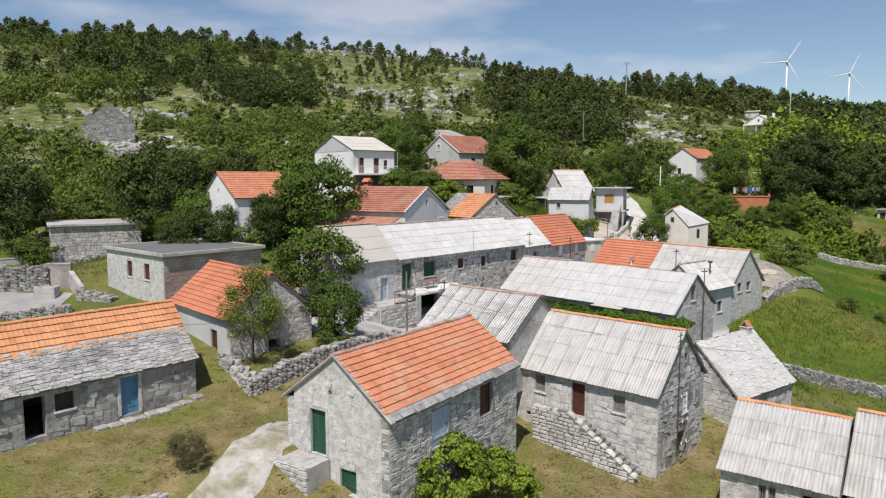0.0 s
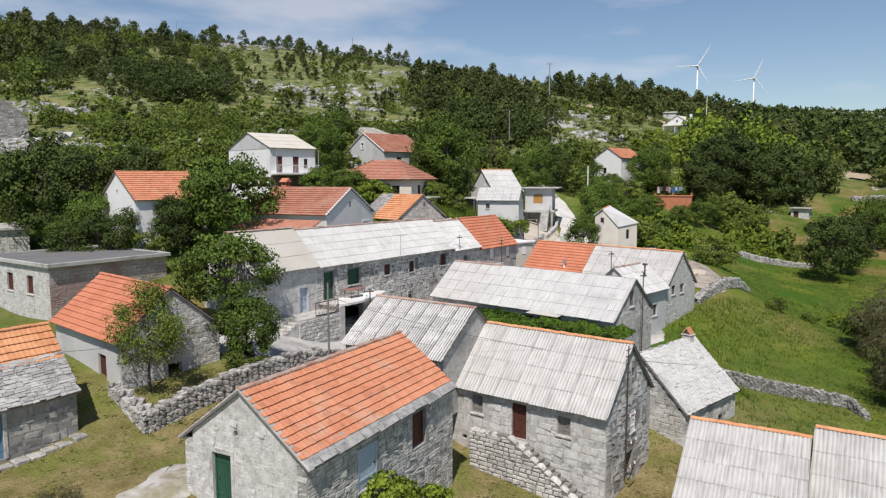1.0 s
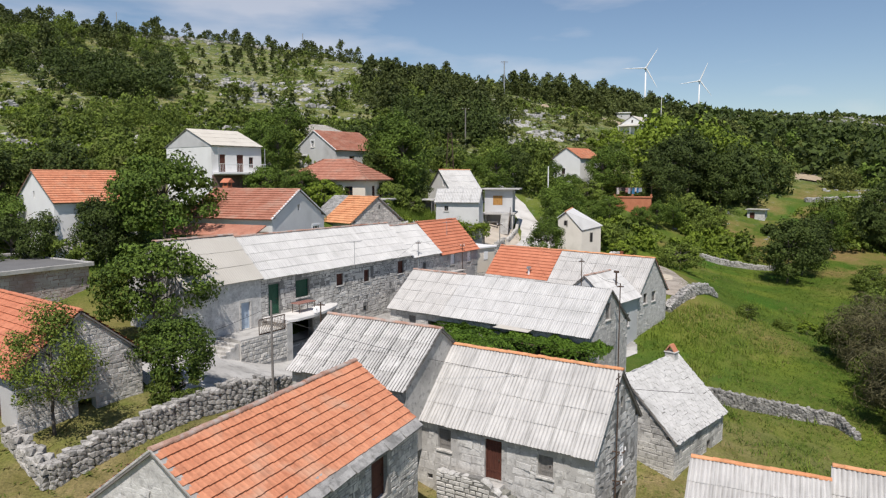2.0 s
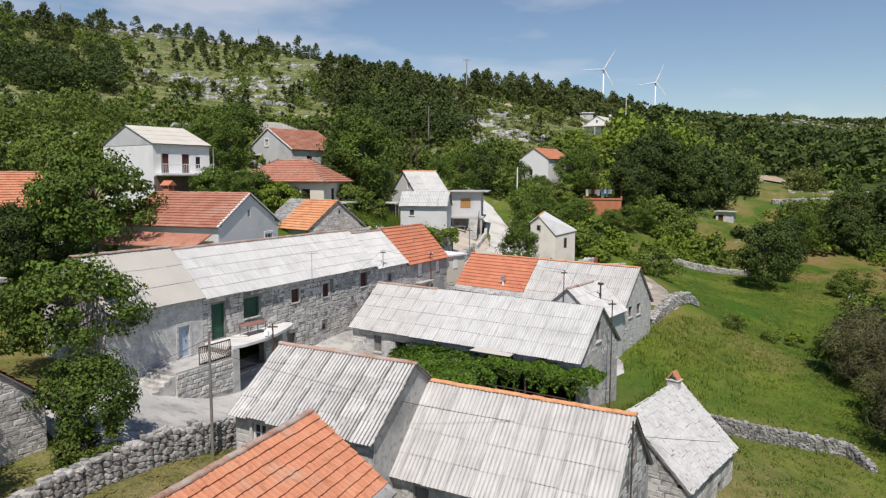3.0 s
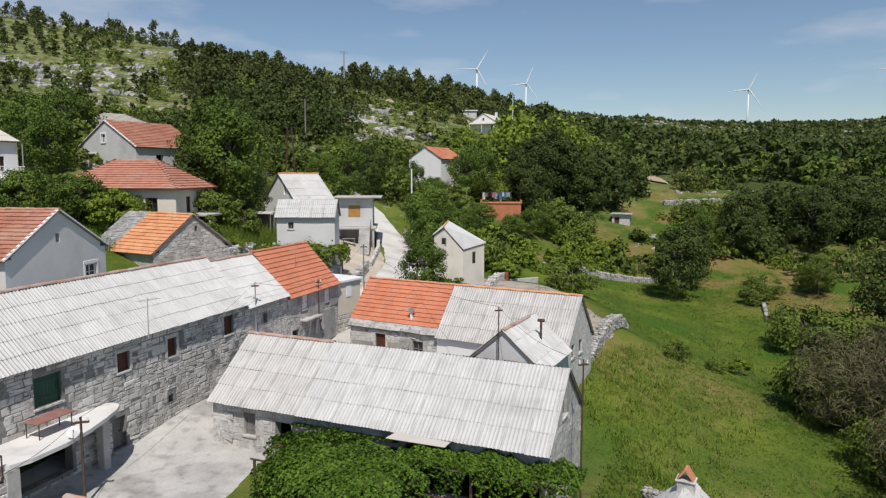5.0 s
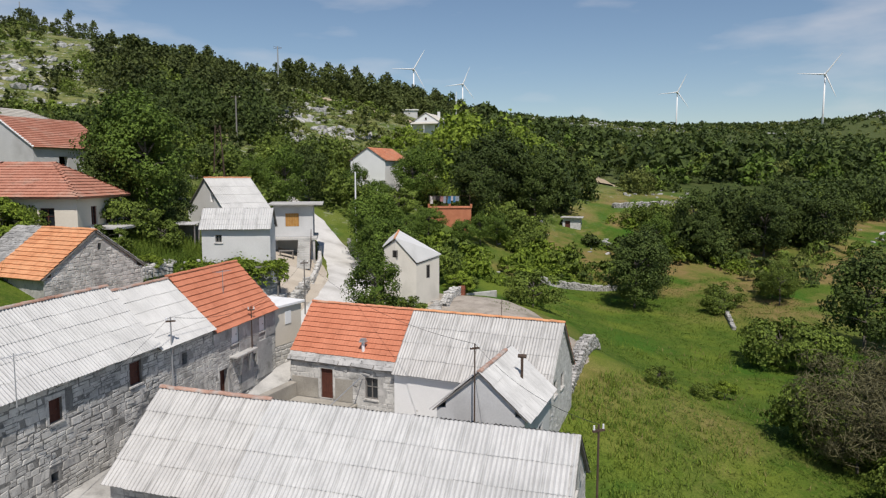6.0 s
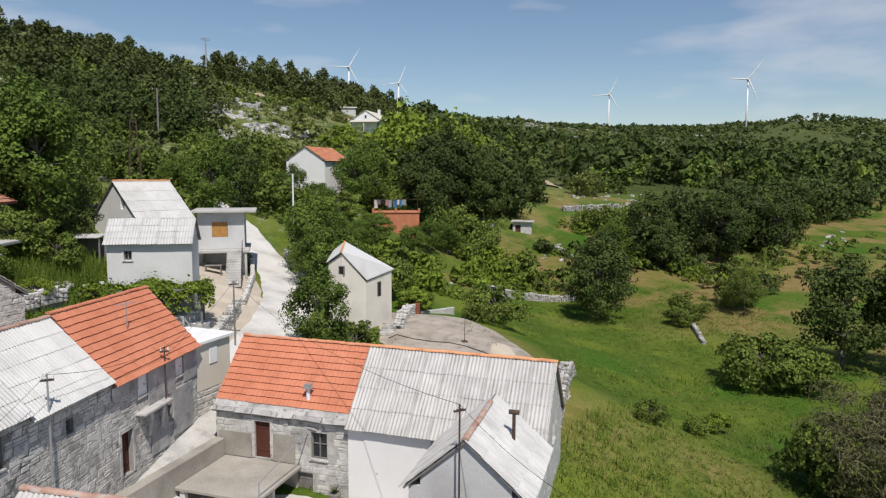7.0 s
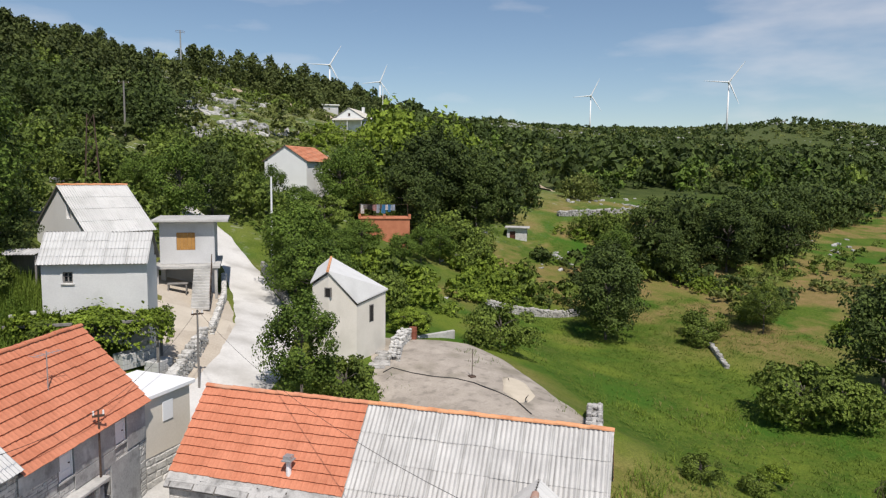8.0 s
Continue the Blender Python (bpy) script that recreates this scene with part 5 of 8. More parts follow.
dry_wall("single course of stones across the meadow", [(66.7, 94.9, 0.35), (62.5, 90, 0.4), (58.6, 85.2, 0.3)], 0.4, size=0.32)
dry_wall("high rubble wall at the back of the old yard", [(-57, 52.6, 2.0), (-47.2, 54.3, 2.1), (-43.2, 55.0, 2.1)], 0.6, size=0.4)
dry_wall("low rubble wall before the old yard", [(-56, 44.0, 0.5), (-42.6, 47.8, 0.5), (-37.4, 49.7, 0.6)], 0.6, size=0.36)
dry_wall("tumbled stones beside the old yard", [(-38.4, 52.8, 0.7), (-36.6, 52.6, 0.6), (-34.9, 52.2, 0.3)], 0.9, size=0.4)
dry_wall("heap of grey rubble behind the row", [(-1.2, 80.0, 0.5), (0.4, 81.8, 0.7), (1.6, 83.2, 0.5)], 1.7, size=0.42, mat=STONE_LIGHT)
dry_wall("heap of grey stones at the foot of the cistern", [(-49.4, 67.0, 0.5), (-46.6, 67.9, 0.5)], 1.2, size=0.5)
for lab, a_, b_, h0_, h1_ in (("weathered concrete wall closing the old yard", (-41.0, 55.1), (-38.5, 52.9), 2.1, 1.0), ("pinkish plastered wall at the back of the old yard", (-43.2, 55.0), (-41.0, 55.3), 2.2, 2.2), ("low concrete wall above the old yard", (-59.0, 61.6), (-52.4, 66.9), 0.9, 0.8)):
    cw = tagged(new("concrete_wall"), lab, "wall")
    zg_ = ground_z(*b_)
    d_ = Vector((b_[0] - a_[0], b_[1] - a_[1], 0))
    n_ = Vector((-d_.y, d_.x, 0)).normalized() * 0.3
    cw.matrix_world = pose(a_[0], a_[1], zg_)
    bm = bmesh.new()
    prism(bm, [Vector((0, 0, -0.8)), d_ + Vector((0, 0, -0.8)), d_ + Vector((0, 0, h1_)), Vector((0, 0, h0_))], n_)
    part("body", bm, PINKISH if "pinkish" in lab else CONCRETE, cw)
    bm = bmesh.new()
    prism(bm, [Vector((0, 0, h0_ + 0.005)) - n_ * 0.15, d_ + Vector((0, 0, h1_ + 0.005)) - n_ * 0.15, d_ + Vector((0, 0, h1_ + 0.12)) - n_ * 0.15, Vector((0, 0, h0_ + 0.12)) - n_ * 0.15], n_ * 1.3)
    part("coping", bm, CONCRETE, cw)
trg = tagged(new("concrete_trough"), "low concrete trough standing in the old yard", "trough")
trg.matrix_world = pose(-41.9, 53.2, ground_z(-41.9, 53.2), 0, 0, 10)
bm = bmesh.new()
for lo, hi in (((-0.9, -0.6, -0.2), (0.9, 0.6, 0.5)), ((-0.9, -0.6, 0.502), (0.9, -0.45, 1.05)), ((-0.9, 0.45, 0.502), (0.9, 0.6, 1.05)), ((-0.9, -0.448, 0.502), (-0.75, 0.448, 1.05)), ((0.75, -0.448, 0.502), (0.9, 0.448, 1.05))):
    soft_box(bm, lo, hi, 0.02)
part("basin", bm, CONCRETE, trg)
dry_wall("dry stone field wall far across the valley", [(84, 141, 0.8), (97, 138.6, 0.9), (112, 136, 0.7)], 0.7, size=0.45)
dry_wall("low mossy stone wall along the gravel path", [(-17.8, 19.0, 0.35), (-15.2, 20.1, 0.5), (-13.5, 20.8, 0.55)], 0.6, size=0.36, single=40)
dry_wall("dry stone wall on the hillside above the village", [(-76, 112, 1.0), (-62, 118, 1.4), (-50, 119, 1.2)], 0.9, size=0.7)
dry_wall("concrete-capped stone wall along the climbing road", [(13.3, 88.0, 0.5), (15.8, 96, 0.5), (16.9, 101, 0.6)], 0.35, size=0.3, mat=STONE_LIGHT)
dry_wall("stone wall beside the climbing road", [(19.6, 90.6, 0.6), (20.9, 98, 0.8), (21.2, 105, 0.8)], 0.4, size=0.35)
dry_wall("stone wall that carries the yard beside the row", [(9.2, 79.6, 0.8), (11.2, 83.4, 0.9), (12.6, 86.6, 0.8)], 0.5, size=0.35, mat=STONE_LIGHT)


# ---- outside stairs, terraces, canopy ----
def clad(parent, o, du, dn, lo, hi, z0, top, size=(0.5, 0.28), mat=None, single=0, seed=1, gap=0.03):
    """A skin of stones on an upright face."""
    r, ms, z = random.Random(seed), [], z0
    up = Vector((0, 0, 1))
    zmax = max(top(lo + (hi - lo) * i / 20) for i in range(21))
    while z < zmax - 0.06:
        hg, u = size[1] * r.uniform(0.75, 1.25), lo
        while u < hi - 0.05:
            w = min(size[0] * r.uniform(0.5, 1.5), hi - u)
            h = min(hg, min(top(u), top(u + w)) - z)
            if h > 0.06:
                ms.append(stone_place(o + du * (u + w / 2) + up * (z + h / 2) - dn * 0.004, du, up, dn, max(w - gap, 0.04), max(h * r.uniform(0.85, 1.02) - gap, 0.04), r.uniform(0.03, 0.07), r))
            u += w
        z += hg
    r.shuffle(ms)
    for k, shape in enumerate(STONES):
        lay("stone", (shape, STONE_F), ms[k::5], mat or STONE_LIGHT, parent, single // 5)


def outside_stair(label, house, side, u0, u1, ztop, down, steps, rise, out=1.3, parapet=0.0, wall=False):
    """A landing in front of a door, with a flight that runs along the wall from one of its ends."""
    top = tagged(new("outside_stair"), label, "stairs")
    top.matrix_world = house.top.matrix_world.copy()
    o, du, dn, _, _, _ = house.side(side)
    zb = house.zb - 0.2
    bm = bmesh.new()
    m = frame_of(o + dn * 0.06, du, Vector((0, 0, 1)), dn)
    box(bm, (u0, zb, 0), (u1, ztop, out), m)
    land = part("landing", bm, MORTAR, top)
    clad(land, o + dn * (out + 0.06), du, dn, u0, u1, zb + 0.4, lambda u: ztop - 0.02, seed=label)
    if wall:
        # a stone parapet on the outer edge, high before the landing and falling with the flight
        e = u1 + 0.30 * steps
        line = lambda u: ztop + parapet if u < u1 - 0.5 else max(ztop + parapet + 0.2 - rise * (u - u1 + 0.5) / 0.30, zb + 0.5)
        bm = bmesh.new()
        us = [u0, u1 - 0.5, u1 + 0.5, u1 + 1.5, u1 + 2.5, e]
        for a, b in zip(us, us[1:]):
            prism(bm, [m @ Vector(p) for p in ((a, zb, out + 0.07), (b, zb, out + 0.07), (b, line(b), out + 0.07), (a, line(a + 1e-4), out + 0.07))], dn * 0.28)
        wl2 = part("parapet", bm, JOINT, top)
        clad(wl2, o + dn * (out + 0.41), du, dn, u0, e, zb + 0.3, line, size=(0.42, 0.24), seed=label + "w", single=60, gap=0.045)
        r = random.Random(label)
        ms, u = [], u0
        while u < e - 0.2:
            w = r.uniform(0.3, 0.55)
            ms.append(m @ Matrix.Translation((u + w / 2, line(u + w / 2) + 0.03, out + 0.21)) @ Matrix.Rotation(0 if u < u1 - 0.5 else -math.atan2(rise, 0.30), 4, "Z") @ Matrix.Diagonal((w * 1.1, r.uniform(0.16, 0.3), 0.46, 1)))
            u += w
        lay("coping_stone", (ROCK_V, ROCK_F), ms, STONE_LIGHT, wl2, len(ms))
    elif parapet:
        bm = bmesh.new()
        soft_box(bm, (u0, ztop, out - 0.3), (u1 - 0.9, ztop + parapet, out + 0.05), 0.03, m)
        part("parapet", bm, STONE_LIGHT, top)
    run = 0.30 * (1 if down > 0 else -1)
    start = u1 if down > 0 else u0
    for i in range(steps):
        a, b = start + run * i, start + run * (i + 1)
        z = ztop - rise * (i + 1)
        bm = bmesh.new()
        soft_box(bm, (min(a, b), z - 0.16, 0), (max(a, b) + 0.03, z, out), 0.015, m)
        box(bm, (min(a, b), zb, 0.02), (max(a, b), z - 0.162, out - 0.03), m)
        part("step", bm, MOSS if wall else STONE_LIGHT, top)
    lo, hi = (start, start + run * steps) if down > 0 else (start + run * steps, start)
    fl = (lambda u: ztop - rise * (abs(u - start) / 0.30) - 0.18)
    clad(land, o + dn * (out + 0.04), du, dn, lo, hi, zb + 0.4, fl, seed=label + "f", mat=STONE)
    return top


outside_stair("stone stair and landing before a green door", h1, "A", 0.35, 2.3, 3.88, 1, 6, 0.18, out=1.35)
outside_stair("mossy stone stair along the wall to a brown door", h2, "r", -2.3, 0.4, 2.85, 1, 12, 0.185, out=1.0, parapet=0.45, wall=True)

# platform, canopy and steps before the row
plat = tagged(new("stone_platform"), "stone platform with steps before the blue door", "terrace")
plat.matrix_world = ra.top.matrix_world.copy()
bm = bmesh.new()
box(bm, (-0.6, -4.7, 4.2), (3.35, -2.66, 6.45))
body = part("body", bm, CONCRETE, plat)
clad(body, Vector((0, -4.7, 0)), Vector((1, 0, 0)), Vector((0, -1, 0)), -0.6, 3.35, 4.6, lambda u: 6.4, seed=5, mat=STONE, size=(0.38, 0.24))
for i in range(5):
    bm = bmesh.new()
    soft_box(bm, (-0.62 - 0.34 * (i + 1), -4.6, 4.2), (-0.61 - 0.34 * i, -2.7, 6.43 - 0.17 * (i + 1)), 0.02)
    part("step", bm, STONE_LIGHT, plat)
rail = tagged(new("iron_railing"), "wrought iron railing with bellied bars on the platform", "railing")
rail.matrix_world = ra.top.matrix_world.copy()
bm = bmesh.new()
for z in (6.5, 7.42):
    tube(bm, (1.0, -4.6, z), (3.2, -4.6, z), 0.04, 0.04, 6)
tube(bm, (3.2, -4.6, 6.45), (3.2, -4.6, 7.42), 0.03, 0.03, 6)
tube(bm, (1.0, -4.6, 6.45), (1.0, -4.6, 7.42), 0.03, 0.03, 6)
part("rail", bm, METAL, rail)
for i in range(16):
    bm = bmesh.new()
    x = 1.1 + i * 0.132
    pp = [(x, -4.6, 7.42), (x, -4.62, 7.05), (x, -4.78, 6.75), (x, -4.62, 6.5)]
    for a, b in zip(pp, pp[1:]):
        tube(bm, a, b, 0.02, 0.02, 4)
    part("bar", bm, METAL, rail)
can = tagged(new("balcony_slab"), "white concrete balcony slab on two posts before a green door", "balcony")
can.matrix_world = rb.top.matrix_world.copy()
bm = bmesh.new()
prism(bm, [(-8.6, -2.66, 6.84), (-1.9, -2.66, 6.84), (-1.75, -3.05, 6.84), (-1.9, -3.4, 6.84), (-2.4, -3.75, 6.84), (-3.4, -4.15, 6.84), (-4.6, -4.55, 6.84), (-6.0, -4.86, 6.84), (-7.6, -4.9, 6.84), (-8.3, -4.7, 6.84), (-8.6, -4.3, 6.84)], (0, 0, 0.16))
part("slab", bm, material("limewashed_concrete", (0.58, 0.57, 0.55), (0.72, 0.71, 0.69), 0.7, 10, 0.9, 0.2, 0.01, stain=(0.40, 0.39, 0.37), stain_scale=0.5), can)
for x, y, w in ((-8.2, -4.75, 0.55), (-2.6, -3.3, 0.4)):
    bm = bmesh.new()
    soft_box(bm, (x - w / 2, y, 3.6), (x + w / 2, y + w, 6.83), 0.03)
    part("post", bm, CONCRETE, can)
bm = bmesh.new()
box(bm, (-8.4, -4.2, 3.6), (-7.95, -2.7, 6.83))
part("side_wall", bm, STONE, can)
tab = tagged(new("garden_table"), "rusty red table on the balcony slab", "table")
tab.matrix_world = rb.top.matrix_world.copy()
bm = bmesh.new()
soft_box(bm, (-6.3, -3.75, 7.62), (-4.6, -2.95, 7.68), 0.02)
part("tabletop", bm, material("rusty_red_paint", (0.20, 0.09, 0.07), (0.33, 0.18, 0.15), 3, 20, 0.8, 0.2, 0.004), tab)
for x in (-6.2, -4.7):
    for y in (-3.68, -3.02):
        bm = bmesh.new()
        tube(bm, (x, y, 7.0), (x, y, 7.62), 0.025, 0.025, 6)
        part("leg", bm, METAL, tab)
dish = tagged(new("satellite_dish"), "white satellite dish on a wall arm", "satellite dish")
dish.matrix_world = pose(-5.85, 51.75, 7.3, 60, 0, 10)
bm = bmesh.new()
bmesh.ops.create_cone(bm, cap_ends=False, segments=20, radius1=0.24, radius2=0.07, depth=0.09)
part("reflector", bm, WHITE, dish, smooth=True)
bm = bmesh.new()
tube(bm, (0, 0.1, 0), (0, 0.02, -0.35), 0.02, 0.02, 6)
tube(bm, (0, -0.4, -0.05), (0, -0.15, 0.35), 0.015, 0.015, 6)
part("arm", bm, STEEL, dish)

# terrace before the half-tiled house
TAN = material("tan_stained_concrete", (0.27, 0.25, 0.215), (0.42, 0.395, 0.35), 0.7, 10, 0.92, 0.3, 0.02, stain=(0.18, 0.165, 0.145), stain_scale=0.5, stain_lo=0.52, stain_hi=0.75)
ter = tagged(new("concrete_terrace"), "stained concrete terrace with a parapet before the house", "terrace")
ter.matrix_world = h5.top.matrix_world.copy()
bm = bmesh.new()
soft_box(bm, (-7.6, -6.6, 3.95), (-3.4, -2.8, 4.12), 0.03)
part("slab", bm, TAN, ter)
bm = bmesh.new()
soft_box(bm, (-8.15, -9.4, 1.6), (-7.62, -2.85, 5.0), 0.04)
part("parapet", bm, TAN, ter)
for x in (-7.4, -5.6, -3.75):
    bm = bmesh.new()
    box(bm, (x, -6.5, 1.6), (x + 0.25, -6.25, 3.94))
    part("post", bm, STONE_LIGHT, ter)
bm = bmesh.new()
box(bm, (-7.6, -4.4, 1.6), (-4.0, -4.2, 3.94))
part("back_wall", bm, STONE, ter)
for lo, hi in (((-8.0, -2.78, 4.13), (-6.15, -2.735, 5.35)), ((-4.93, -2.78, 4.13), (-3.75, -2.735, 5.5))):
    bm = bmesh.new()
    box(bm, lo, hi)
    part("render_patch", bm, TAN, h5.top, "tan cement render low on the wall")
bm = bmesh.new()
tube(bm, (-3.3, -6.55, 4.9), (-3.0, -2.85, 5.9), 0.03, 0.03, 6)
tube(bm, (-3.35, -6.5, 3.0), (-3.35, -6.5, 4.92), 0.03, 0.03, 6)
part("handrail", bm, STEEL, ter)
pot = tagged(new("potted_plant"), "spiky green plant in a dark pot before the white plaster", "plant")
pot.matrix_world = h5.top.matrix_world @ pose(-1.3, -3.5, 0)
zp = ground_z(*(pot.matrix_world.translation.xy)) + 0.1
bm = bmesh.new()
tube(bm, (0, 0, zp), (0, 0, zp + 0.6), 0.22, 0.3, 14)
part("pot", bm, GREYWOOD, pot)
bm = bmesh.new()
for i in range(26):
    a = i * 2.4
    r_ = 0.15 + 0.014 * i
    prism(bm, [(0.03 * math.cos(a + 1.57), 0.03 * math.sin(a + 1.57), zp + 0.6), (-0.03 * math.cos(a + 1.57), -0.03 * math.sin(a + 1.57), zp + 0.6), (r_ * math.cos(a), r_ * math.sin(a), zp + 1.25 - r_)], (0, 0, 0.006))
part("leaves", bm, LEAF_DARK, pot)

# annex at the row's end
ann = tagged(new("annex"), "cream walled annex with a flat white roof", "annex")
ann.matrix_world = re.top.matrix_world @ pose(3.6, -2.6, 0, 0, 0, -14) @ pose(-3.6, 2.6, 0)
bm = bmesh.new()
box(bm, (3.56, -2.6, 3.0), (6.7, 0.4, 6.6))
base = part("base", bm, STONE, ann)
clad(base, Vector((0, -2.6, 0)), Vector((1, 0, 0)), Vector((0, -1, 0)), 3.56, 6.7, 3.6, lambda u: 6.6, mat=STONE, seed=9)
CREAM = material("cream_plaster", (0.62, 0.56, 0.47), (0.72, 0.66, 0.57), 0.6, 12, 0.9, 0.1, 0.01)
bm = bmesh.new()
box(bm, (3.58, -2.62, 6.61), (6.2, 0.38, 9.1))
part("wall", bm, CREAM, ann)
bm = bmesh.new()
soft_box(bm, (3.57, -2.8, 9.1), (6.4, 0.5, 9.28), 0.02)
part("roof", bm, WHITE, ann)
bm = bmesh.new()
soft_box(bm, (4.55, -2.66, 7.9), (5.15, -2.625, 8.75), 0.01)
part("blind_window", bm, PLASTER, ann, "white plastered blind window")

# ---- other houses of the village ----
def hip_house(label, c, yaw, length, half, zr, ze, zb, wall_mat, roof_mat, holes=()):
    h = House("house", label, c, yaw, length, half, ze + 0.02, ze, zb, wall_mat)
    for q in holes:
        h.hole(*q[:7])
    h.walls()
    bm = bmesh.new()
    L, w, cut = length / 2 + 0.25, half + 0.25, half
    eave = [bm.verts.new(p) for p in ((-L, -w, ze), (L, -w, ze), (L, w, ze), (-L, w, ze))]
    low = [bm.verts.new(p) for p in ((-L, -w, ze - 0.12), (L, -w, ze - 0.12), (L, w, ze - 0.12), (-L, w, ze - 0.12))]
    a, b = bm.verts.new((-L + cut, 0, zr)), bm.verts.new((L - cut, 0, zr))
    for f in ((eave[0], eave[1], b, a), (eave[1], eave[2], b), (eave[2], eave[3], a, b), (eave[3], eave[0], a), tuple(low[::-1])):
        bm.faces.new(f)
    for i in range(4):
        bm.faces.new((low[i], low[(i + 1) % 4], eave[(i + 1) % 4], eave[i]))
    roof = part("roof", bm, roof_mat, h.top)
    ms = []
    r = random.Random(label)
    for e0, e1, t0, t1 in ((0, 1, a, b), (1, 2, b, b), (2, 3, b, a), (3, 0, a, a)):
        p0, p1 = eave_pts(L, w, ze)[e0], eave_pts(L, w, ze)[e1]
        ex = (p1 - p0).normalized()
        tp = Vector(((-L + cut) if t0 is a else (L - cut), 0, zr)) if t0 is t1 else None
        mid = (p0 + p1) / 2
        apex = Vector((0 if tp is None else tp.x, 0, zr))
        foot = Vector((apex.x, mid.y, ze)) if abs(ex.x) > 0.5 else Vector((mid.x, 0, ze))
        d = (foot - apex)
        ln = d.length
        d.normalize()
        n_ = ex.cross(d)
        n_ = n_ if n_.z > 0 else -n_
        wid = (p1 - p0).length
        rows = max(1, round(ln / 0.38))
        for j in range(rows):
            s = (j + 1) / rows
            x0, x1 = (cut * (1 - s) if abs(ex.x) > 0.5 else w * (1 - s)), 0
            x1 = wid - x0
            k = max(1, round((x1 - x0) / 0.235))
            for i in range(k):
                xx = x0 + (x1 - x0) * i / k
                up = p0 + ex * xx - d * (ln * (1 - (j) / rows)) * 1.0
                ms.append(frame_of(up + n_ * 0.02, ex, d, n_) @ Matrix.Translation((0, r.uniform(-0.01, 0.01), r.uniform(0, 0.006))))
    lay("roof_tile", tile_shape(), ms, roof_mat, roof, 0)
    return h


def eave_pts(L, w, ze):
    return [Vector(p) for p in ((-L, -w, ze), (L, -w, ze), (L, w, ze), (-L, w, ze))]


hip_house("cream house with a hipped red tiled roof", (-7.3, 89.0), -22, 10.6, 3.8, 18.55, 16.06, 11, CREAM, TILE_DULL,
          (("r", 3.1, 14.0, 1.0, 1.3, "window", BROWN), ("r", 1.8, 13.1, 0.95, 2.05, "door", WHITE), ("r", -1.6, 14.0, 1.0, 1.3, "window", BROWN), ("B", -1.2, 14.0, 0.9, 1.35, "window", BROWN), ("B", 1.0, 14.0, 0.9, 1.35, "window", BROWN)))
whf = House("house", "tall white house with an orange roof behind trees", (33.9, 133.5), 39.4, 7.0, 3.36, 21.84, 19.83, 11, PLASTER)
# its gable looks to the road
whf.hole("A", 0.6, 17, 0.8, 1.1, "window", BROWN)
whf.walls()
whf.deck()
whf.tiles("r")
whf.tiles("l")
hw_ = House("house", "low white house with a pale sheet roof high on the slope", (68.6, 197.5), 48, 10, 3.6, 33.4, 31.2, 26, PLASTER)
hw_.hole("A", 0.0, 31.6, 0.5, 0.6, "window", BROWN)
for u in (-2.6, 0.2, 2.8):
    hw_.hole("r", u, 29.2, 1.1, 1.5, "window", BROWN)
hw_.walls(mats={"r": GREY_PLASTER})
hw_.deck()
hw_.sheets("r", mat=SHEET_CREAM, rows=3)
hw_.sheets("l", mat=SHEET_CREAM, rows=3)
bm = bmesh.new()
prism(bm, [Vector((-4.9, -3.7, 31.1)), Vector((-6.4, -3.7, 30.6)), Vector((-6.4, -3.7, 30.5)), Vector((-4.9, -3.7, 30.98))], Vector((0, 7.4, 0)))
part("porch_roof", bm, SHEET_CREAM, hw_.top, "pale sheet roof over the gable porch")
for v in (-3.4, 0.0, 3.4):
    bm = bmesh.new()
    tube(bm, (-6.2, v, 25.8), (-6.2, v, 30.56), 0.09, 0.09, 8)
    part("porch_post", bm, PLASTER, hw_.top)
bm = bmesh.new()
soft_box(bm, (2.2, -1.2, 32.2), (2.8, -0.6, 34.2), 0.03)
part("chimney", bm, PLASTER, hw_.top)
sh_ = tagged(new("shed"), "low shed with a flat white roof on the hillside", "shed")
sh_.matrix_world = pose(78.7, 241.3, ground_z(78.7, 241.3), 0, 0, -20)
zt_ = 2.1
bm = bmesh.new()
soft_box(bm, (-2.2, -1.2, -1.0), (2.2, 1.2, zt_ - 0.3), 0.03)
part("body", bm, GREY_PLASTER, sh_)
bm = bmesh.new()
soft_box(bm, (-2.6, -1.6, zt_ - 0.3), (2.6, 1.6, zt_), 0.03)
part("roof", bm, PLASTER, sh_, "flat white roof slab")
ruin = House("ruin", "roofless gable of a ruined grey stone barn on the hillside", (-80.5, 126), 122, 7, 4.8, 31.5, 26.5, 21, RUBBLE)
ruin.zr, ruin.ze, ruin.zel = 31.0, 27.4, 27.0
ruin.hole("A", 0.1, 29.0, 0.5, 0.6, "dark")
ruin.walls("A", mats={"A": JOINT}, stones="A", size=(0.7, 0.35), stone_mat=RUBBLE, rubble=0.4, gap=0.06)
ruin.zr, ruin.ze, ruin.zel = 27.2, 26.4, 25.6
ruin.walls("rlB", mats={q: JOINT for q in "rlB"}, stones="rl", size=(0.7, 0.35), stone_mat=RUBBLE, rubble=0.4, gap=0.06)

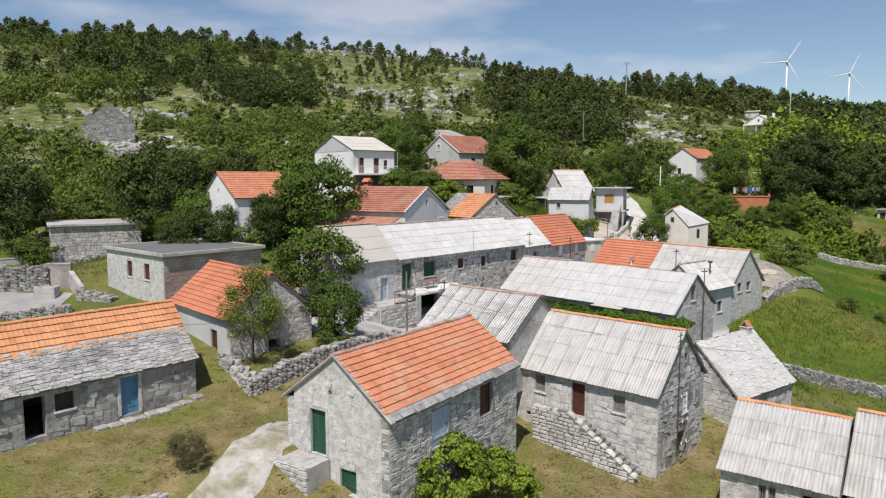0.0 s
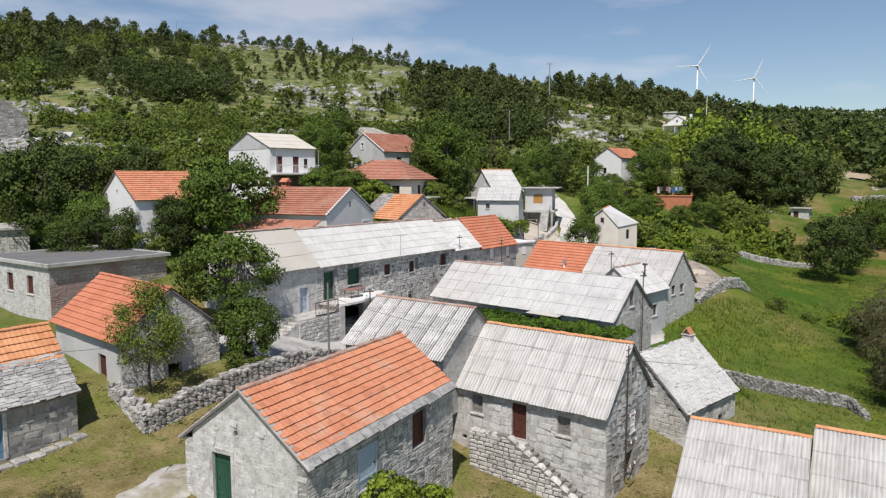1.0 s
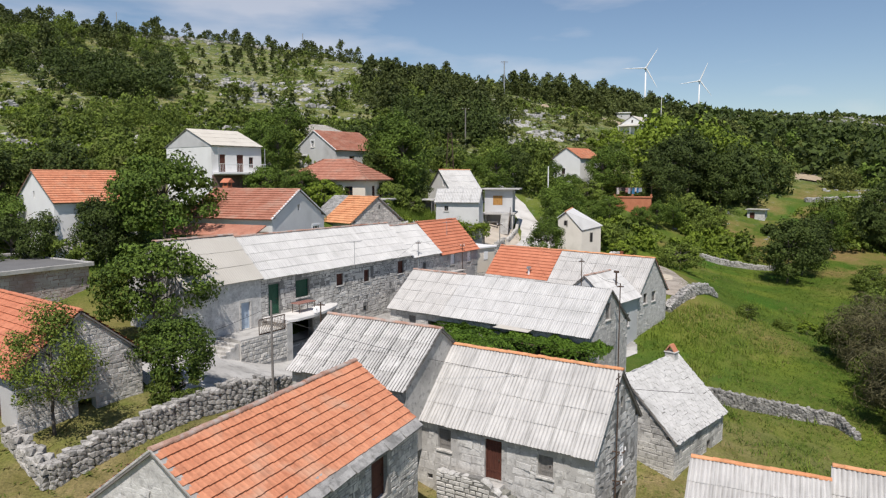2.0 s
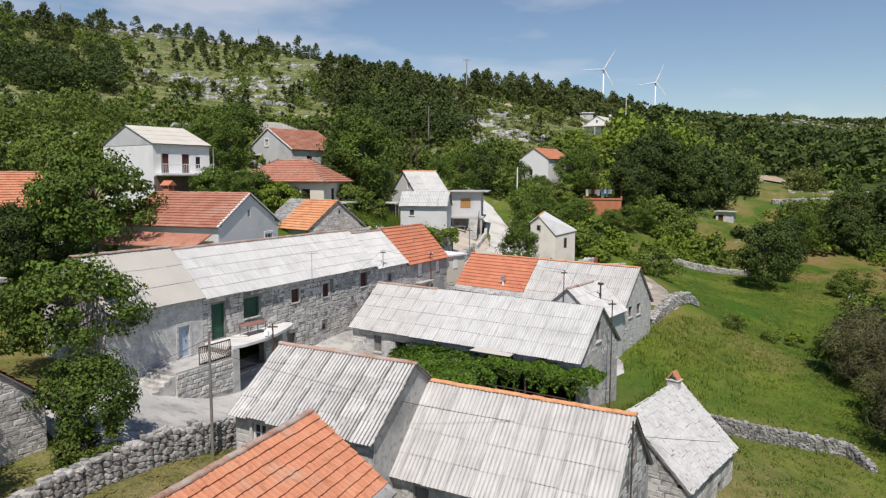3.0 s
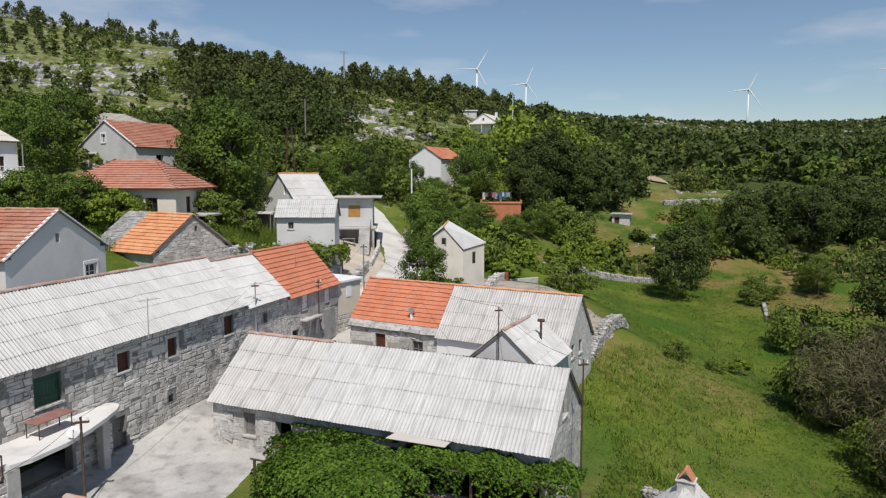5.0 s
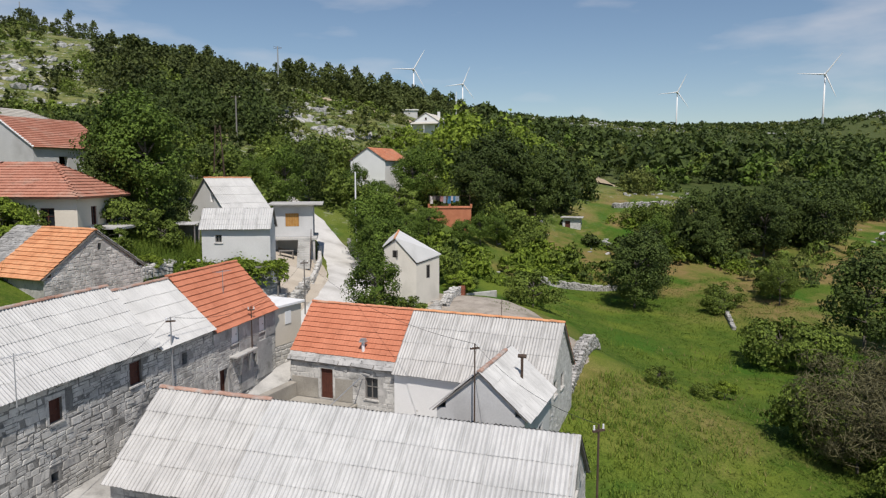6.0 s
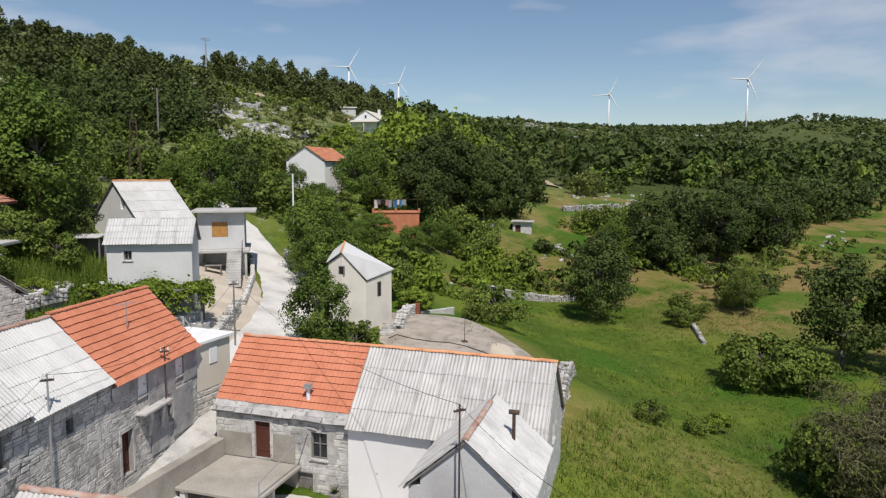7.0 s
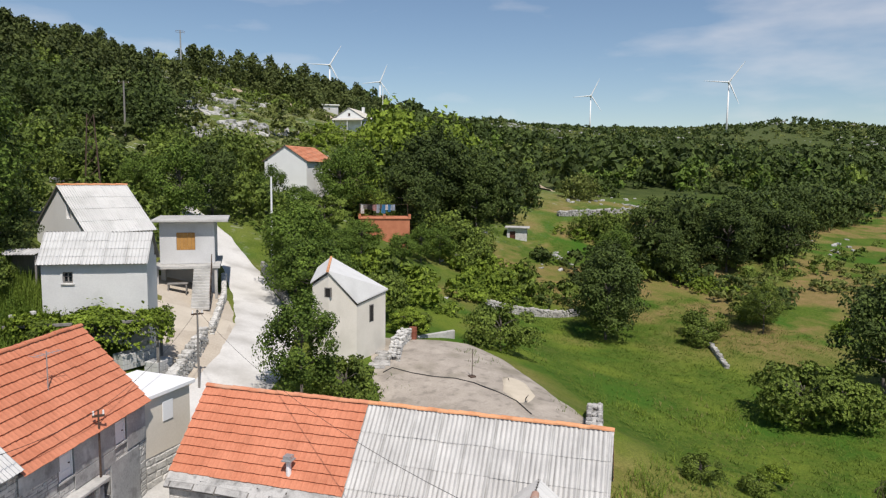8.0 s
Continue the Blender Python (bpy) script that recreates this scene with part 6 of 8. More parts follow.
# flat-roofed stone building and the cistern beyond it
flat = House("house", "flat-roofed grey stone building with brown shutters", (-30.49, 56.59), 55, 9.7, 5.67, 9.89, 9.87, 4.6, MORTAR)
flat.hole("A", -2.4, 7.55, 1.0, 1.4, "shutter", BROWN)
flat.hole("A", 0.85, 7.55, 1.0, 1.4, "shutter", BROWN)
flat.walls("A", mats={"A": LIME}, stones="A", size=(0.36, 0.24), stone_mat=STONE_LIME, rubble=0.5, gap=0.03)
flat.walls("lB")
flat.walls("r", mats={"r": material("red_stained_mortar", (0.26, 0.17, 0.15), (0.38, 0.27, 0.24), 1.2, 20, 0.95, 0.4, 0.02)}, stones="r", size=(0.45, 0.25), stone_mat=material("pinkish_limestone", (0.36, 0.31, 0.295), (0.58, 0.53, 0.51), 0.5, 16, 0.92, 0.4, 0.03, isl=0.6, stain=(0.34, 0.22, 0.20), stain_scale=0.3, stain_lo=0.48, stain_hi=0.62))
bm = bmesh.new()
soft_box(bm, (-4.8, -5.6, 9.8), (4.8, 5.6, 9.97), 0.03)
froof = part("roof", bm, BITUMEN, flat.top)
for lo, hi in (((-4.98, -5.8), (-4.81, 5.8)), ((4.81, -5.8), (4.98, 5.8)), ((-4.8, -5.8), (4.8, -5.61)), ((-4.8, 5.61), (4.8, 5.8))):
    bm = bmesh.new()
    soft_box(bm, (lo[0], lo[1], 9.76), (hi[0], hi[1], 10.06), 0.02)
    part("roof_edge", bm, CONCRETE, froof)
pad = House("cistern", "stone cistern with a flat white concrete top", (-50.2, 73.2), 37, 9.5, 4.7, 11.12, 11.1, 5.0, MORTAR)
pad.walls(mats={"r": JOINT, "A": JOINT}, stones="rA", size=(0.45, 0.3), stone_mat=STONE, rubble=0.4, gap=0.045)
bm = bmesh.new()
soft_box(bm, (-4.9, -4.8, 10.9), (4.9, 4.8, 11.2), 0.04)
part("roof", bm, CONCRETE, pad.top)

# balcony of the white house
bal = tagged(new("balcony"), "white concrete balcony with a metal railing and posts", "balcony")
bal.matrix_world = w1.top.matrix_world @ pose(0, -0.23, 0.1)
bm = bmesh.new()
box(bm, (-3.2, -6.1, 16.6), (3.2, -4.78, 16.8))
part("slab", bm, PLASTER, bal)
for x in (-3.1, 3.0):
    bm = bmesh.new()
    tube(bm, (x, -5.95, 16.8), (x, -5.95, 19.6), 0.05, 0.05, 8)
    part("post", bm, STEEL, bal)
bm = bmesh.new()
tube(bm, (-3.1, -6.0, 17.75), (3.1, -6.0, 17.75), 0.035, 0.035, 6)
for i in range(30):
    x = -3.0 + i * 0.205
    tube(bm, (x, -6.0, 16.8), (x, -6.0, 17.75), 0.02, 0.02, 4)
part("railing", bm, WHITE, bal)
bm = bmesh.new()
box(bm, (-3.33, -5.05, 13.0), (3.33, -4.982, 16.58))
part("lower_wall", bm, material("bare_brown_brick", (0.15, 0.09, 0.075), (0.27, 0.18, 0.15), 1.5, 16, 0.92, 0.4, 0.02, pit=0.4), w1.top, "bare brown brick wall of the lower storey")
bm = bmesh.new()
prism(bm, [Vector((-3.335, -4.8, 19.85)), Vector((-3.335, 4.8, 19.85)), Vector((-3.335, 0, 21.82))], Vector((-0.03, 0, 0)))
part("gable_panel", bm, GREY_PLASTER, w1.top, "grey panel in the gable")
# tiled lean-to of the grey house
lean = tagged(new("lean_to"), "open lean-to with a red tiled roof against the house", "lean-to")
lean.matrix_world = g1.top.matrix_world.copy()
bm = bmesh.new()
prism(bm, [(-4.5, -4.25, 12.35), (4.2, -4.25, 12.35), (4.2, -6.2, 11.6), (-4.5, -6.2, 11.6)], (0, 0, 0.1))
part("roof", bm, TILE_DULL, lean)
for x in (-4.2, 0, 4.2):
    bm = bmesh.new()
    box(bm, (x - 0.1, -6.3, 8.5), (x + 0.1, -6.1, 11.55))
    part("post", bm, GREYWOOD, lean)

# terrace house with stair beside the grey outbuilding
gt = tagged(new("terrace_house"), "grey house with a flat concrete roof and orange shutter", "house")
gt.matrix_world = pose(13.6, 97.6, 0, 0, 0, -14)
zt = 14.7
bm = bmesh.new()
box(bm, (-1.9, 0, 8.5), (1.9, 5.0, 8.9))
for lo, hi in (((-1.9, 0.0, 11.6), (-0.75, 0.3, zt)), ((0.55, 0.0, 11.6), (1.9, 0.3, zt)), ((-0.75, 0.0, 11.6), (0.55, 0.3, 12.6)), ((-0.75, 0.0, 13.9), (0.55, 0.3, zt)),
               ((1.6, 0.31, 8.9), (1.9, 5.0, zt)), ((-1.9, 0.31, 8.9), (-1.6, 5.0, zt)), ((-1.59, 4.7, 8.9), (1.59, 5.0, zt)), ((-1.9, 1.4, 8.9), (1.59, 1.6, 11.35))):
    box(bm, lo, hi)
part("wall", bm, GREY_PLASTER, gt)
bm = bmesh.new()
soft_box(bm, (-2.4, -0.7, zt), (2.9, 5.2, zt + 0.16), 0.02)
part("roof", bm, CONCRETE, gt)
bm = bmesh.new()
soft_box(bm, (-2.3, -1.3, 11.36), (2.3, 5.0, 11.58), 0.02)
part("balcony_slab", bm, CONCRETE, gt)
bm = bmesh.new()
for i in range(5):
    box(bm, (-0.74 + i * 0.255, 0.05, 12.62), (-0.495 + i * 0.255, 0.10, 13.88))
part("shutter", bm, WOOD, gt, "orange-brown wooden shutter")
for x in (-2.1, 1.9):
    bm = bmesh.new()
    box(bm, (x, -1.2, 8.5), (x + 0.2, -1.0, 11.35))
    part("post", bm, CONCRETE, gt)
for i in range(13):
    bm = bmesh.new()
    y = -1.32 - i * 0.28
    soft_box(bm, (0.5, y - 0.28, 11.55 - (i + 1) * 0.18 - 0.18), (1.7, y, 11.55 - (i + 1) * 0.18), 0.01)
    part("step", bm, CONCRETE, gt)
bm = bmesh.new()
tube(bm, (1.75, -1.3, 12.4), (1.75, -5.0, 10.1), 0.03, 0.03, 6)
for i in range(6):
    y = -1.3 - i * 0.74
    tube(bm, (1.75, y, 11.4 - i * 0.46), (1.75, y, 12.4 - i * 0.46), 0.02, 0.02, 5)
part("handrail", bm, METAL, gt)
bench = tagged(new("garden_bench"), "small wooden table under the balcony", "table")
bench.matrix_world = pose(12.6, 96.0, ground_z(12.6, 96.0), 0, 0, -14)
bm = bmesh.new()
soft_box(bm, (-0.7, -0.35, 0.66), (0.7, 0.35, 0.72), 0.015)
part("tabletop", bm, GREYWOOD, bench)
for x in (-0.6, 0.6):
    for y in (-0.28, 0.28):
        bm = bmesh.new()
        box(bm, (x - 0.04, y - 0.04, 0), (x + 0.04, y + 0.04, 0.66))
        part("leg", bm, GREYWOOD, bench)
# stacked building blocks beside the annex
for i, (x, y) in enumerate(((8.1, 82.5), (9.0, 83.3), (9.5, 82.3))):
    stack = tagged(new("block_stack"), "pallet of pale concrete blocks", "building blocks", "stacked building blocks")
    stack.matrix_world = pose(x, y, ground_z(x, y), 0, 0, 30 + 8 * i)
    for k in range(3 + i % 2):
        for j in range(3):
            bm = bmesh.new()
            soft_box(bm, (-0.6 + j * 0.41, -0.4, k * 0.26), (-0.6 + j * 0.41 + 0.39, 0.4, k * 0.26 + 0.245), 0.01)
            part("block", bm, SHEET_WHITE, stack)
# bare brick building with washing, hut in the valley
bb = House("brick_building", "unfinished bare red brick building with a flat roof", (41.5, 123.5), -22, 6.4, 2.6, 13.05, 13.0, 8, BRICK)
bb.hole("r", 1.6, 9.2, 1.0, 1.2, "dark")
bb.walls()
bm = bmesh.new()
for x in (-3.2, -0.2, 2.9):
    box(bm, (x, -2.5, 13.0), (x + 0.3, -2.2, 13.5))
box(bm, (-3.2, -2.5, 12.9), (3.2, 2.5, 13.0))
part("roof", bm, BRICK, bb.top)
wl_ = tagged(new("washing_line"), "washing hung out on a line on the flat roof", "washing line")
wl_.matrix_world = bb.top.matrix_world.copy()
bm = bmesh.new()
for x in (-3.0, 3.0):
    tube(bm, (x, 0, 13.0), (x, 0, 14.7), 0.03, 0.03, 6)
tube(bm, (-3.0, 0, 14.6), (3.0, 0, 14.6), 0.012, 0.012, 4)
part("line", bm, METAL, wl_)
cloth_blue = material("blue_cloth", (0.04, 0.20, 0.42), (0.10, 0.34, 0.58), 4, 25, 0.9, 0.2, 0.01)
cloth_pink = material("faded_pink_cloth", (0.42, 0.22, 0.22), (0.58, 0.36, 0.34), 4, 25, 0.9, 0.2, 0.01)
lr = random.Random(8)
x = -2.9
for cm in (WHITE, GREYWOOD, CABLE, cloth_pink, PALE_BLUE, GREYWOOD, cloth_blue, WHITE, cloth_blue, PALE_BLUE):
    bm = bmesh.new()
    w, h = lr.uniform(0.35, 0.75), lr.uniform(0.5, 1.15)
    cols_ = [[bm.verts.new((x + w * a / 4, 0.05 * math.sin(a * 1.7 + x) * (1 - b / 2), 14.58 - 0.03 * math.sin(math.pi * a / 4) - h * b / 2)) for b in range(3)] for a in range(5)]
    for a in range(4):
        for b in range(2):
            bm.faces.new((cols_[a][b], cols_[a + 1][b], cols_[a + 1][b + 1], cols_[a][b + 1]))
    bmesh.ops.solidify(bm, geom=bm.faces[:], thickness=0.02)
    part("laundry", bm, cm, wl_)
    x += w * 0.85 + lr.uniform(-0.06, 0.05)
hut = House("hut", "small flat-roofed stone hut at the meadow's edge", (70.2, 134.4), -38, 3.4, 1.5, 10.22, 10.2, 6.5, LIME)
hut.hole("r", -0.7, 8.0, 0.9, 1.6, "door", BROWN)
hut.walls()
bm = bmesh.new()
soft_box(bm, (-1.95, -1.75, 10.1), (1.95, 1.75, 10.26), 0.02)
part("roof", bm, CONCRETE, hut.top)

# ---- pergola and patio before the long house ----
LEAFQ_V, LEAFQ_F = [(0, -0.5, 0), (0.36, 0.02, 0.09), (0, 0.5, 0), (-0.36, -0.02, 0.09)], [(0, 1, 2, 3)]


def unit(v):
    return v / (np.linalg.norm(v, axis=1)[:, None] + 1e-6)


def leaf_mats(pts, size, rng, flat=0.0, heart=None, wild=0.6, clump=None):
    """Places for leaves at points: turned outwards from their clump and from the crown's heart, the more level the higher flat is."""
    pts = np.asarray(pts)
    n = len(pts)
    a = rng.normal(size=(n, 3))
    if heart is not None:
        a = a * wild + unit(pts - np.asarray(heart)) * (0.5 if clump is not None else 1.1)
    if clump is not None:
        a = a + unit(pts - np.asarray(clump)) * 0.9
    a[:, 2] = (np.abs(a[:, 2]) if heart is None else a[:, 2]) + flat
    a = unit(a)
    b = unit(np.cross(a, rng.normal(size=(n, 3))))
    c = np.cross(a, b)
    s = size * rng.uniform(0.65, 1.35, n)[:, None]
    m = np.zeros((n, 4, 4))
    m[:, :3, 0], m[:, :3, 1], m[:, :3, 2], m[:, :3, 3], m[:, 3, 3] = b * s, c * s, a * s, pts, 1
    return m


rng = np.random.default_rng(5)
perg = tagged(new("vine_pergola"), "pergola overgrown by a bright green vine", "pergola")
perg.matrix_world = h4.top.matrix_world.copy()
for x, y in ((-3.0, -6.6), (0.2, -7.0), (2.7, -6.6), (2.7, -4.4), (5.6, -4.4), (8.8, -4.4)):
    bm = bmesh.new()
    tube(bm, (x, y, 2.6), (x, y, 5.6), 0.06, 0.06, 7)
    part("post", bm, METAL, perg)
bm = bmesh.new()
for y in (-6.6, -5.0, -3.3):
    tube(bm, (-3.2, y, 5.65), (2.9, y, 5.65), 0.04, 0.04, 6)
for y in (-4.4, -3.2):
    tube(bm, (2.9, y, 5.65), (9.4, y, 5.65), 0.04, 0.04, 6)
part("beam", bm, METAL, perg)
pts = []
for _ in range(32000):
    if rng.random() < 0.68:
        # the broad lobe, a ragged mound that falls towards its rim
        a_, q_ = rng.uniform(0, math.tau), rng.random() ** 0.5
        rim = 1 + 0.10 * math.sin(3 * a_ + 1) + 0.07 * math.sin(7 * a_) + 0.05 * math.sin(13 * a_ + 2)
        u, v = -0.1 + 3.75 * rim * q_ * math.cos(a_), -5.2 + 2.9 * rim * q_ * math.sin(a_)
        u += (v + 5.2) * -0.25
        lump = 0.20 * math.sin(u * 2.1 + v) * math.cos(v * 1.9 - u * 0.6) + 0.10 * math.sin(u * 5.3) * math.sin(v * 4.7)
        z = 6.25 + lump - 0.95 * q_ ** 2.6 - (1.5 * rng.random() ** 1.6 if q_ > 0.88 else 0.22 * rng.random())
        if v > -3.3:
            z = max(z, 5.9)
    else:
        u, v = rng.uniform(2.2, 9.8), rng.uniform(-4.7, -2.85)
        z = 6.05 + 0.14 * math.sin(u * 2.3) + 0.08 * math.sin(u * 6.1 + v * 3) - 0.25 * max(0.0, -3.6 - v) ** 1.5 - (rng.random() ** 1.5 * (0.8 + 0.4 * math.sin(u * 3.1) + 0.35 * math.sin(u * 7.7)) if v < -4.3 else 0.2 * rng.random())
    pts.append((u, v, z))
ob = joined("foliage", LEAFQ_V, LEAFQ_F, leaf_mats(pts, 0.15, rng, 0.35, (1.5, -4.4, 3.4), 0.55), LEAF_VINE, perg)
arbour = tagged(new("vine_arbour"), "wooden arbour under a bright green vine before the grey outbuilding", "arbour")
arbour.matrix_world = pose(6.4, 83.4, 0, 0, 0, -12)
zg_ = ground_z(6.4, 83.4)
for x in (-3.3, 0.0, 3.3):
    for y in (-1.0, 1.1):
        bm = bmesh.new()
        soft_box(bm, (x - 0.07, y - 0.07, zg_ - 1.2), (x + 0.07, y + 0.07, 10.7), 0.01)
        part("post", bm, GREYWOOD, arbour)
for y in (-1.0, 1.1):
    bm = bmesh.new()
    soft_box(bm, (-3.6, y - 0.06, 10.71), (3.6, y + 0.06, 10.85), 0.01)
    part("beam", bm, GREYWOOD, arbour)
av = []
for _ in range(9000):
    u, v = rng.uniform(-3.9, 3.9), rng.uniform(-1.5, 1.6)
    e = max(abs(u) / 3.9, abs(v) / 1.55)
    av.append((u + 0.2 * math.sin(v * 4), v, 11.1 + 0.22 * math.sin(u * 1.9 + 1) + 0.12 * math.sin(u * 4.4 + v * 3) - 0.4 * e ** 3 - (1.3 * rng.random() ** 1.7 if e > 0.82 else 0.3 * rng.random()) + (0.5 * rng.random() if rng.random() < 0.03 else 0)))
joined("foliage", LEAFQ_V, LEAFQ_F, leaf_mats(av, 0.21, rng, 0.4, (0, 0, 9.4), 0.55), LEAF_BRIGHT, arbour)
bm = bmesh.new()
prism(bm, [(1.6, -3.9, 6.28), (4.2, -3.7, 6.22), (4.4, -2.95, 6.42), (2.0, -3.0, 6.46)], (0, 0, 0.02))
part("canvas", bm, SHEET_CREAM, perg, "pale canvas stretched between vine and eaves")
patio = tagged(new("patio"), "concrete patio with an iron railing under the pergola", "patio")
patio.matrix_world = h4.top.matrix_world.copy()
bm = bmesh.new()
box(bm, (2.2, -6.4, 1.6), (9.2, -3.03, 3.98))
part("slab", bm, CONCRETE, patio)
bm = bmesh.new()
for z in (4.45, 4.95):
    tube(bm, (2.9, -5.35, z), (8.5, -5.35, z), 0.025, 0.025, 5)
for i in range(5):
    tube(bm, (2.9 + i * 1.4, -5.35, 3.98), (2.9 + i * 1.4, -5.35, 4.95), 0.025, 0.025, 5)
part("railing", bm, METAL, patio)

# small tiled chimney on the grey house, lean-to shed beside the grey outbuilding, rubble heap
bm = bmesh.new()
soft_box(bm, (-4.3, 0.65, 14.3), (-3.7, 1.35, 15.55), 0.02)
ch = part("chimney", bm, BRICK, g1.top, "small brick chimney with a tiled cowl")
bm = bmesh.new()
for i, j in ((-4.28, 0.68), (-3.82, 0.68), (-4.28, 1.22), (-3.82, 1.22)):
    box(bm, (i, j, 15.55), (i + 0.1, j + 0.1, 15.85))
prism(bm, [(-4.45, 0.5, 15.85), (-4.45, 1.5, 15.85), (-4.45, 1.0, 16.25)], (0.9, 0, 0))
part("cowl", bm, TILE_RED, ch)
ls = tagged(new("garden_shed"), "low open garden shed with a corrugated roof beside the outbuilding", "shed")
ls.matrix_world = pose(3.5, 90.9, ground_z(3.5, 90.9), 0, 0, -19)
for x in (-0.9, 0.8):
    for y in (-0.7, 0.6):
        bm = bmesh.new()
        box(bm, (x, y, -0.2), (x + 0.1, y + 0.1, 1.45 + 0.12 * (y + 0.7)))
        part("post", bm, GREYWOOD, ls)
bm = bmesh.new()
box(bm, (-0.9, 0.61, -0.1), (0.9, 0.66, 1.4))
part("back_wall", bm, GREYWOOD, ls)
sv, sf = sheet_shape(1.0, 1.8, 6)
lay("roof_sheet", (sv, sf), [Matrix.Translation((x + 0.98, 0.9, 1.68)) @ Matrix.Rotation(math.pi, 4, "Z") @ Matrix.Rotation(-0.1, 4, "X") for x in (-1.1, -0.12)], SHEET, ls, 2)
heap = tagged(new("rubble_heap"), "heap of pale rubble stones in the garden", "rubble")
heap.matrix_world = pose(1.1, 84.2, ground_z(1.1, 84.2))
rr_ = random.Random(12)
lay("stone", (ROCK_V, ROCK_F), [Matrix.Translation((rr_.gauss(0, 0.8), rr_.gauss(0, 0.6), rr_.uniform(0.0, 0.3))) @ Matrix.Rotation(rr_.uniform(0, 6), 4, "Z") @ Matrix.Diagonal((rr_.uniform(0.2, 0.5), rr_.uniform(0.2, 0.4), rr_.uniform(0.15, 0.3), 1)) for _ in range(60)], STONE_LIGHT, heap, 60)
# iron brackets on the gable of the house with the outside stair
for z, u in ((4.6, -0.9), (3.2, -0.7), (2.0, -0.75)):
    bk = tagged(new("wall_bracket"), "rusty iron bracket with insulators on the stone gable", "bracket", "iron brackets on the gable")
    bk.matrix_world = h2.top.matrix_world.copy()
    X = h2.L / 2 - h2.gx
    bm = bmesh.new()
    tube(bm, (X - 0.05, u, z), (X + 0.55, u, z + 0.05), 0.03, 0.03, 6)
    tube(bm, (X - 0.05, u, z - 0.45), (X + 0.4, u, z + 0.03), 0.02, 0.02, 6)
    tube(bm, (X + 0.5, u - 0.35, z + 0.05), (X + 0.5, u + 0.35, z + 0.05), 0.025, 0.025, 6)
    part("arm", bm, METAL, bk)
    for d in (-0.3, 0.3):
        bm = bmesh.new()
        tube(bm, (X + 0.5, u + d, z + 0.06), (X + 0.5, u + d, z + 0.2), 0.04, 0.03, 7)
        part("insulator", bm, WHITE, bk)

gm = tagged(new("gable_mast"), "thin dark iron mast fixed to the stone gable", "mast")
gm.matrix_world = h2.top.matrix_world.copy()
bm = bmesh.new()
tube(bm, (h2.L / 2 + 0.12, -1.0, 1.9), (h2.L / 2 + 0.12, -0.95, 8.1), 0.035, 0.03, 7)
part("shaft", bm, METAL, gm)
for z in (7.6, 7.9):
    bm = bmesh.new()
    tube(bm, (h2.L / 2 + 0.12, -1.25, z), (h2.L / 2 + 0.12, -0.7, z), 0.025, 0.025, 6)
    part("cross_arm", bm, METAL, gm)
# stone bench along the foot of the low house, carport beside the hipped house, house behind the red-roofed one
bn = tagged(new("stone_ledge"), "worn stone ledge along the foot of the low house", "ledge")
bn.matrix_world = l1.top.matrix_world.copy()
for i in range(9):
    bm = bmesh.new()
    u = 1.4 + i * 0.62
    g_ = bn.matrix_world @ Vector((u, -3.0, 0))
    zt_ = ground_z(g_.x, g_.y) + 0.16
    soft_box(bm, (u, -3.12 - 0.09 * (i % 3), zt_ - 0.7), (u + 0.61, -2.62, zt_ - 0.05 * (i % 2)), 0.05, Matrix.Rotation(0.01 * (i % 3 - 1), 4, "Z"))
    part("stone", bm, RUBBLE, bn)
cp = tagged(new("carport"), "open carport with a flat concrete roof beside the hipped house", "carport")
cp.matrix_world = pose(-7.3, 89.0, 0, 0, 0, -22)
bm = bmesh.new()
soft_box(bm, (5.1, -2.3, 13.7), (7.6, 2.0, 13.9), 0.03)
part("roof", bm, CONCRETE, cp)
for x, y in ((7.3, -2.1), (7.3, 1.7), (5.3, -2.1)):
    bm = bmesh.new()
    box(bm, (x, y, 10.5), (x + 0.18, y + 0.18, 13.69))
    part("post", bm, CONCRETE, cp)
hip_house("white house with a pale hipped roof behind the red-roofed house", (-12.6, 117.5), 42, 8.5, 3.2, 24.7, 22.9, 16, PLASTER, SHEET_CREAM)

# ---- trees ----
def crown_points(rng, n, rx, ry, rz, clumps, spread_=0.34, low=-0.75, shape=1.0):
    """Points of a crown: clumps of leaves round the ends of the limbs, thin in between."""
    c = rng.normal(size=(clumps, 3))
    c /= np.linalg.norm(c, axis=1)[:, None]
    c *= (rng.uniform(0.35, 1.0, clumps) ** 0.5)[:, None]
    c = c[c[:, 2] > low]
    # wider below, narrower on top
    c[:, :2] *= (1 - 0.35 * shape * np.clip(c[:, 2], -0.3, 1))[:, None]
    size = rng.uniform(0.6, 1.25, len(c))
    k = rng.integers(0, len(c), n)
    p = rng.normal(size=(n, 3))
    p /= np.linalg.norm(p, axis=1)[:, None]
    p *= (rng.uniform(0.2, 1, n) ** 0.45)[:, None] * spread_ * size[k][:, None]
    p[:, 2] *= 0.75
    return (c[k] + p) * np.array([rx, ry, rz]), c * np.array([rx, ry, rz]), c[k] * np.array([rx, ry, rz])


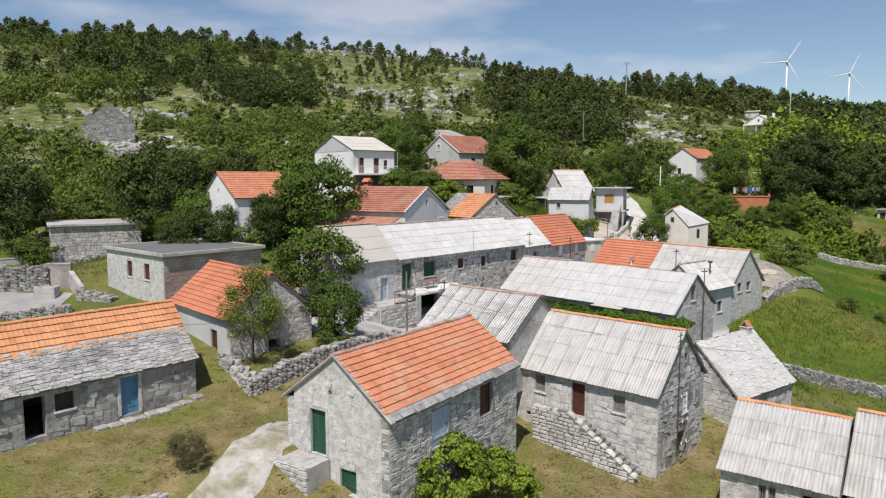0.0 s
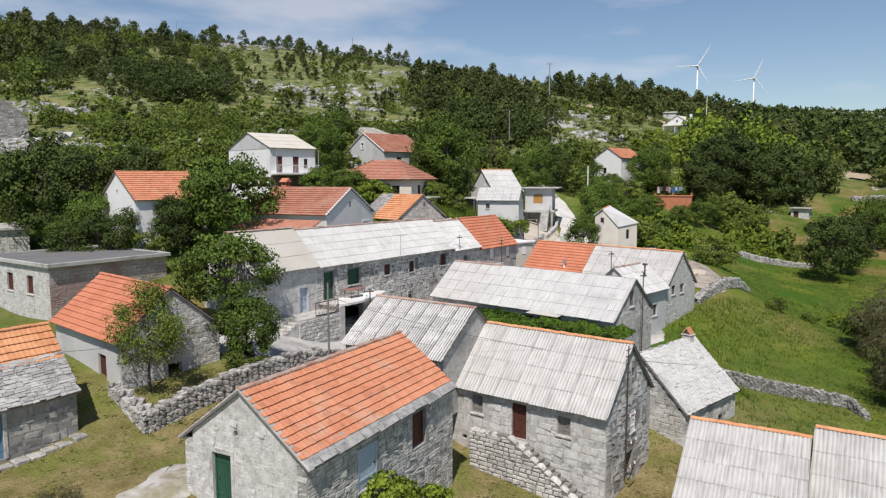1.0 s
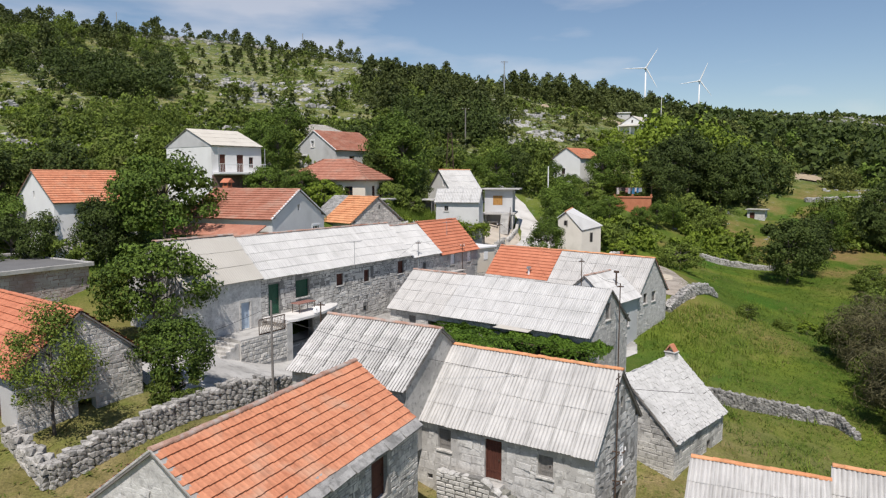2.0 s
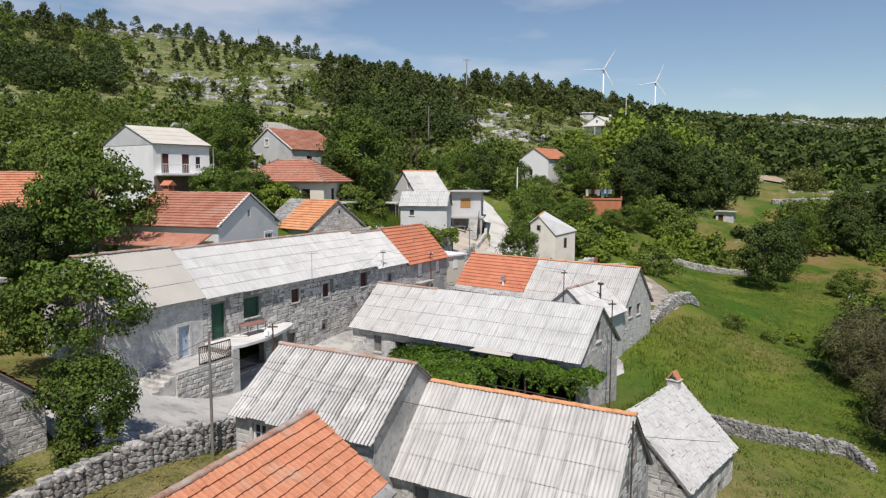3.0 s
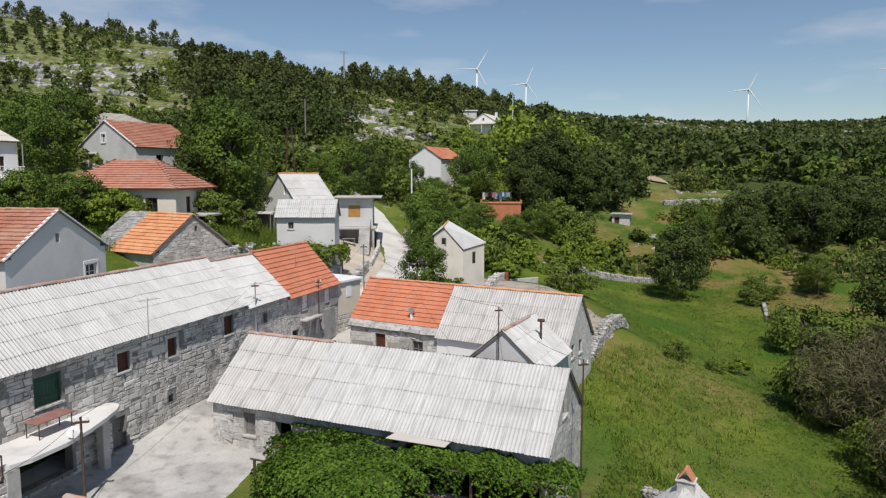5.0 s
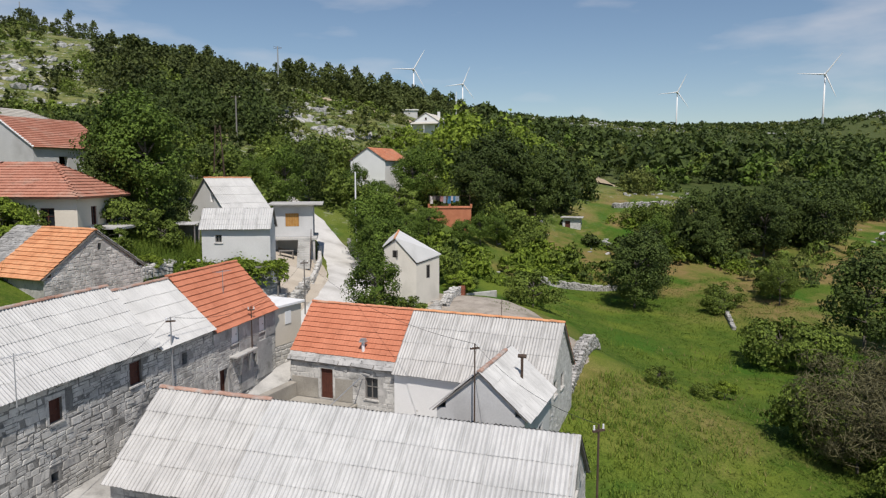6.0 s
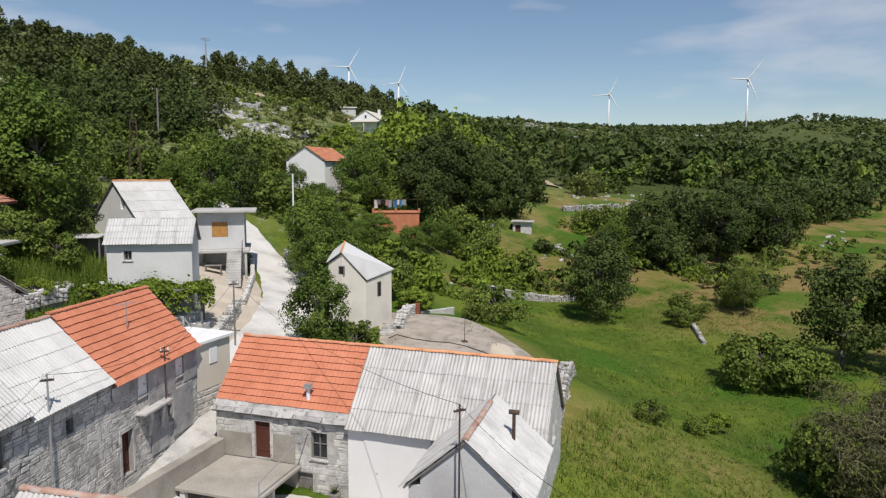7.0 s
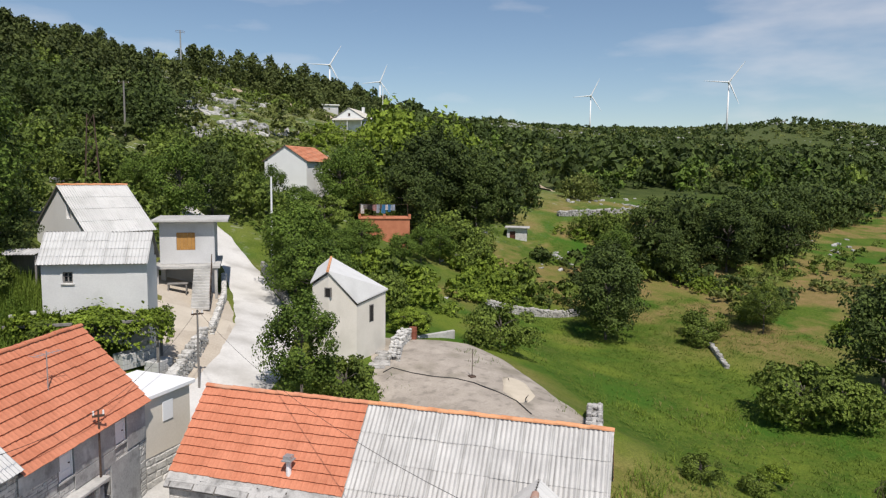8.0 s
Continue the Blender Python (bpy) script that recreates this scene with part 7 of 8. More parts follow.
def tree(name, label, seed, height, radius, trunk_h, leaf, leaves, leaf_size, clumps=60, category="tree", lean=0.0, pine=False, trunk_r=0.16, shape=1.0, thin=1.0):
    """A tree at the origin: tapered trunk, limbs, and a crown of many leaves."""
    rg = np.random.default_rng(seed)
    top = tagged(new(name), label, category)
    rz = (height - trunk_h) / 2
    mid = trunk_h + rz
    if pine:
        pts, cl = [], []
        for i in range(int(clumps)):
            t = rg.random() ** 0.8
            z = trunk_h + (height - trunk_h) * t
            r = radius * (1 - t) ** 0.7 * rg.uniform(0.5, 1.0) + 0.15
            a = rg.uniform(0, math.tau)
            cl.append((r * math.cos(a), r * math.sin(a), z - mid))
        cl = np.array(cl)
        k = rg.integers(0, len(cl), leaves)
        off = rg.normal(size=(leaves, 3)) * np.array([0.34, 0.34, 0.16]) * max(0.5, radius / 2.4)
        pts, core = cl[k] + off, cl[k] - np.array([0, 0, 0.25])
    else:
        pts, cl, core = crown_points(rg, leaves, radius, radius * rg.uniform(0.85, 1.1), rz, clumps, 0.31, shape=shape)
    bm = bmesh.new()
    r = trunk_r
    prev = Vector((0, 0, -0.3))
    for i in range(4):
        nxt = Vector((lean * (i + 1) / 4 + rg.uniform(-0.08, 0.08), rg.uniform(-0.08, 0.08), (mid + rz * 0.3) * (i + 1) / 4))
        tube(bm, prev, nxt, r, r * 0.75, 8)
        prev, r = nxt, r * 0.75
    for q in cl[rg.permutation(len(cl))[:14]]:
        e = Vector((q[0] * 0.85 + lean, q[1] * 0.85, mid + q[2] * 0.85))
        s = Vector((lean * 0.5, 0, max(trunk_h * 0.8, min(e.z - 0.5, mid))))
        m_ = (s + e) / 2 + Vector((0, 0, 0.2))
        tube(bm, s, m_, trunk_r * 0.42, trunk_r * 0.28, 6)
        tube(bm, m_, e, trunk_r * 0.28, trunk_r * 0.08, 5)
    part("trunk", bm, BARK, top, smooth=True)
    pts = pts + np.array([lean, 0, mid])
    lm = leaf_mats(pts, leaf_size, rg, 0.15, (lean, 0, mid - rz * 0.1), 0.42, core + np.array([lean, 0, mid]))
    lm[:, :3, 0] *= thin
    joined("crown", LEAFQ_V, LEAFQ_F, lm, leaf, top)
    return top


def plant(proto, x, y, turn=0.0, scale=1.0, label="", z=None):
    ob = copy_thing(proto, pose(x, y, ground_z(x, y) if z is None else z, 0, 0, turn))
    ob.scale = (scale,) * 3
    if label:
        ob["label"] = label
    return ob


def retire(ob):
    for o in (*ob.children_recursive, ob):
        bpy.data.objects.remove(o)


protos = {
    "walnut": tree("tree", "spreading green walnut tree beside the stone houses", 11, 7.0, 3.9, 0.9, LEAF_TREE, 8500, 0.26, 72),
    "oak": tree("tree", "dense dark green oak tree", 12, 8.0, 3.4, 0.6, LEAF_DARK, 7200, 0.265, 64),
    "ash": tree("tree", "tall mid-green broadleaved tree", 13, 9.5, 3.2, 1.0, LEAF_TREE, 8400, 0.255, 70, shape=0.7),
    "young": tree("tree", "young thin-leaved tree with a bare stem", 14, 5.8, 1.85, 1.0, LEAF, 11000, 0.105, 70, trunk_r=0.09, shape=1.2),
    "bush": tree("bush", "rounded green leafy bush", 15, 2.6, 2.0, 0.15, LEAF, 3900, 0.20, 44, "bush", trunk_r=0.06, shape=0.4),
    "bright": tree("bush", "bright green leafy shrub", 16, 2.6, 1.9, 0.2, LEAF_BRIGHT, 4600, 0.18, 34, "bush", trunk_r=0.06, shape=0.5),
    "twiggy": tree("bush", "half-bare grey brown thicket", 17, 5.2, 2.4, 0.2, TWIG, 3200, 0.6, 34, "bush", trunk_r=0.08, shape=0.3, thin=0.1),
    "pine": tree("tree", "dark green pine tree", 18, 8.5, 2.3, 1.2, NEEDLE, 4200, 0.34, 110, pine=True),
}
# by the houses: kind, x, y, turn, scale, words
for kind, x, y, a, s, words in (
        ("walnut", -14.5, 45.4, 20, 0.84, ""),
        ("bush", -10.8, 36.9, 70, 0.6, "rounded green bush on the retaining wall"),
        ("walnut", -11.2, 38.4, 130, 0.56, "green sapling growing by the lane"),
        ("young", -15.0, 34.2, 0, 1.0, "young tree growing before the orange-roofed house"),
        ("bright", -2.6, 26.0, 40, 1.1, "bright green shrub growing against the house wall"),
        ("bright", -0.4, 26.7, 140, 0.95, "bright green shrub growing against the house wall"),
        ("walnut", -19.6, 63.4, 60, 1.18, "broad green tree before the tiled house"),
                ("oak", -42.4, 74.3, 30, 1.5, "large dark oak tree behind the flat roof"),
        ("oak", -37.0, 70.5, 200, 1.2, "dark oak tree behind the flat roof"),
        ("oak", -31.5, 71.0, 260, 1.1, ""),
        ("ash", -0.6, 95.5, 10, 1.1, "tall tree between the village houses"),
        ("oak", 0.0, 102.5, 70, 1.2, ""),
        ("ash", -15.8, 97.5, 50, 0.78, ""),
        ("ash", -19.0, 104.0, 150, 0.9, ""),
        ("walnut", -11.2, 84.5, 50, 0.62, "small green tree before the hipped roof"),
        ("bright", -8.5, 83.0, 50, 1.2, "bright green shrub before the hipped roof"),
        ("ash", 16.4, 80.0, 0, 0.64, "green tree leaning over the road beside the shed"),
        ("bush", 18.8, 79.6, 0, 1.0, "rounded bush at the shed's foot"),
        ("ash", 22.5, 100.0, 90, 0.85, ""), ("ash", 25.5, 106.0, 200, 0.68, ""), ("walnut", 22.5, 95.5, 160, 0.85, ""), 
        ("ash", 39.5, 128.5, 300, 1.05, ""), ("walnut", 34.0, 113.0, 10, 0.6, ""), ("oak", -46, 78, 10, 1.2, ""), ("bush", -54, 80, 60, 1.5, ""), ("bush", -60, 80, 160, 1.6, ""), ("bush", -57, 84, 200, 1.7, ""), ("ash", -36, 77, 90, 0.8, ""), ("walnut", -33.5, 66.5, 90, 0.8, ""), ("oak", -66, 74, 200, 1.2, ""), ("walnut", -36.0, 66.0, 40, 0.55, ""),
        ("oak", 52.0, 134.0, 0, 1.55, "very large dark tree above the valley"), ("oak", 58.5, 140.0, 90, 1.75, "very large dark tree above the valley"), ("oak", 47.5, 127.5, 50, 1.2, ""),
        ("oak", 64.0, 137.0, 170, 1.35, ""),
        ("ash", 15.5, 112.5, 40, 0.85, ""), ("ash", 12.5, 117.0, 140, 0.55, ""), ("bush", 6.0, 110.5, 10, 0.6, ""),
        ("oak", 54.8, 97.2, 0, 1.12, "dense dark oak tree standing in the meadow"), ("oak", 59.6, 101.6, 80, 1.05, "dense dark oak tree standing in the meadow"),
        ("oak", 66, 109, 160, 0.9, ""), ("ash", 72, 114, 20, 0.8, ""), ("oak", 83.8, 118.9, 250, 1.15, ""), ("oak", 79, 112, 30, 0.95, ""),
        ("oak", 90, 110, 60, 1.2, ""), ("oak", 96, 113.5, 190, 1.3, ""), ("oak", 101, 108, 280, 1.2, ""),
        ("oak", 64.5, 74.5, 130, 1.25, "big leafy tree at the meadow's edge"), ("oak", 68.0, 70.0, 30, 1.3, "big leafy tree at the meadow's edge"),
        ("bush", 52.9, 74.2, 0, 1.7, "broad green bush in the meadow"), ("bush", 55.8, 73.0, 90, 1.6, "broad green bush in the meadow"),
        ("young", 71.9, 91.0, 0, 1.0, "young tree standing alone in the meadow"), ("bush", 65.5, 93.5, 30, 1.1, "low bush beside the line of stones"),
        ("bush", 35.4, 88.4, 10, 1.4, "dense bush at the corner of the threshing floor"), ("bush", 30.0, 92.5, 200, 0.6, ""), ("bright", 28.4, 90.6, 100, 0.8, ""),
        ("bush", 33.1, 67.1, 0, 0.5, "low green bush in the meadow"), ("bush", 36.0, 66.0, 70, 0.42, "low green bush in the meadow"), ("bright", 39.0, 67.0, 150, 0.5, "low green bush in the meadow"), ("bush", 44.6, 62.0, 50, 0.9, "broad green bush in the meadow"),
        ("bush", 62.5, 91.5, 50, 0.9, "low bush beside the line of stones"), ("bush", 74.0, 94.0, 150, 1.3, ""), ("oak", -23.6, 61.2, 10, 0.62, "dark shrubby tree before the white house"), ("oak", -24.8, 62.5, 110, 0.6, "dark shrubby tree before the white house"), ("oak", -22.3, 62.8, 210, 0.58, "dark shrubby tree before the white house"), ("oak", -58.5, 71.5, 30, 1.25, ""), ("bush", -52.6, 66.5, 130, 1.25, ""),
        ("twiggy", 32.6, 45.2, 0, 1.35, ""), ("twiggy", 35.8, 47.5, 120, 1.5, ""), ("twiggy", 33.2, 40.5, 210, 1.3, ""), ("twiggy", 38.5, 51.5, 210, 1.3, ""), ("twiggy", 36.8, 55.0, 20, 1.2, ""), ("bush", 34.6, 49.5, 20, 1.3, ""), ("bush", 36.6, 44.8, 120, 1.4, ""), ("bush", 41.0, 54.0, 220, 1.5, ""), ("twiggy", 40.0, 58.0, 100, 1.35, ""), ("bush", 38.0, 57.5, 60, 1.6, "broad green bush in the meadow"), ("twiggy", 43.0, 56.0, 300, 1.4, ""), ("bush", 31.3, 42.5, 20, 1.0, ""),
        ("bush", 1.6, 87.5, 0, 0.9, ""), ("bush", -0.6, 88.5, 120, 1.2, ""), ("oak", 2.2, 92.6, 50, 0.62, ""), ("oak", -2.2, 93.4, 150, 0.7, ""), ("bush", 4.2, 83.4, 190, 0.5, ""),
        ("bush", -4.8, 79.3, 0, 0.8, "green shrub growing in the garden"), ("bush", -2.4, 82.9, 80, 0.9, "green shrub growing in the garden"), ("bright", 0.6, 82.0, 20, 0.55, "green shrub growing in the garden"), ("bush", -6.9, 86.0, 140, 0.9, "green shrub growing in the garden"), ("walnut", -15.0, 85.2, 0, 0.7, ""), ("ash", -17.0, 112.0, 190, 1.0, ""), ("bush", -12.0, 87.0, 90, 0.9, "green shrub growing in the garden"), ("ash", 0.6, 92.5, 70, 1.1, "tall tree between the village houses"), ("oak", -1.6, 97.5, 170, 0.9, ""), ("ash", 43.2, 116.6, 20, 0.5, ""), ("ash", 46.6, 118.0, 120, 0.55, ""), ("walnut", 39.5, 114.5, 220, 0.5, ""), ("oak", 19.5, 118.0, 60, 0.9, ""), ("ash", 36.6, 126.0, 30, 0.9, ""), ("ash", 26.0, 119.0, 80, 0.62, ""), ("walnut", 29.5, 120.5, 140, 0.55, ""), ("bush", 32.0, 119.0, 10, 1.5, ""), ("bush", 26.5, 112.0, 60, 1.4, ""), ("walnut", 29.5, 109.0, 200, 0.55, ""), ("bush", 23.5, 90.5, 60, 1.0, ""), ("bush", 27.5, 96.0, 160, 1.5, ""),
        ("oak", -33.0, 60.3, 40, 0.56, "dark shrubby tree before the white gable"), ("oak", -30.6, 60.6, 140, 0.58, "dark shrubby tree before the white gable"), ("oak", -28.2, 61.4, 230, 0.56, "dark shrubby tree before the white gable"), ("bush", -26.2, 61.8, 20, 1.2, ""),
        ("twiggy", -13.4, 23.0, 130, 0.26, "dry brush heaped beside the path"), ("twiggy", -13.6, 23.2, 0, 0.33, "dry brush heaped beside the path")):
    plant(protos[kind], x, y, a, s, words)

# woods and scrub: far off, nobody could count them
TUFT_V = np.array([(0, -0.62, 0.0), (0.52, 0.36, 0.06), (-0.5, 0.4, 0.0)])


def outline(seed, n, rx, rz, size, clumps=16, pine=False, lift=0.0):
    """A crown of small tufts of leaves: clumps round a heart, or a pine's layered pads."""
    rg = np.random.default_rng(seed)
    if pine:
        t = np.sort(rg.random(clumps)) ** 0.85
        a = rg.uniform(0, math.tau, clumps)
        r = rx * np.clip(1.05 - t, 0, 1) ** 0.75 * rg.uniform(0.3, 0.95, clumps)
        c = np.column_stack([r * np.cos(a), r * np.sin(a), lift + 2 * rz * (0.04 + 0.98 * t)])
        k = rg.integers(0, clumps, n)
        w = rx * (0.62 - 0.34 * t)[k][:, None]
        core = c[k] - np.array([0, 0, 0.3])
        p = c[k] + unit(rg.normal(size=(n, 3))) * (rg.uniform(0.3, 1, n) ** 0.5)[:, None] * w * np.array([1, 1, 0.62])
    else:
        p, _, core = crown_points(rg, n, rx, rx, rz, clumps, 0.42)
        p[:, 2] += rz * 0.8 + lift
        core[:, 2] += rz * 0.8 + lift
    m = leaf_mats(p, size, rg, 0.15, (0, 0, lift + rz * 0.7), 1.0 if pine else 0.6, core)
    v = (np.einsum("nij,kj->nki", m[:, :3, :3], TUFT_V) + m[:, None, :3, 3]).reshape(-1, 3)
    return v, np.arange(len(v)).reshape(-1, 3)


def fits(x, y):
    """Open ground for the woods: off the village, the meadow, the road."""
    out = np.ones(x.shape, bool)
    out &= ~((x > -33) & (x < 24) & (y < 104) & (y > -60))
    out &= ~((x > -60) & (x <= -33) & (y < 66))
    out &= ~((x > 20) & (x < 38) & (y < 100))
    out &= ~((x >= 38) & (x < 78) & (y < 106 + 0.1 * (x - 38)))
    out &= ~((x >= 78) & (x < 150) & (y < 82))
    out &= ~((np.abs(x - 18.5) < 4) & (y < 122))
    out &= ~((x > -86) & (x < -64) & (y > 106) & (y < 131))
    out &= ~((x > -98) & (x < -80) & (y > 143) & (y < 153))
    out &= ~((np.abs(x - 71) < 4.5) & (np.abs(y - 133) < 6))
    out &= ~((np.abs(x - 65 - (y - 127) * 0.72) < 3.5) & (y > 117) & (y < 134))
    out &= ~((np.abs(x - 40) < 7) & (np.abs(y - 119) < 8))
    out &= ~((np.abs(x - 31) < 5.5) & (np.abs(y - 123) < 12))
    out &= ~((np.abs(x - 68.5) < 9) & (np.abs(y - 196) < 9))
    out &= ~((np.abs(x - 77.5) < 5) & (np.abs(y - 236) < 9))
    out &= ~((np.abs(x - 43 - (y - 140) * 0.44) < 6.5) & (y > 136) & (y < 192))
    out &= ~((x > 97) & (x < 121) & (y > 156) & (y < 206))
    out &= ~((np.abs((x - 85) - (y - 146) * 0.76) < 5) & (y > 140) & (y < 206))
    out &= ~((np.abs(x - 8.6) < 3) & (y > 108) & (y < 120))
    out &= ~((np.abs(x - 15) < 3) & (np.abs(y - 152) < 8))
    return out


def patchy(x, y, s, seed):
    return np.array([noise.noise((a * s + seed, b * s - seed, seed * 1.7)) for a, b in zip(x, y)])


wr = np.random.default_rng(21)


def wood(name, label, n, x0, x1, y0, y1, want, forms, mat, smin, smax, sink=0.2, at=None, free=False):
    """Scatter a form where want(x, y) is above a random number, or at the given places."""
    x, y = at if at else (wr.uniform(x0, x1, n), wr.uniform(y0, y1, n))
    ok = fits(x, y) | free
    x, y = x[ok], y[ok]
    if want:
        ok = want(x, y) > wr.random(len(x))
        x, y = x[ok], y[ok]
    z = heights(x, y) - sink
    for i, (v, f) in enumerate(forms):
        k = np.arange(len(x)) % len(forms) == i
        c = k.sum()
        if not c:
            continue
        a, s = wr.uniform(0, math.tau, c), wr.uniform(smin, smax, c)
        m = np.zeros((c, 4, 4))
        m[:, 0, 0], m[:, 0, 1], m[:, 1, 0], m[:, 1, 1] = np.cos(a) * s, -np.sin(a) * s, np.sin(a) * s, np.cos(a) * s
        m[:, 2, 2], m[:, 3, 3] = s * wr.uniform(0.85, 1.2, c), 1
        m[:, 0, 3], m[:, 1, 3], m[:, 2, 3] = x[k], y[k], z[k]
        ob = joined(name, v, f, m, mat)
        tagged(ob, label, "woodland", kind="stuff")


big = [outline(31 + i, 620, 2.6 + 0.25 * (i % 2), 3.1 - 0.3 * (i % 3), 0.40, 28, lift=0.2) for i in range(4)]
mid = [outline(36 + i, 150, 2.9, 3.0, 0.92, 17, lift=0.3) for i in range(3)]
pines = [outline(41 + i, 400, 2.5 + 0.3 * i, 3.0 - 0.35 * i, 0.45, 20, pine=True, lift=0.1) for i in range(4)]
juniper = [outline(46 + i, 90, 0.9, 1.3 - 0.2 * i, 0.40, 12, pine=True, lift=0.0) for i in range(3)]
shrub = [outline(51 + i, 84, 1.25, 0.9, 0.42, 11) for i in range(3)]
hugef = [outline(61 + i, 38, 5.0, 3.8, 2.7, 9) for i in range(3)]


def grove(label, n, cx, cy, rx, ry, forms, mat, smin, smax, turn=0.0, name="woods", sink=0.2):
    """Trees thrown over an oval, thinner towards its rim."""
    a, q = wr.uniform(0, math.tau, n), wr.random(n) ** 0.6
    u, v = rx * q * np.cos(a), ry * q * np.sin(a)
    c, s = math.cos(radians(turn)), math.sin(radians(turn))
    wood(name, label, 0, 0, 0, 0, 0, None, forms, mat, smin, smax, sink, at=(cx + u * c - v * s, cy + u * s + v * c))


# pines of the crest and of the dark band below it
grove("dark pines on the crest of the hill", 340, 86, 255, 48, 20, pines, NEEDLE, 0.7, 1.55, -8)
grove("dark pines on the crest of the hill", 60, 128, 250, 30, 16, pines, NEEDLE, 0.6, 0.95, -20)
grove("band of dark pines down the slope", 150, 10, 212, 21, 40, pines, NEEDLE, 0.7, 1.45, 8)
grove("green trees among the pines", 60, 4, 205, 20, 40, big, LEAF, 0.5, 1.0)
grove("dark grove on the rocky slope", 55, 12, 172, 13, 15, big, LEAF_DARK, 0.8, 1.35)
grove("pines on the far crest", 150, -150, 276, 66, 36, pines, NEEDLE, 0.6, 1.6, -10)
grove("green trees under the crest", 60, -120, 240, 60, 36, big, LEAF, 0.6, 1.3)
grove("pines above the ruin", 56, -128, 205, 34, 18, pines, NEEDLE, 0.7, 1.7)
grove("pines on the far crest", 50, -235, 278, 40, 36, pines, NEEDLE, 0.6, 1.7)
grove("green trees on the far crest", 60, -200, 262, 50, 34, big, LEAF, 0.6, 1.3)
grove("scattered pines along the crest", 90, -60, 335, 85, 40, pines, NEEDLE, 0.3, 1.3, -10)
grove("dark trees on the stony slope", 48, -92, 205, 34, 38, big, LEAF_DARK, 0.7, 1.25)
grove("dark trees on the stony slope", 50, -128, 165, 30, 26, big, LEAF, 0.7, 1.25)
grove("dark trees on the stony slope", 34, -68, 178, 14, 10, big, LEAF_DARK, 0.8, 1.3)
# green thickets above the village
grove("bright green thicket above the village", 56, -58, 138, 24, 15, big, LEAF, 0.45, 0.95, -20)
grove("bright green thicket above the village", 34, -40, 110, 15, 8, big, LEAF, 0.45, 0.9)
grove("broadleaved trees at the village edge", 46, -58, 98, 16, 12, big, LEAF, 0.45, 0.9)
grove("broadleaved trees at the village edge", 46, -85, 92, 24, 20, big, LEAF, 0.5, 1.1)
grove("green trees behind the village houses", 48, 0, 117, 24, 13, big, LEAF, 0.6, 1.15)
grove("dark trees behind the village houses", 14, 0, 126, 22, 14, big, LEAF_DARK, 0.6, 1.15)
grove("green trees above the grey houses", 28, 28, 136, 12, 12, big, LEAF, 0.65, 1.1)
# tall trees at the head of the valley
grove("tall bright green trees at the head of the valley", 30, 76, 176, 13, 12, big, LEAF_BRIGHT, 1.1, 1.7)
grove("tall bright green trees at the head of the valley", 12, 63, 158, 7, 6, big, LEAF_BRIGHT, 1.6, 2.1)
grove("very dark tall trees at the head of the valley", 30, 66, 150, 15, 12, big, LEAF_DARK, 1.1, 1.75)
grove("green trees round the brick building", 22, 50, 124, 9, 8, big, LEAF, 0.6, 1.0)
grove("green trees of the valley side", 46, 92, 178, 22, 22, big, LEAF, 0.7, 1.2)
grove("olive green trees of the valley side", 36, 88, 160, 16, 14, big, LEAF_OLIVE, 0.6, 1.1)
grove("dark trees of the valley side", 34, 112, 222, 34, 28, big, LEAF_DARK, 0.8, 1.4)
# groups of oaks on the valley meadow
grove("group of dark oaks on the valley meadow", 26, 101, 119, 11, 9, big, LEAF_DARK, 1.1, 1.6)
grove("group of dark oaks on the valley meadow", 3, 80, 114, 4, 5, big, LEAF_DARK, 0.9, 1.4)
grove("group of green trees on the valley meadow", 7, 82, 127, 5, 5, big, LEAF, 0.6, 1.0)
grove("group of dark oaks on the valley meadow", 34, 140, 132, 17, 9, big, LEAF_DARK, 1.0, 1.6)
grove("group of green trees on the valley meadow", 14, 122, 128, 12, 6, big, LEAF, 0.7, 1.2)
grove("low bushes on the valley meadow", 60, 96, 98, 30, 14, shrub, LEAF_OLIVE, 0.5, 1.2, name="scrub")
grove("low bushes on the valley meadow", 40, 112, 104, 30, 12, shrub, LEAF, 0.5, 1.1, name="scrub")
# the closed wood of the valley
for lab, n_, mt, lo_, hi_, off in (("dense dark wood filling the valley", 1500, LEAF_DARK, 0.6, 2.2, 3.0), ("deep green trees in the valley wood", 500, LEAF_TREE, 0.6, 1.7, 5.0), ("green trees in the valley wood", 420, LEAF, 0.4, 1.3, 8.0), ("olive green trees in the valley wood", 260, LEAF_OLIVE, 0.7, 1.3, 13.0)):
    wood("woods", lab, n_, 100, 430, 138, 430,
         lambda x, y: np.clip(0.5 + 1.8 * patchy(x, y, 0.022, off), 0, 0.97) * (y > 178 - 0.22 * (x - 100)), mid, mt, lo_, hi_)
wood("woods", "dark trees beyond the meadow", 260, 150, 330, 40, 150, lambda x, y: np.clip(0.5 + 1.5 * patchy(x, y, 0.03, 3.0), 0, 0.95), mid, LEAF_DARK, 0.9, 1.6)
wood("woods", "distant wooded hills", 4800, 300, 1150, 250, 1100,
     lambda x, y: np.clip(0.58 + 1.5 * patchy(x, y, 0.009, 4.0), 0, 0.97), hugef, LEAF_DARK, 0.45, 1.15, 1.2)
wood("woods", "paler trees on the distant hills", 3600, 300, 1150, 250, 1100,
     lambda x, y: np.clip(0.5 + 1.5 * patchy(x, y, 0.011, 9.0), 0, 0.95), hugef, LEAF_OLIVE, 0.3, 0.9, 1.2)
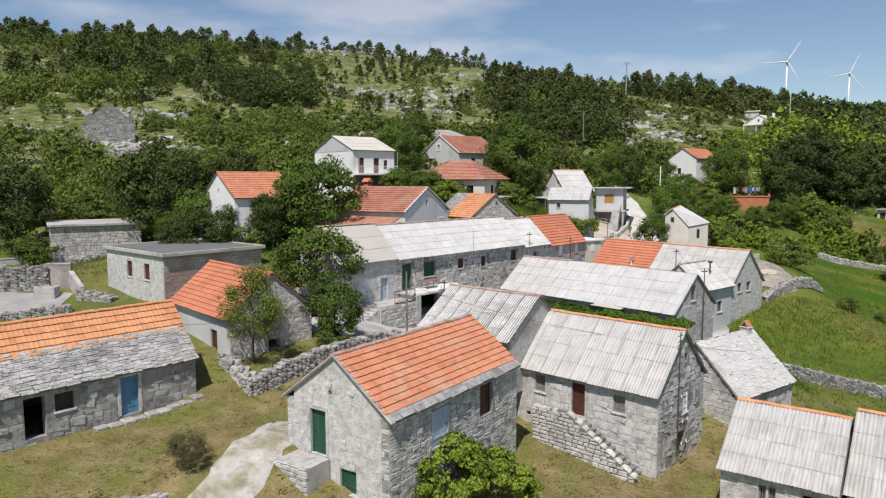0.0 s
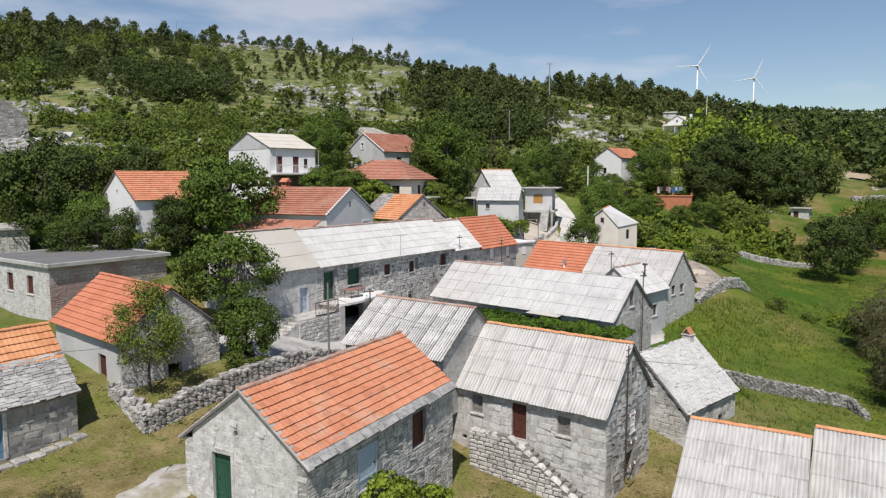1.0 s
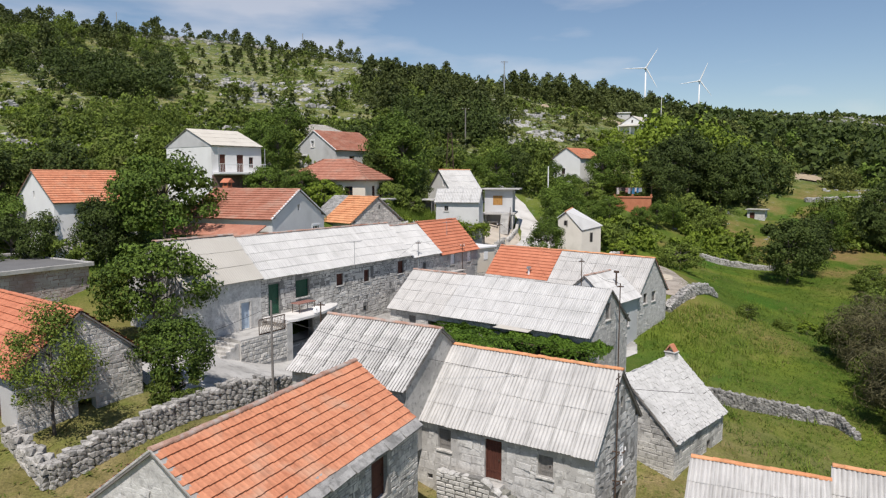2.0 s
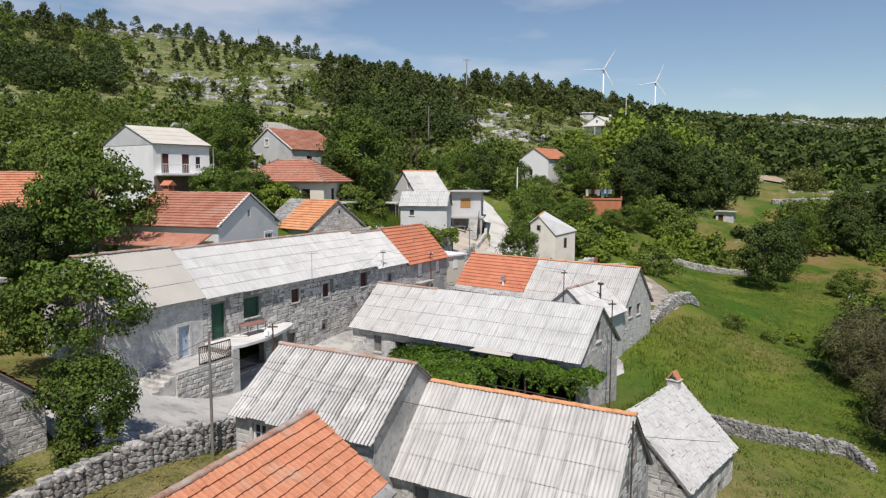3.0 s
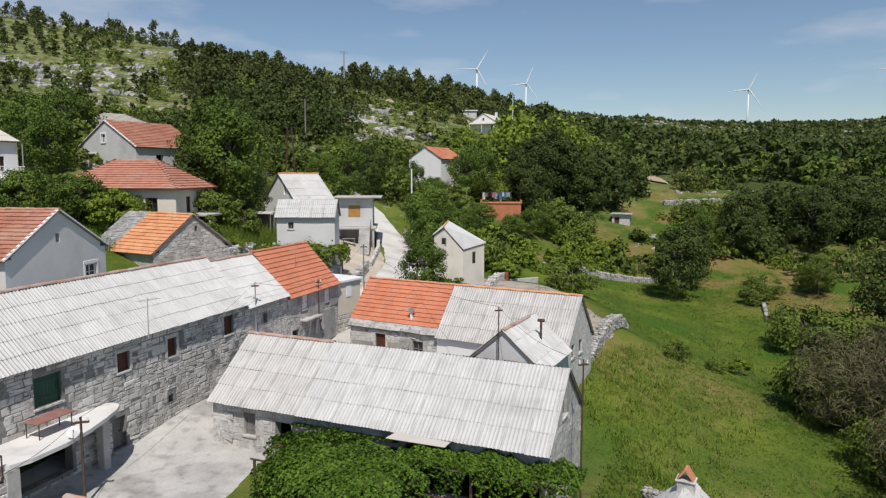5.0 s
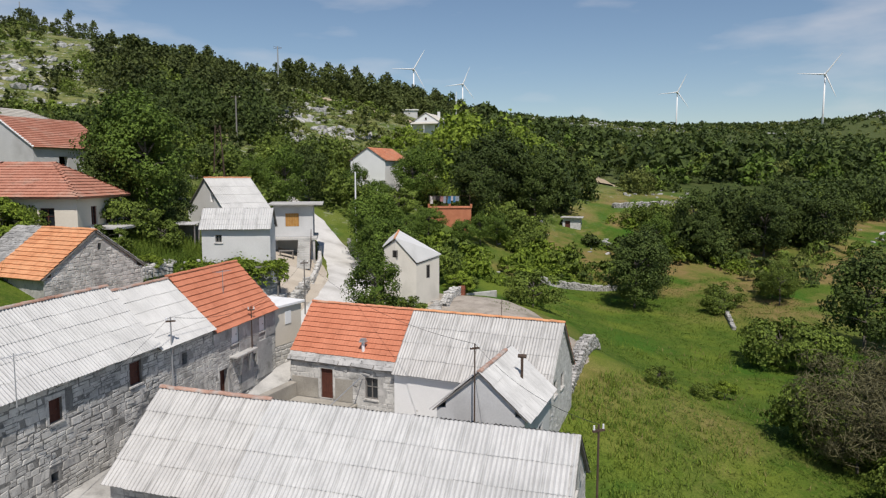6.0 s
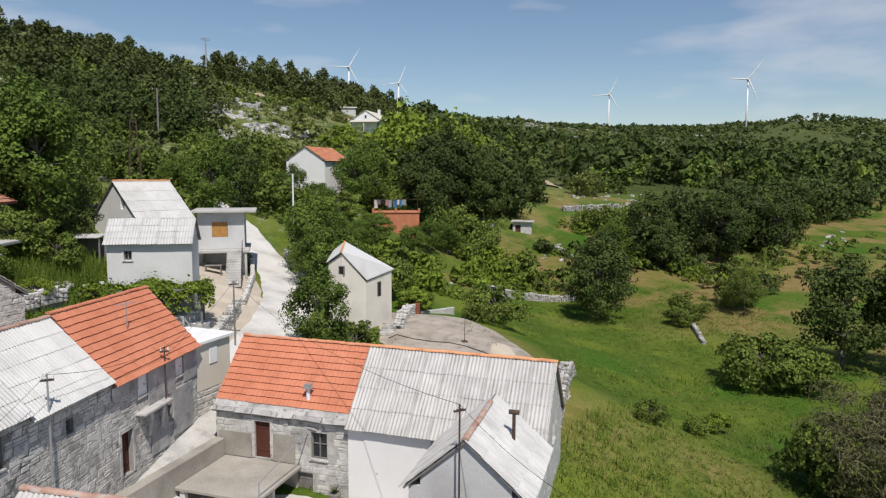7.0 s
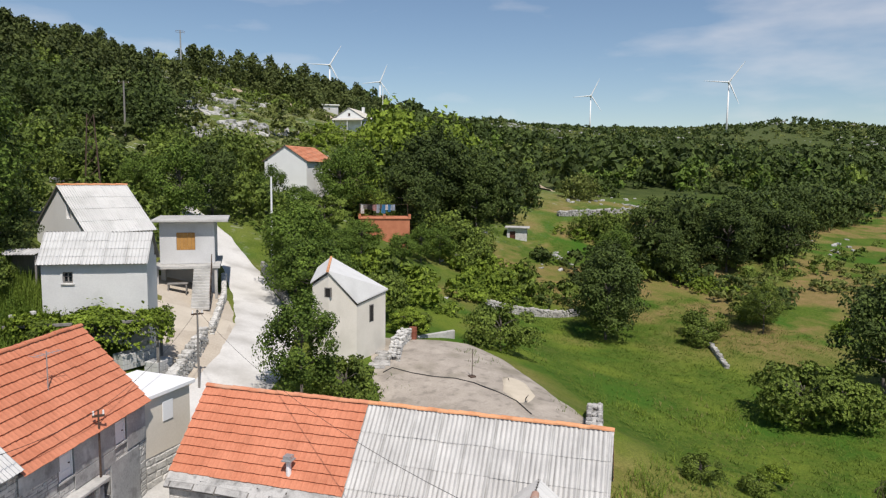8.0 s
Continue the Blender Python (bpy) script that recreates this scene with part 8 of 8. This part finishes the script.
wood("woods", "distant wooded ridge", 500, -900, 250, 430, 1100, lambda x, y: 0.5 + 0 * x, hugef, NEEDLE, 0.8, 1.6, 1.0)
# scrub and young pines dotted over the open slope
wood("scrub", "dark juniper dotted over the stony slope", 2600, -190, 70, 120, 345, lambda x, y: np.clip(0.28 + 1.3 * patchy(x, y, 0.03, 6.0), 0, 1), juniper, NEEDLE, 0.6, 1.7, 0.1)
wood("scrub", "low green scrub among the rocks", 3600, -260, 130, 100, 360, lambda x, y: np.clip(0.25 + 1.4 * patchy(x, y, 0.04, 16.0), 0, 1), shrub, LEAF, 0.5, 1.8, 0.1)
wood("scrub", "bright green bushes on the slope above the white house", 420, -80, -10, 104, 165, lambda x, y: np.clip(0.35 + 1.6 * patchy(x, y, 0.08, 96.0), 0, 1), shrub, LEAF_BRIGHT, 0.5, 1.4, 0.1)
wood("scrub", "tangled olive scrub on the open slope", 700, 8, 78, 150, 232, lambda x, y: np.clip(0.45 + 1.4 * patchy(x, y, 0.07, 76.0), 0, 1), shrub, LEAF_OLIVE, 0.35, 1.2, 0.1)
wood("scrub", "olive green scrub among the rocks", 1600, -200, 120, 100, 300, lambda x, y: np.clip(0.25 + 1.3 * patchy(x, y, 0.05, 26.0), 0, 1), shrub, LEAF_OLIVE, 0.6, 2.0, 0.1)
wood("scrub", "bright green bushes below the white house on the slope", 420, 40, 80, 136, 192, lambda x, y: (np.abs(x - 43 - (y - 140) * 0.44) < 9) * np.clip(0.6 + patchy(x, y, 0.06, 66.0), 0, 1), shrub, LEAF_BRIGHT, 0.6, 1.5, 0.1, free=True)
wood("scrub", "low green scrub on the slope above the village", 1100, -60, 60, 100, 165, lambda x, y: np.clip(0.5 + 1.2 * patchy(x, y, 0.06, 36.0), 0, 1), shrub, LEAF, 0.7, 1.6, 0.1)
wood("scrub", "bright green scrub at the meadow's edge", 1300, 24, 84, 86, 134,
     lambda x, y: np.clip(0.40 - (x > 60) * 0.15 + 1.7 * patchy(x, y, 0.09, 46.0), 0, 1), shrub, LEAF_BRIGHT, 0.45, 1.3, 0.1)
wood("scrub", "low dark bushes at the meadow's edge", 260, 30, 84, 88, 134,
     lambda x, y: np.clip(0.3 + 1.2 * patchy(x, y, 0.07, 56.0), 0, 1), shrub, LEAF_DARK, 0.7, 1.6, 0.1)


# pale limestone outcrops
def rocks(label, x, y, smin, smax, mat):
    ok = fits(x, y) | ((x < -62) & (y > 104))
    x, y = x[ok], y[ok]
    z, c = heights(x, y), ok.sum()
    s = wr.uniform(smin, smax, c) ** 1.4
    a = wr.uniform(0, math.tau, c)
    m = np.zeros((c, 4, 4))
    sx, sy, sz = s * wr.uniform(0.8, 1.8, c), s * wr.uniform(0.7, 1.2, c), s * wr.uniform(0.5, 0.9, c)
    m[:, 0, 0], m[:, 0, 1], m[:, 1, 0], m[:, 1, 1], m[:, 2, 2], m[:, 3, 3] = np.cos(a) * sx, -np.sin(a) * sy, np.sin(a) * sx, np.cos(a) * sy, sz, 1
    m[:, 2, 0] = sx * wr.uniform(-0.25, 0.25, c)
    m[:, 0, 3], m[:, 1, 3], m[:, 2, 3] = x, y, z + 0.1 * sz
    tagged(joined("rocks", ROCK_V, ROCK_F, m, mat), label, "rocks", kind="stuff")


def strewn(n, x0, x1, y0, y1, want):
    x, y = wr.uniform(x0, x1, n), wr.uniform(y0, y1, n)
    ok = want(x, y) > wr.random(n)
    return x[ok], y[ok]


KARST = material("weathered_karst", (0.24, 0.236, 0.225), (0.55, 0.54, 0.52), 0.6, 6, 0.95, 0.5, 0.1, isl=0.5)
rocks("pale limestone strewn over the hillside", *strewn(11000, -260, 140, 110, 400, lambda x, y: np.clip(2.0 * patchy(x, y, 0.05, 12.0) + 0.08, 0, 0.8)), 0.3, 1.1, KARST)
rocks("loose pale stones on the slope", *strewn(3600, -120, 75, 105, 230, lambda x, y: np.clip(1.5 * patchy(x, y, 0.06, 33.0) + 0.1, 0, 0.9)), 0.4, 1.1, KARST)
rocks("pale rocks on the distant hills", *strewn(7000, 350, 1200, 250, 1100, lambda x, y: np.clip(2.0 * patchy(x, y, 0.014, 14.0) - 0.05, 0, 0.85) * (np.hypot(x, y) > 520)), 1.2, 3.0, KARST)
ox, oy = [], []
for cx, cy, rx, ry, n_ in ((-60, 322, 45, 10, 170), (-95, 300, 22, 9, 80), (-150, 318, 40, 8, 90), (-5, 262, 20, 9, 90), (-16, 228, 16, 10, 80), (-46, 212, 22, 12, 130), (-53, 158, 6, 4, 30),
                           (-71, 124, 9, 6, 60), (-44, 128, 6, 4, 26), (-28, 134, 8, 4, 26), (-34, 146, 12, 5, 36), (-90, 152, 14, 6, 90), (-105, 233, 10, 5, 40), (30, 192, 9, 8, 60), (25, 164, 9, 7, 60), (41, 179, 8, 5, 40), (36, 208, 14, 5, 50), (-30, 190, 16, 8, 60), (44, 158, 6, 5, 30)):
    a_, q_ = wr.uniform(0, math.tau, n_), wr.random(n_) ** 0.6
    ox.append(cx + rx * q_ * np.cos(a_))
    oy.append(cy + ry * q_ * np.sin(a_))
rocks("pale limestone outcrops on the hillside", np.concatenate(ox), np.concatenate(oy), 0.6, 1.75, KARST)

# meadow grass in the nearest fields
GR_V, GR_F = [], []
_g = np.random.default_rng(9)
for i in range(5):
    a, l_, b = _g.uniform(0, math.tau), _g.uniform(0.5, 1.0), _g.uniform(0.1, 0.5)
    o = _g.uniform(-0.5, 0.5, 2)
    dx, dy = math.cos(a), math.sin(a)
    k = len(GR_V)
    GR_V += [(o[0] - dy * 0.05, o[1] + dx * 0.05, 0), (o[0] + dy * 0.05, o[1] - dx * 0.05, 0), (o[0] + dx * b + dy * 0.015, o[1] + dy * b, l_), (o[0] + dx * b - dy * 0.015, o[1] + dy * b, l_)]
    GR_F.append((k, k + 1, k + 2, k + 3))


def grass(label, n, x0, x1, y0, y1, want, lo, hi, mat):
    x, y = wr.uniform(x0, x1, n), wr.uniform(y0, y1, n)
    ok = want(x, y) > wr.random(n)
    x, y = x[ok], y[ok]
    c = len(x)
    s, h, a = wr.uniform(0.35, 0.7, c), wr.uniform(lo, hi, c), wr.uniform(0, math.tau, c)
    m = np.zeros((c, 4, 4))
    m[:, 0, 0], m[:, 0, 1], m[:, 1, 0], m[:, 1, 1], m[:, 2, 2], m[:, 3, 3] = np.cos(a) * s, -np.sin(a) * s, np.sin(a) * s, np.cos(a) * s, h, 1
    m[:, 0, 3], m[:, 1, 3], m[:, 2, 3] = x, y, heights(x, y) - 0.02
    tagged(joined("grass", GR_V, GR_F, m, mat), label, "grass", kind="stuff")


def in_field(x, y):
    ok = (x > 17 + np.maximum(0, y - 48) * 0.22) & (y > 30) & (y < 105)
    ok &= ~((x < 37) & (y > 64) & (y - 64 > (x - 22) * 0.55))
    return ok


GRASS_DRY = leaf_material("dry_grass", (0.14, 0.125, 0.04), (0.30, 0.25, 0.10))
grass("tall green meadow grass", 27000, 17, 76, 32, 105, lambda x, y: in_field(x, y) * np.clip(0.75 + 1.0 * patchy(x, y, 0.08, 7.0), 0, 1), 0.10, 0.30, GRASS)
grass("straw-coloured seed heads in the meadow", 6000, 17, 76, 32, 105, lambda x, y: in_field(x, y) * np.clip(0.1 + 1.4 * patchy(x, y, 0.06, 17.0), 0, 1), 0.16, 0.36, GRASS_DRY)


grass("tall bright grass along the field wall", 3500, 20, 40, 50, 80, lambda x, y: in_field(x, y) * np.exp(-((x - 21 - (y - 52) * 0.45) / 3.0) ** 2), 0.3, 0.8, GRASS_TALL)
def beside_gable(x, y):
    """The rough ground between the long house's gable and the slab-roofed house."""
    d = (x - 7.42) * 0.757 - (y - 53.99) * 0.653
    return (d > 9.2) & (y > 45.2) & (x < 21)


grass("rough grass beside the long house's gable", 3200, 13, 21, 44, 58, lambda x, y: beside_gable(x, y) * np.clip(0.8 + 0.8 * patchy(x, y, 0.3, 5.0), 0, 1), 0.15, 0.45, GRASS)
grass("dark green weeds in the meadow", 3200, 17, 60, 36, 80, lambda x, y: in_field(x, y) * np.clip(3 * patchy(x, y, 0.13, 117.0) - 0.5, 0, 1), 0.2, 0.5, LEAF_TREE)
grass("patches of coarse weeds in the meadow", 6000, 17, 60, 32, 80, lambda x, y: in_field(x, y) * np.clip(3 * patchy(x, y, 0.16, 87.0) - 0.4, 0, 1), 0.25, 0.7, GRASS_TALL)


def in_yard(x, y):
    ok = np.ones(x.shape, bool)
    for q in (h1, h2, h3, h7, h7b, h8, ho, l1):
        mi = q.top.matrix_world.inverted()
        u = mi[0][0] * x + mi[0][1] * y + mi[0][3]
        v = mi[1][0] * x + mi[1][1] * y + mi[1][3]
        ok &= ~((np.abs(u) < q.L / 2 + 0.1) & (np.abs(v) < q.hw + 0.1))
    ok &= ~((np.abs(x + 11.8) < 1.7) & (y < 27))
    ok &= ~((x > -14) & (y > 41))
    return ok


grass("short dry yard grass", 16000, -28, 24, 14, 48, lambda x, y: in_yard(x, y) * np.clip(0.5 + 1.3 * patchy(x, y, 0.12, 27.0), 0, 1), 0.03, 0.11, GRASS_DRY)
grass("short green yard grass", 9000, -28, 24, 14, 48, lambda x, y: in_yard(x, y) * np.clip(0.25 + 1.5 * patchy(x, y, 0.12, 37.0), 0, 1), 0.03, 0.10, GRASS)

grass("tall garden weeds among the houses", 7000, -20, 6, 76, 96, lambda x, y: np.clip(0.75 + 1.2 * patchy(x, y, 0.12, 47.0), 0, 1), 0.3, 1.0, GRASS)

grass("tall dark weeds behind the row", 2600, -4, 6, 82.5, 90, lambda x, y: 0.9 + 0 * x, 0.6, 1.4, GRASS)
grass("weeds round the old yard", 5000, -66, -34, 46, 74, lambda x, y: np.clip(0.3 + 1.6 * patchy(x, y, 0.12, 67.0), 0, 1) * ~((x < -37) & (y < 56)), 0.15, 0.6, GRASS)
grass("dry weeds round the old yard", 3500, -66, -34, 46, 74, lambda x, y: np.clip(0.3 + 1.6 * patchy(x, y, 0.14, 77.0), 0, 1) * ~((x < -37) & (y < 56)), 0.1, 0.5, GRASS_DRY)
# rusty barrel with a shrub, thin iron post and weeds on the threshing floor
brl = tagged(new("barrel"), "rusty iron barrel standing on the threshing floor", "barrel")
brl.matrix_world = pose(28.0, 89.2, ground_z(28.0, 89.2) + 0.1)
bm = bmesh.new()
for z0, z1, r_ in ((0, 0.28, 0.29), (0.28, 0.31, 0.31), (0.31, 0.58, 0.29), (0.58, 0.61, 0.31), (0.61, 0.88, 0.29)):
    tube(bm, (0, 0, z0), (0, 0, z1), r_, r_, 18)
part("drum", bm, material("rust_red_iron", (0.16, 0.05, 0.03), (0.28, 0.10, 0.06), 3, 20, 0.8, 0.3, 0.01), brl)
pst = tagged(new("iron_post"), "thin rusty iron post on the threshing floor", "post")
pst.matrix_world = pose(27.4, 80.0, ground_z(27.4, 80.0))
bm = bmesh.new()
tube(bm, (0, 0, -0.1), (0.02, 0, 1.9), 0.025, 0.02, 6)
soft_box(bm, (-0.2, -0.2, 0.1), (0.2, 0.2, 0.2), 0.02)
part("shaft", bm, METAL, pst)
stp = tagged(new("stone_steps"), "worn stone steps beside the threshing floor", "steps")
stp.matrix_world = pose(22.6, 83.6, ground_z(22.6, 83.6) + 0.1, 0, 0, 55)
for i in range(6):
    bm = bmesh.new()
    w0_, w1_ = 0.42 + 0.13 * ((i * 5) % 3), 0.40 + 0.11 * ((i * 7) % 4)
    soft_box(bm, (i * 0.5, -w0_, -0.4), (i * 0.5 + 0.44 + 0.05 * (i % 2), w1_, 0.05 + 0.07 * i), 0.06)
    bmesh.ops.rotate(bm, verts=bm.verts[:], cent=(i * 0.5, 0, 0), matrix=Matrix.Rotation(0.12 * math.sin(i * 2.3), 3, "Z"))
    part("step", bm, RUBBLE, stp)
dry_wall("rubble wall climbing beside the threshing floor", [(24.2, 84.6, 0.4), (25.6, 87.0, 0.7), (27.4, 89.2, 0.8)], 0.8, size=0.32, mat=STONE_LIGHT)
krb = tagged(new("kerb"), "low concrete kerb at the end of the threshing floor", "kerb")
krb.matrix_world = pose(28.7, 89.9, ground_z(29.4, 89.9), 0, 0, 8)
bm = bmesh.new()
soft_box(bm, (0, -0.15, -0.5), (3.6, 0.15, 0.22), 0.03)
part("body", bm, CONCRETE, krb)
bm = bmesh.new()
hose_pts = [Vector((x_, y_, ground_z(x_, y_) + 0.15)) for x_, y_ in ((22.6, 82.8), (23.5, 83.4), (24.3, 82.2), (25.3, 80.9), (26.2, 80.1), (26.9, 79.0), (27.3, 77.2), (27.5, 75.4), (27.2, 73.6))]
for a_, b_ in zip(hose_pts, hose_pts[1:]):
    tube(bm, a_, b_, 0.03, 0.03, 6)
tagged(link("hose", bm, CABLE), "black rubber hose lying across the threshing floor", "hose")
strip("pavement", "patch of pale spilt sand on the threshing floor", [(27.6, 75.2, 0.5), (28.6, 76.6, 1.1), (29.6, 78.4, 0.9), (30.0, 79.6, 0.3)], material("pale_sand", (0.46, 0.40, 0.31), (0.58, 0.51, 0.41), 1.5, 20, 0.95, 0.3, 0.01), lift=0.16, ragged=0.5)
grass("weeds in the cracks of the threshing floor", 900, 18, 36, 73, 90, lambda x, y: np.clip(1.6 * patchy(x, y, 0.25, 57.0) - 0.1, 0, 1), 0.15, 0.5, GRASS)

# ---- wind turbines ----
def turbine(x, y, hub, blade, face, turn):
    top = tagged(new("wind_turbine"), "white three-bladed wind turbine on the far ridge", "wind turbine", "wind turbines on the ridge")
    top.matrix_world = pose(x, y, hub, 0, 0, face)
    bm = bmesh.new()
    tube(bm, (0, 0, -2.6 * blade), (0, 0, -0.03 * blade), 0.045 * blade, 0.026 * blade, 16)
    part("tower", bm, WHITE, top, smooth=True)
    bm = bmesh.new()
    soft_box(bm, (-0.05 * blade, -0.08 * blade, -0.045 * blade), (0.05 * blade, 0.17 * blade, 0.055 * blade), 0.015 * blade)
    part("nacelle", bm, WHITE, top)
    for k in range(3):
        a = radians(turn + 120 * k)
        d, w = Vector((math.sin(a), 0, math.cos(a))), Vector((math.cos(a), 0, -math.sin(a)))
        bm = bmesh.new()
        rings = []
        for t, c, th in ((0.0, 0.026, 0.024), (0.15, 0.042, 0.02), (0.4, 0.032, 0.014), (0.8, 0.018, 0.008), (1.0, 0.006, 0.004)):
            o = d * (t * blade) + Vector((0, -0.1 * blade, 0))
            rings.append([bm.verts.new(o + q) for q in (w * c * 0.6 * blade, Vector((0, -th * blade, 0)), -w * c * 0.8 * blade, Vector((0, th * blade, 0)))])
        for r0_, r1_ in zip(rings, rings[1:]):
            for i in range(4):
                bm.faces.new((r0_[i], r0_[(i + 1) % 4], r1_[(i + 1) % 4], r1_[i]))
        bm.faces.new(rings[0])
        bm.faces.new(rings[-1])
        part("blade", bm, WHITE, top)


turbine(423.8, 1164.4, 200.1, 38, -15, 30)
turbine(594.5, 1335.2, 204.2, 38, -15, 22)
turbine(912, 1064, 173, 36, -35, 25)
turbine(838, 697, 153, 34, -50, 35)


# ---- poles, masts, aerials and cables ----
def pole(label, x, y, h, r=0.07, mat=None, arms=1, z=None, name="utility_pole", category="pole"):
    top = tagged(new(name), label, category)
    zg = ground_z(x, y) if z is None else z
    top.matrix_world = pose(x, y, zg)
    bm = bmesh.new()
    tube(bm, (0, 0, -0.4), (0, 0, h), r, r * 0.75, 8)
    part("shaft", bm, mat or GREYWOOD, top)
    for i in range(arms):
        bm = bmesh.new()
        w = 5 * r
        box(bm, (-w, -0.04, h - 0.25 - 0.4 * i), (w, 0.04, h - 0.17 - 0.4 * i))
        arm = part("cross_arm", bm, METAL, top)
        for s in (-0.8, 0.8):
            bm = bmesh.new()
            tube(bm, (w * s, 0, h - 0.17 - 0.4 * i), (w * s, 0, h - 0.02 - 0.4 * i), 0.035, 0.03, 6)
            part("insulator", bm, WHITE, arm)
    return Vector((x, y, zg + h))


pa = pole("wooden power pole beside the retaining wall", -6.7, 39.4, 5.4, arms=0)
pb = pole("iron power pole at the long house's gable", 14.15, 48.0, 6.3, 0.045, METAL, z=3.2)
pc = pole("iron mast before the grey wing's gable", 14.2, 57.5, 7.4, 0.045, METAL, z=2.6)
pd = pole("wooden power pole beside the climbing road", 11.3, 81.2, 4.2, 0.06)
pe = pole("steel mast on the row's front wall", 1.58, 65.03, 3.6, 0.045, STEEL, z=7.2)
pf = pole("iron mast on the red-roofed end house", 6.1, 71.12, 2.4, 0.04, METAL, z=7.5)
pg = pole("iron mast before the row's balcony", -5.6, 51.9, 3.0, 0.06, METAL, z=4.8)
pole("white concrete lamp post beside the road", 22.4, 106.5, 8.2, 0.11, WHITE, 0)
pole("tall wooden pole on the rocky slope", 15.1, 157.2, 9.0, 0.16, z=22.5)
pole("transmission pole on the crest of the hill", 37.6, 246, 12.0, 0.25, STEEL, 2, z=44.5)
pole("transmission pole on the far crest of the hill", -49.4, 386.7, 13.0, 0.3, STEEL, 0, z=80)
pole("white mast beside the house high on the slope", 72, 190, 12.0, 0.11, WHITE, 0, z=26.5)
pole("radio mast on the far crest of the hill", -130, 345, 13.0, 0.25, STEEL, 0, z=80)
# small lattice tower behind the grey houses
lat = tagged(new("lattice_tower"), "small rusty lattice tower behind the grey houses", "tower")
lat.matrix_world = pose(8.6, 118.5, ground_z(8.6, 118.5))
for x, y in ((-0.7, -0.7), (0.7, -0.7), (0.7, 0.7), (-0.7, 0.7)):
    bm = bmesh.new()
    tube(bm, (x, y, -0.3), (x * 0.4, y * 0.4, 7.5), 0.05, 0.04, 5)
    part("leg", bm, METAL, lat)
for i in range(6):
    k0, k1 = 1 - 0.1 * i, 1 - 0.1 * (i + 1)
    cs = [(-0.7, -0.7), (0.7, -0.7), (0.7, 0.7), (-0.7, 0.7)]
    for j in range(4):
        a, b = cs[j], cs[(j + 1) % 4]
        bm = bmesh.new()
        tube(bm, (a[0] * k0, a[1] * k0, 1.25 * i), (b[0] * k1, b[1] * k1, 1.25 * (i + 1)), 0.025, 0.025, 4)
        part("brace", bm, METAL, lat)


def aerial(label, x, y, z, h):
    top = tagged(new("tv_aerial"), label, "aerial")
    top.matrix_world = pose(x, y, z, 0, 0, 40)
    bm = bmesh.new()
    tube(bm, (0, 0, 0), (0, 0, h), 0.025, 0.02, 6)
    part("mast", bm, STEEL, top)
    bm = bmesh.new()
    tube(bm, (-0.5, 0, h - 0.1), (0.6, 0, h - 0.1), 0.012, 0.012, 4)
    for i in range(6):
        tube(bm, (-0.45 + i * 0.2, -0.3 + 0.02 * i, h - 0.1), (-0.45 + i * 0.2, 0.3 - 0.02 * i, h - 0.1), 0.008, 0.008, 4)
    part("elements", bm, STEEL, top)


aerial("steel television aerial on the row's roof", -3.5, 56.5, 9.7, 1.9)
aerial("steel television aerial on the red tiled roof", 4.6, 71.6, 10.3, 1.8)


def cable(label, a, b, sag, r=0.010):
    a, b = Vector(a), Vector(b)
    bm = bmesh.new()
    n = 14
    ps = [a.lerp(b, i / n) - Vector((0, 0, sag * 4 * (i / n) * (1 - i / n))) for i in range(n + 1)]
    side_ = (b - a).cross(Vector((0, 0, 1))).normalized() * r
    rings = [[bm.verts.new(p + side_ * cx + Vector((0, 0, r * cz))) for cx, cz in ((1, 0), (0, 1), (-1, 0), (0, -1))] for p in ps]
    for p, q in zip(rings, rings[1:]):
        for k in range(4):
            bm.faces.new((p[k], p[(k + 1) % 4], q[(k + 1) % 4], q[k]))
    bm.faces.new(rings[0][::-1])
    bm.faces.new(rings[-1])
    tagged(link("power_cable", bm, CABLE), label, "cable")


cable("sagging black cable from pole to pole", pa, pg, 0.5)
cable("black cable strung over the corrugated roofs", pa + Vector((0, 0, -0.8)), Vector((12.5, 33.0, 7.0)), 0.7)
cable("black cable strung along the row", pg, pe, 0.4)
cable("black cable strung across the lane", pe, pf, 0.3)
cable("black cable to the pole by the road", pf, pd, 0.4)
cable("black cable over the half-tiled roof", pc, pd, 0.9)
cable("black cable to the grey wing", pb, pc, 0.5)
cable("black cable over the yard to the low house", pa + Vector((0, 0, -0.3)), Vector((-18.8, 31.0, 8.2)), 0.8)

for q in list(protos.values()):
    retire(q)
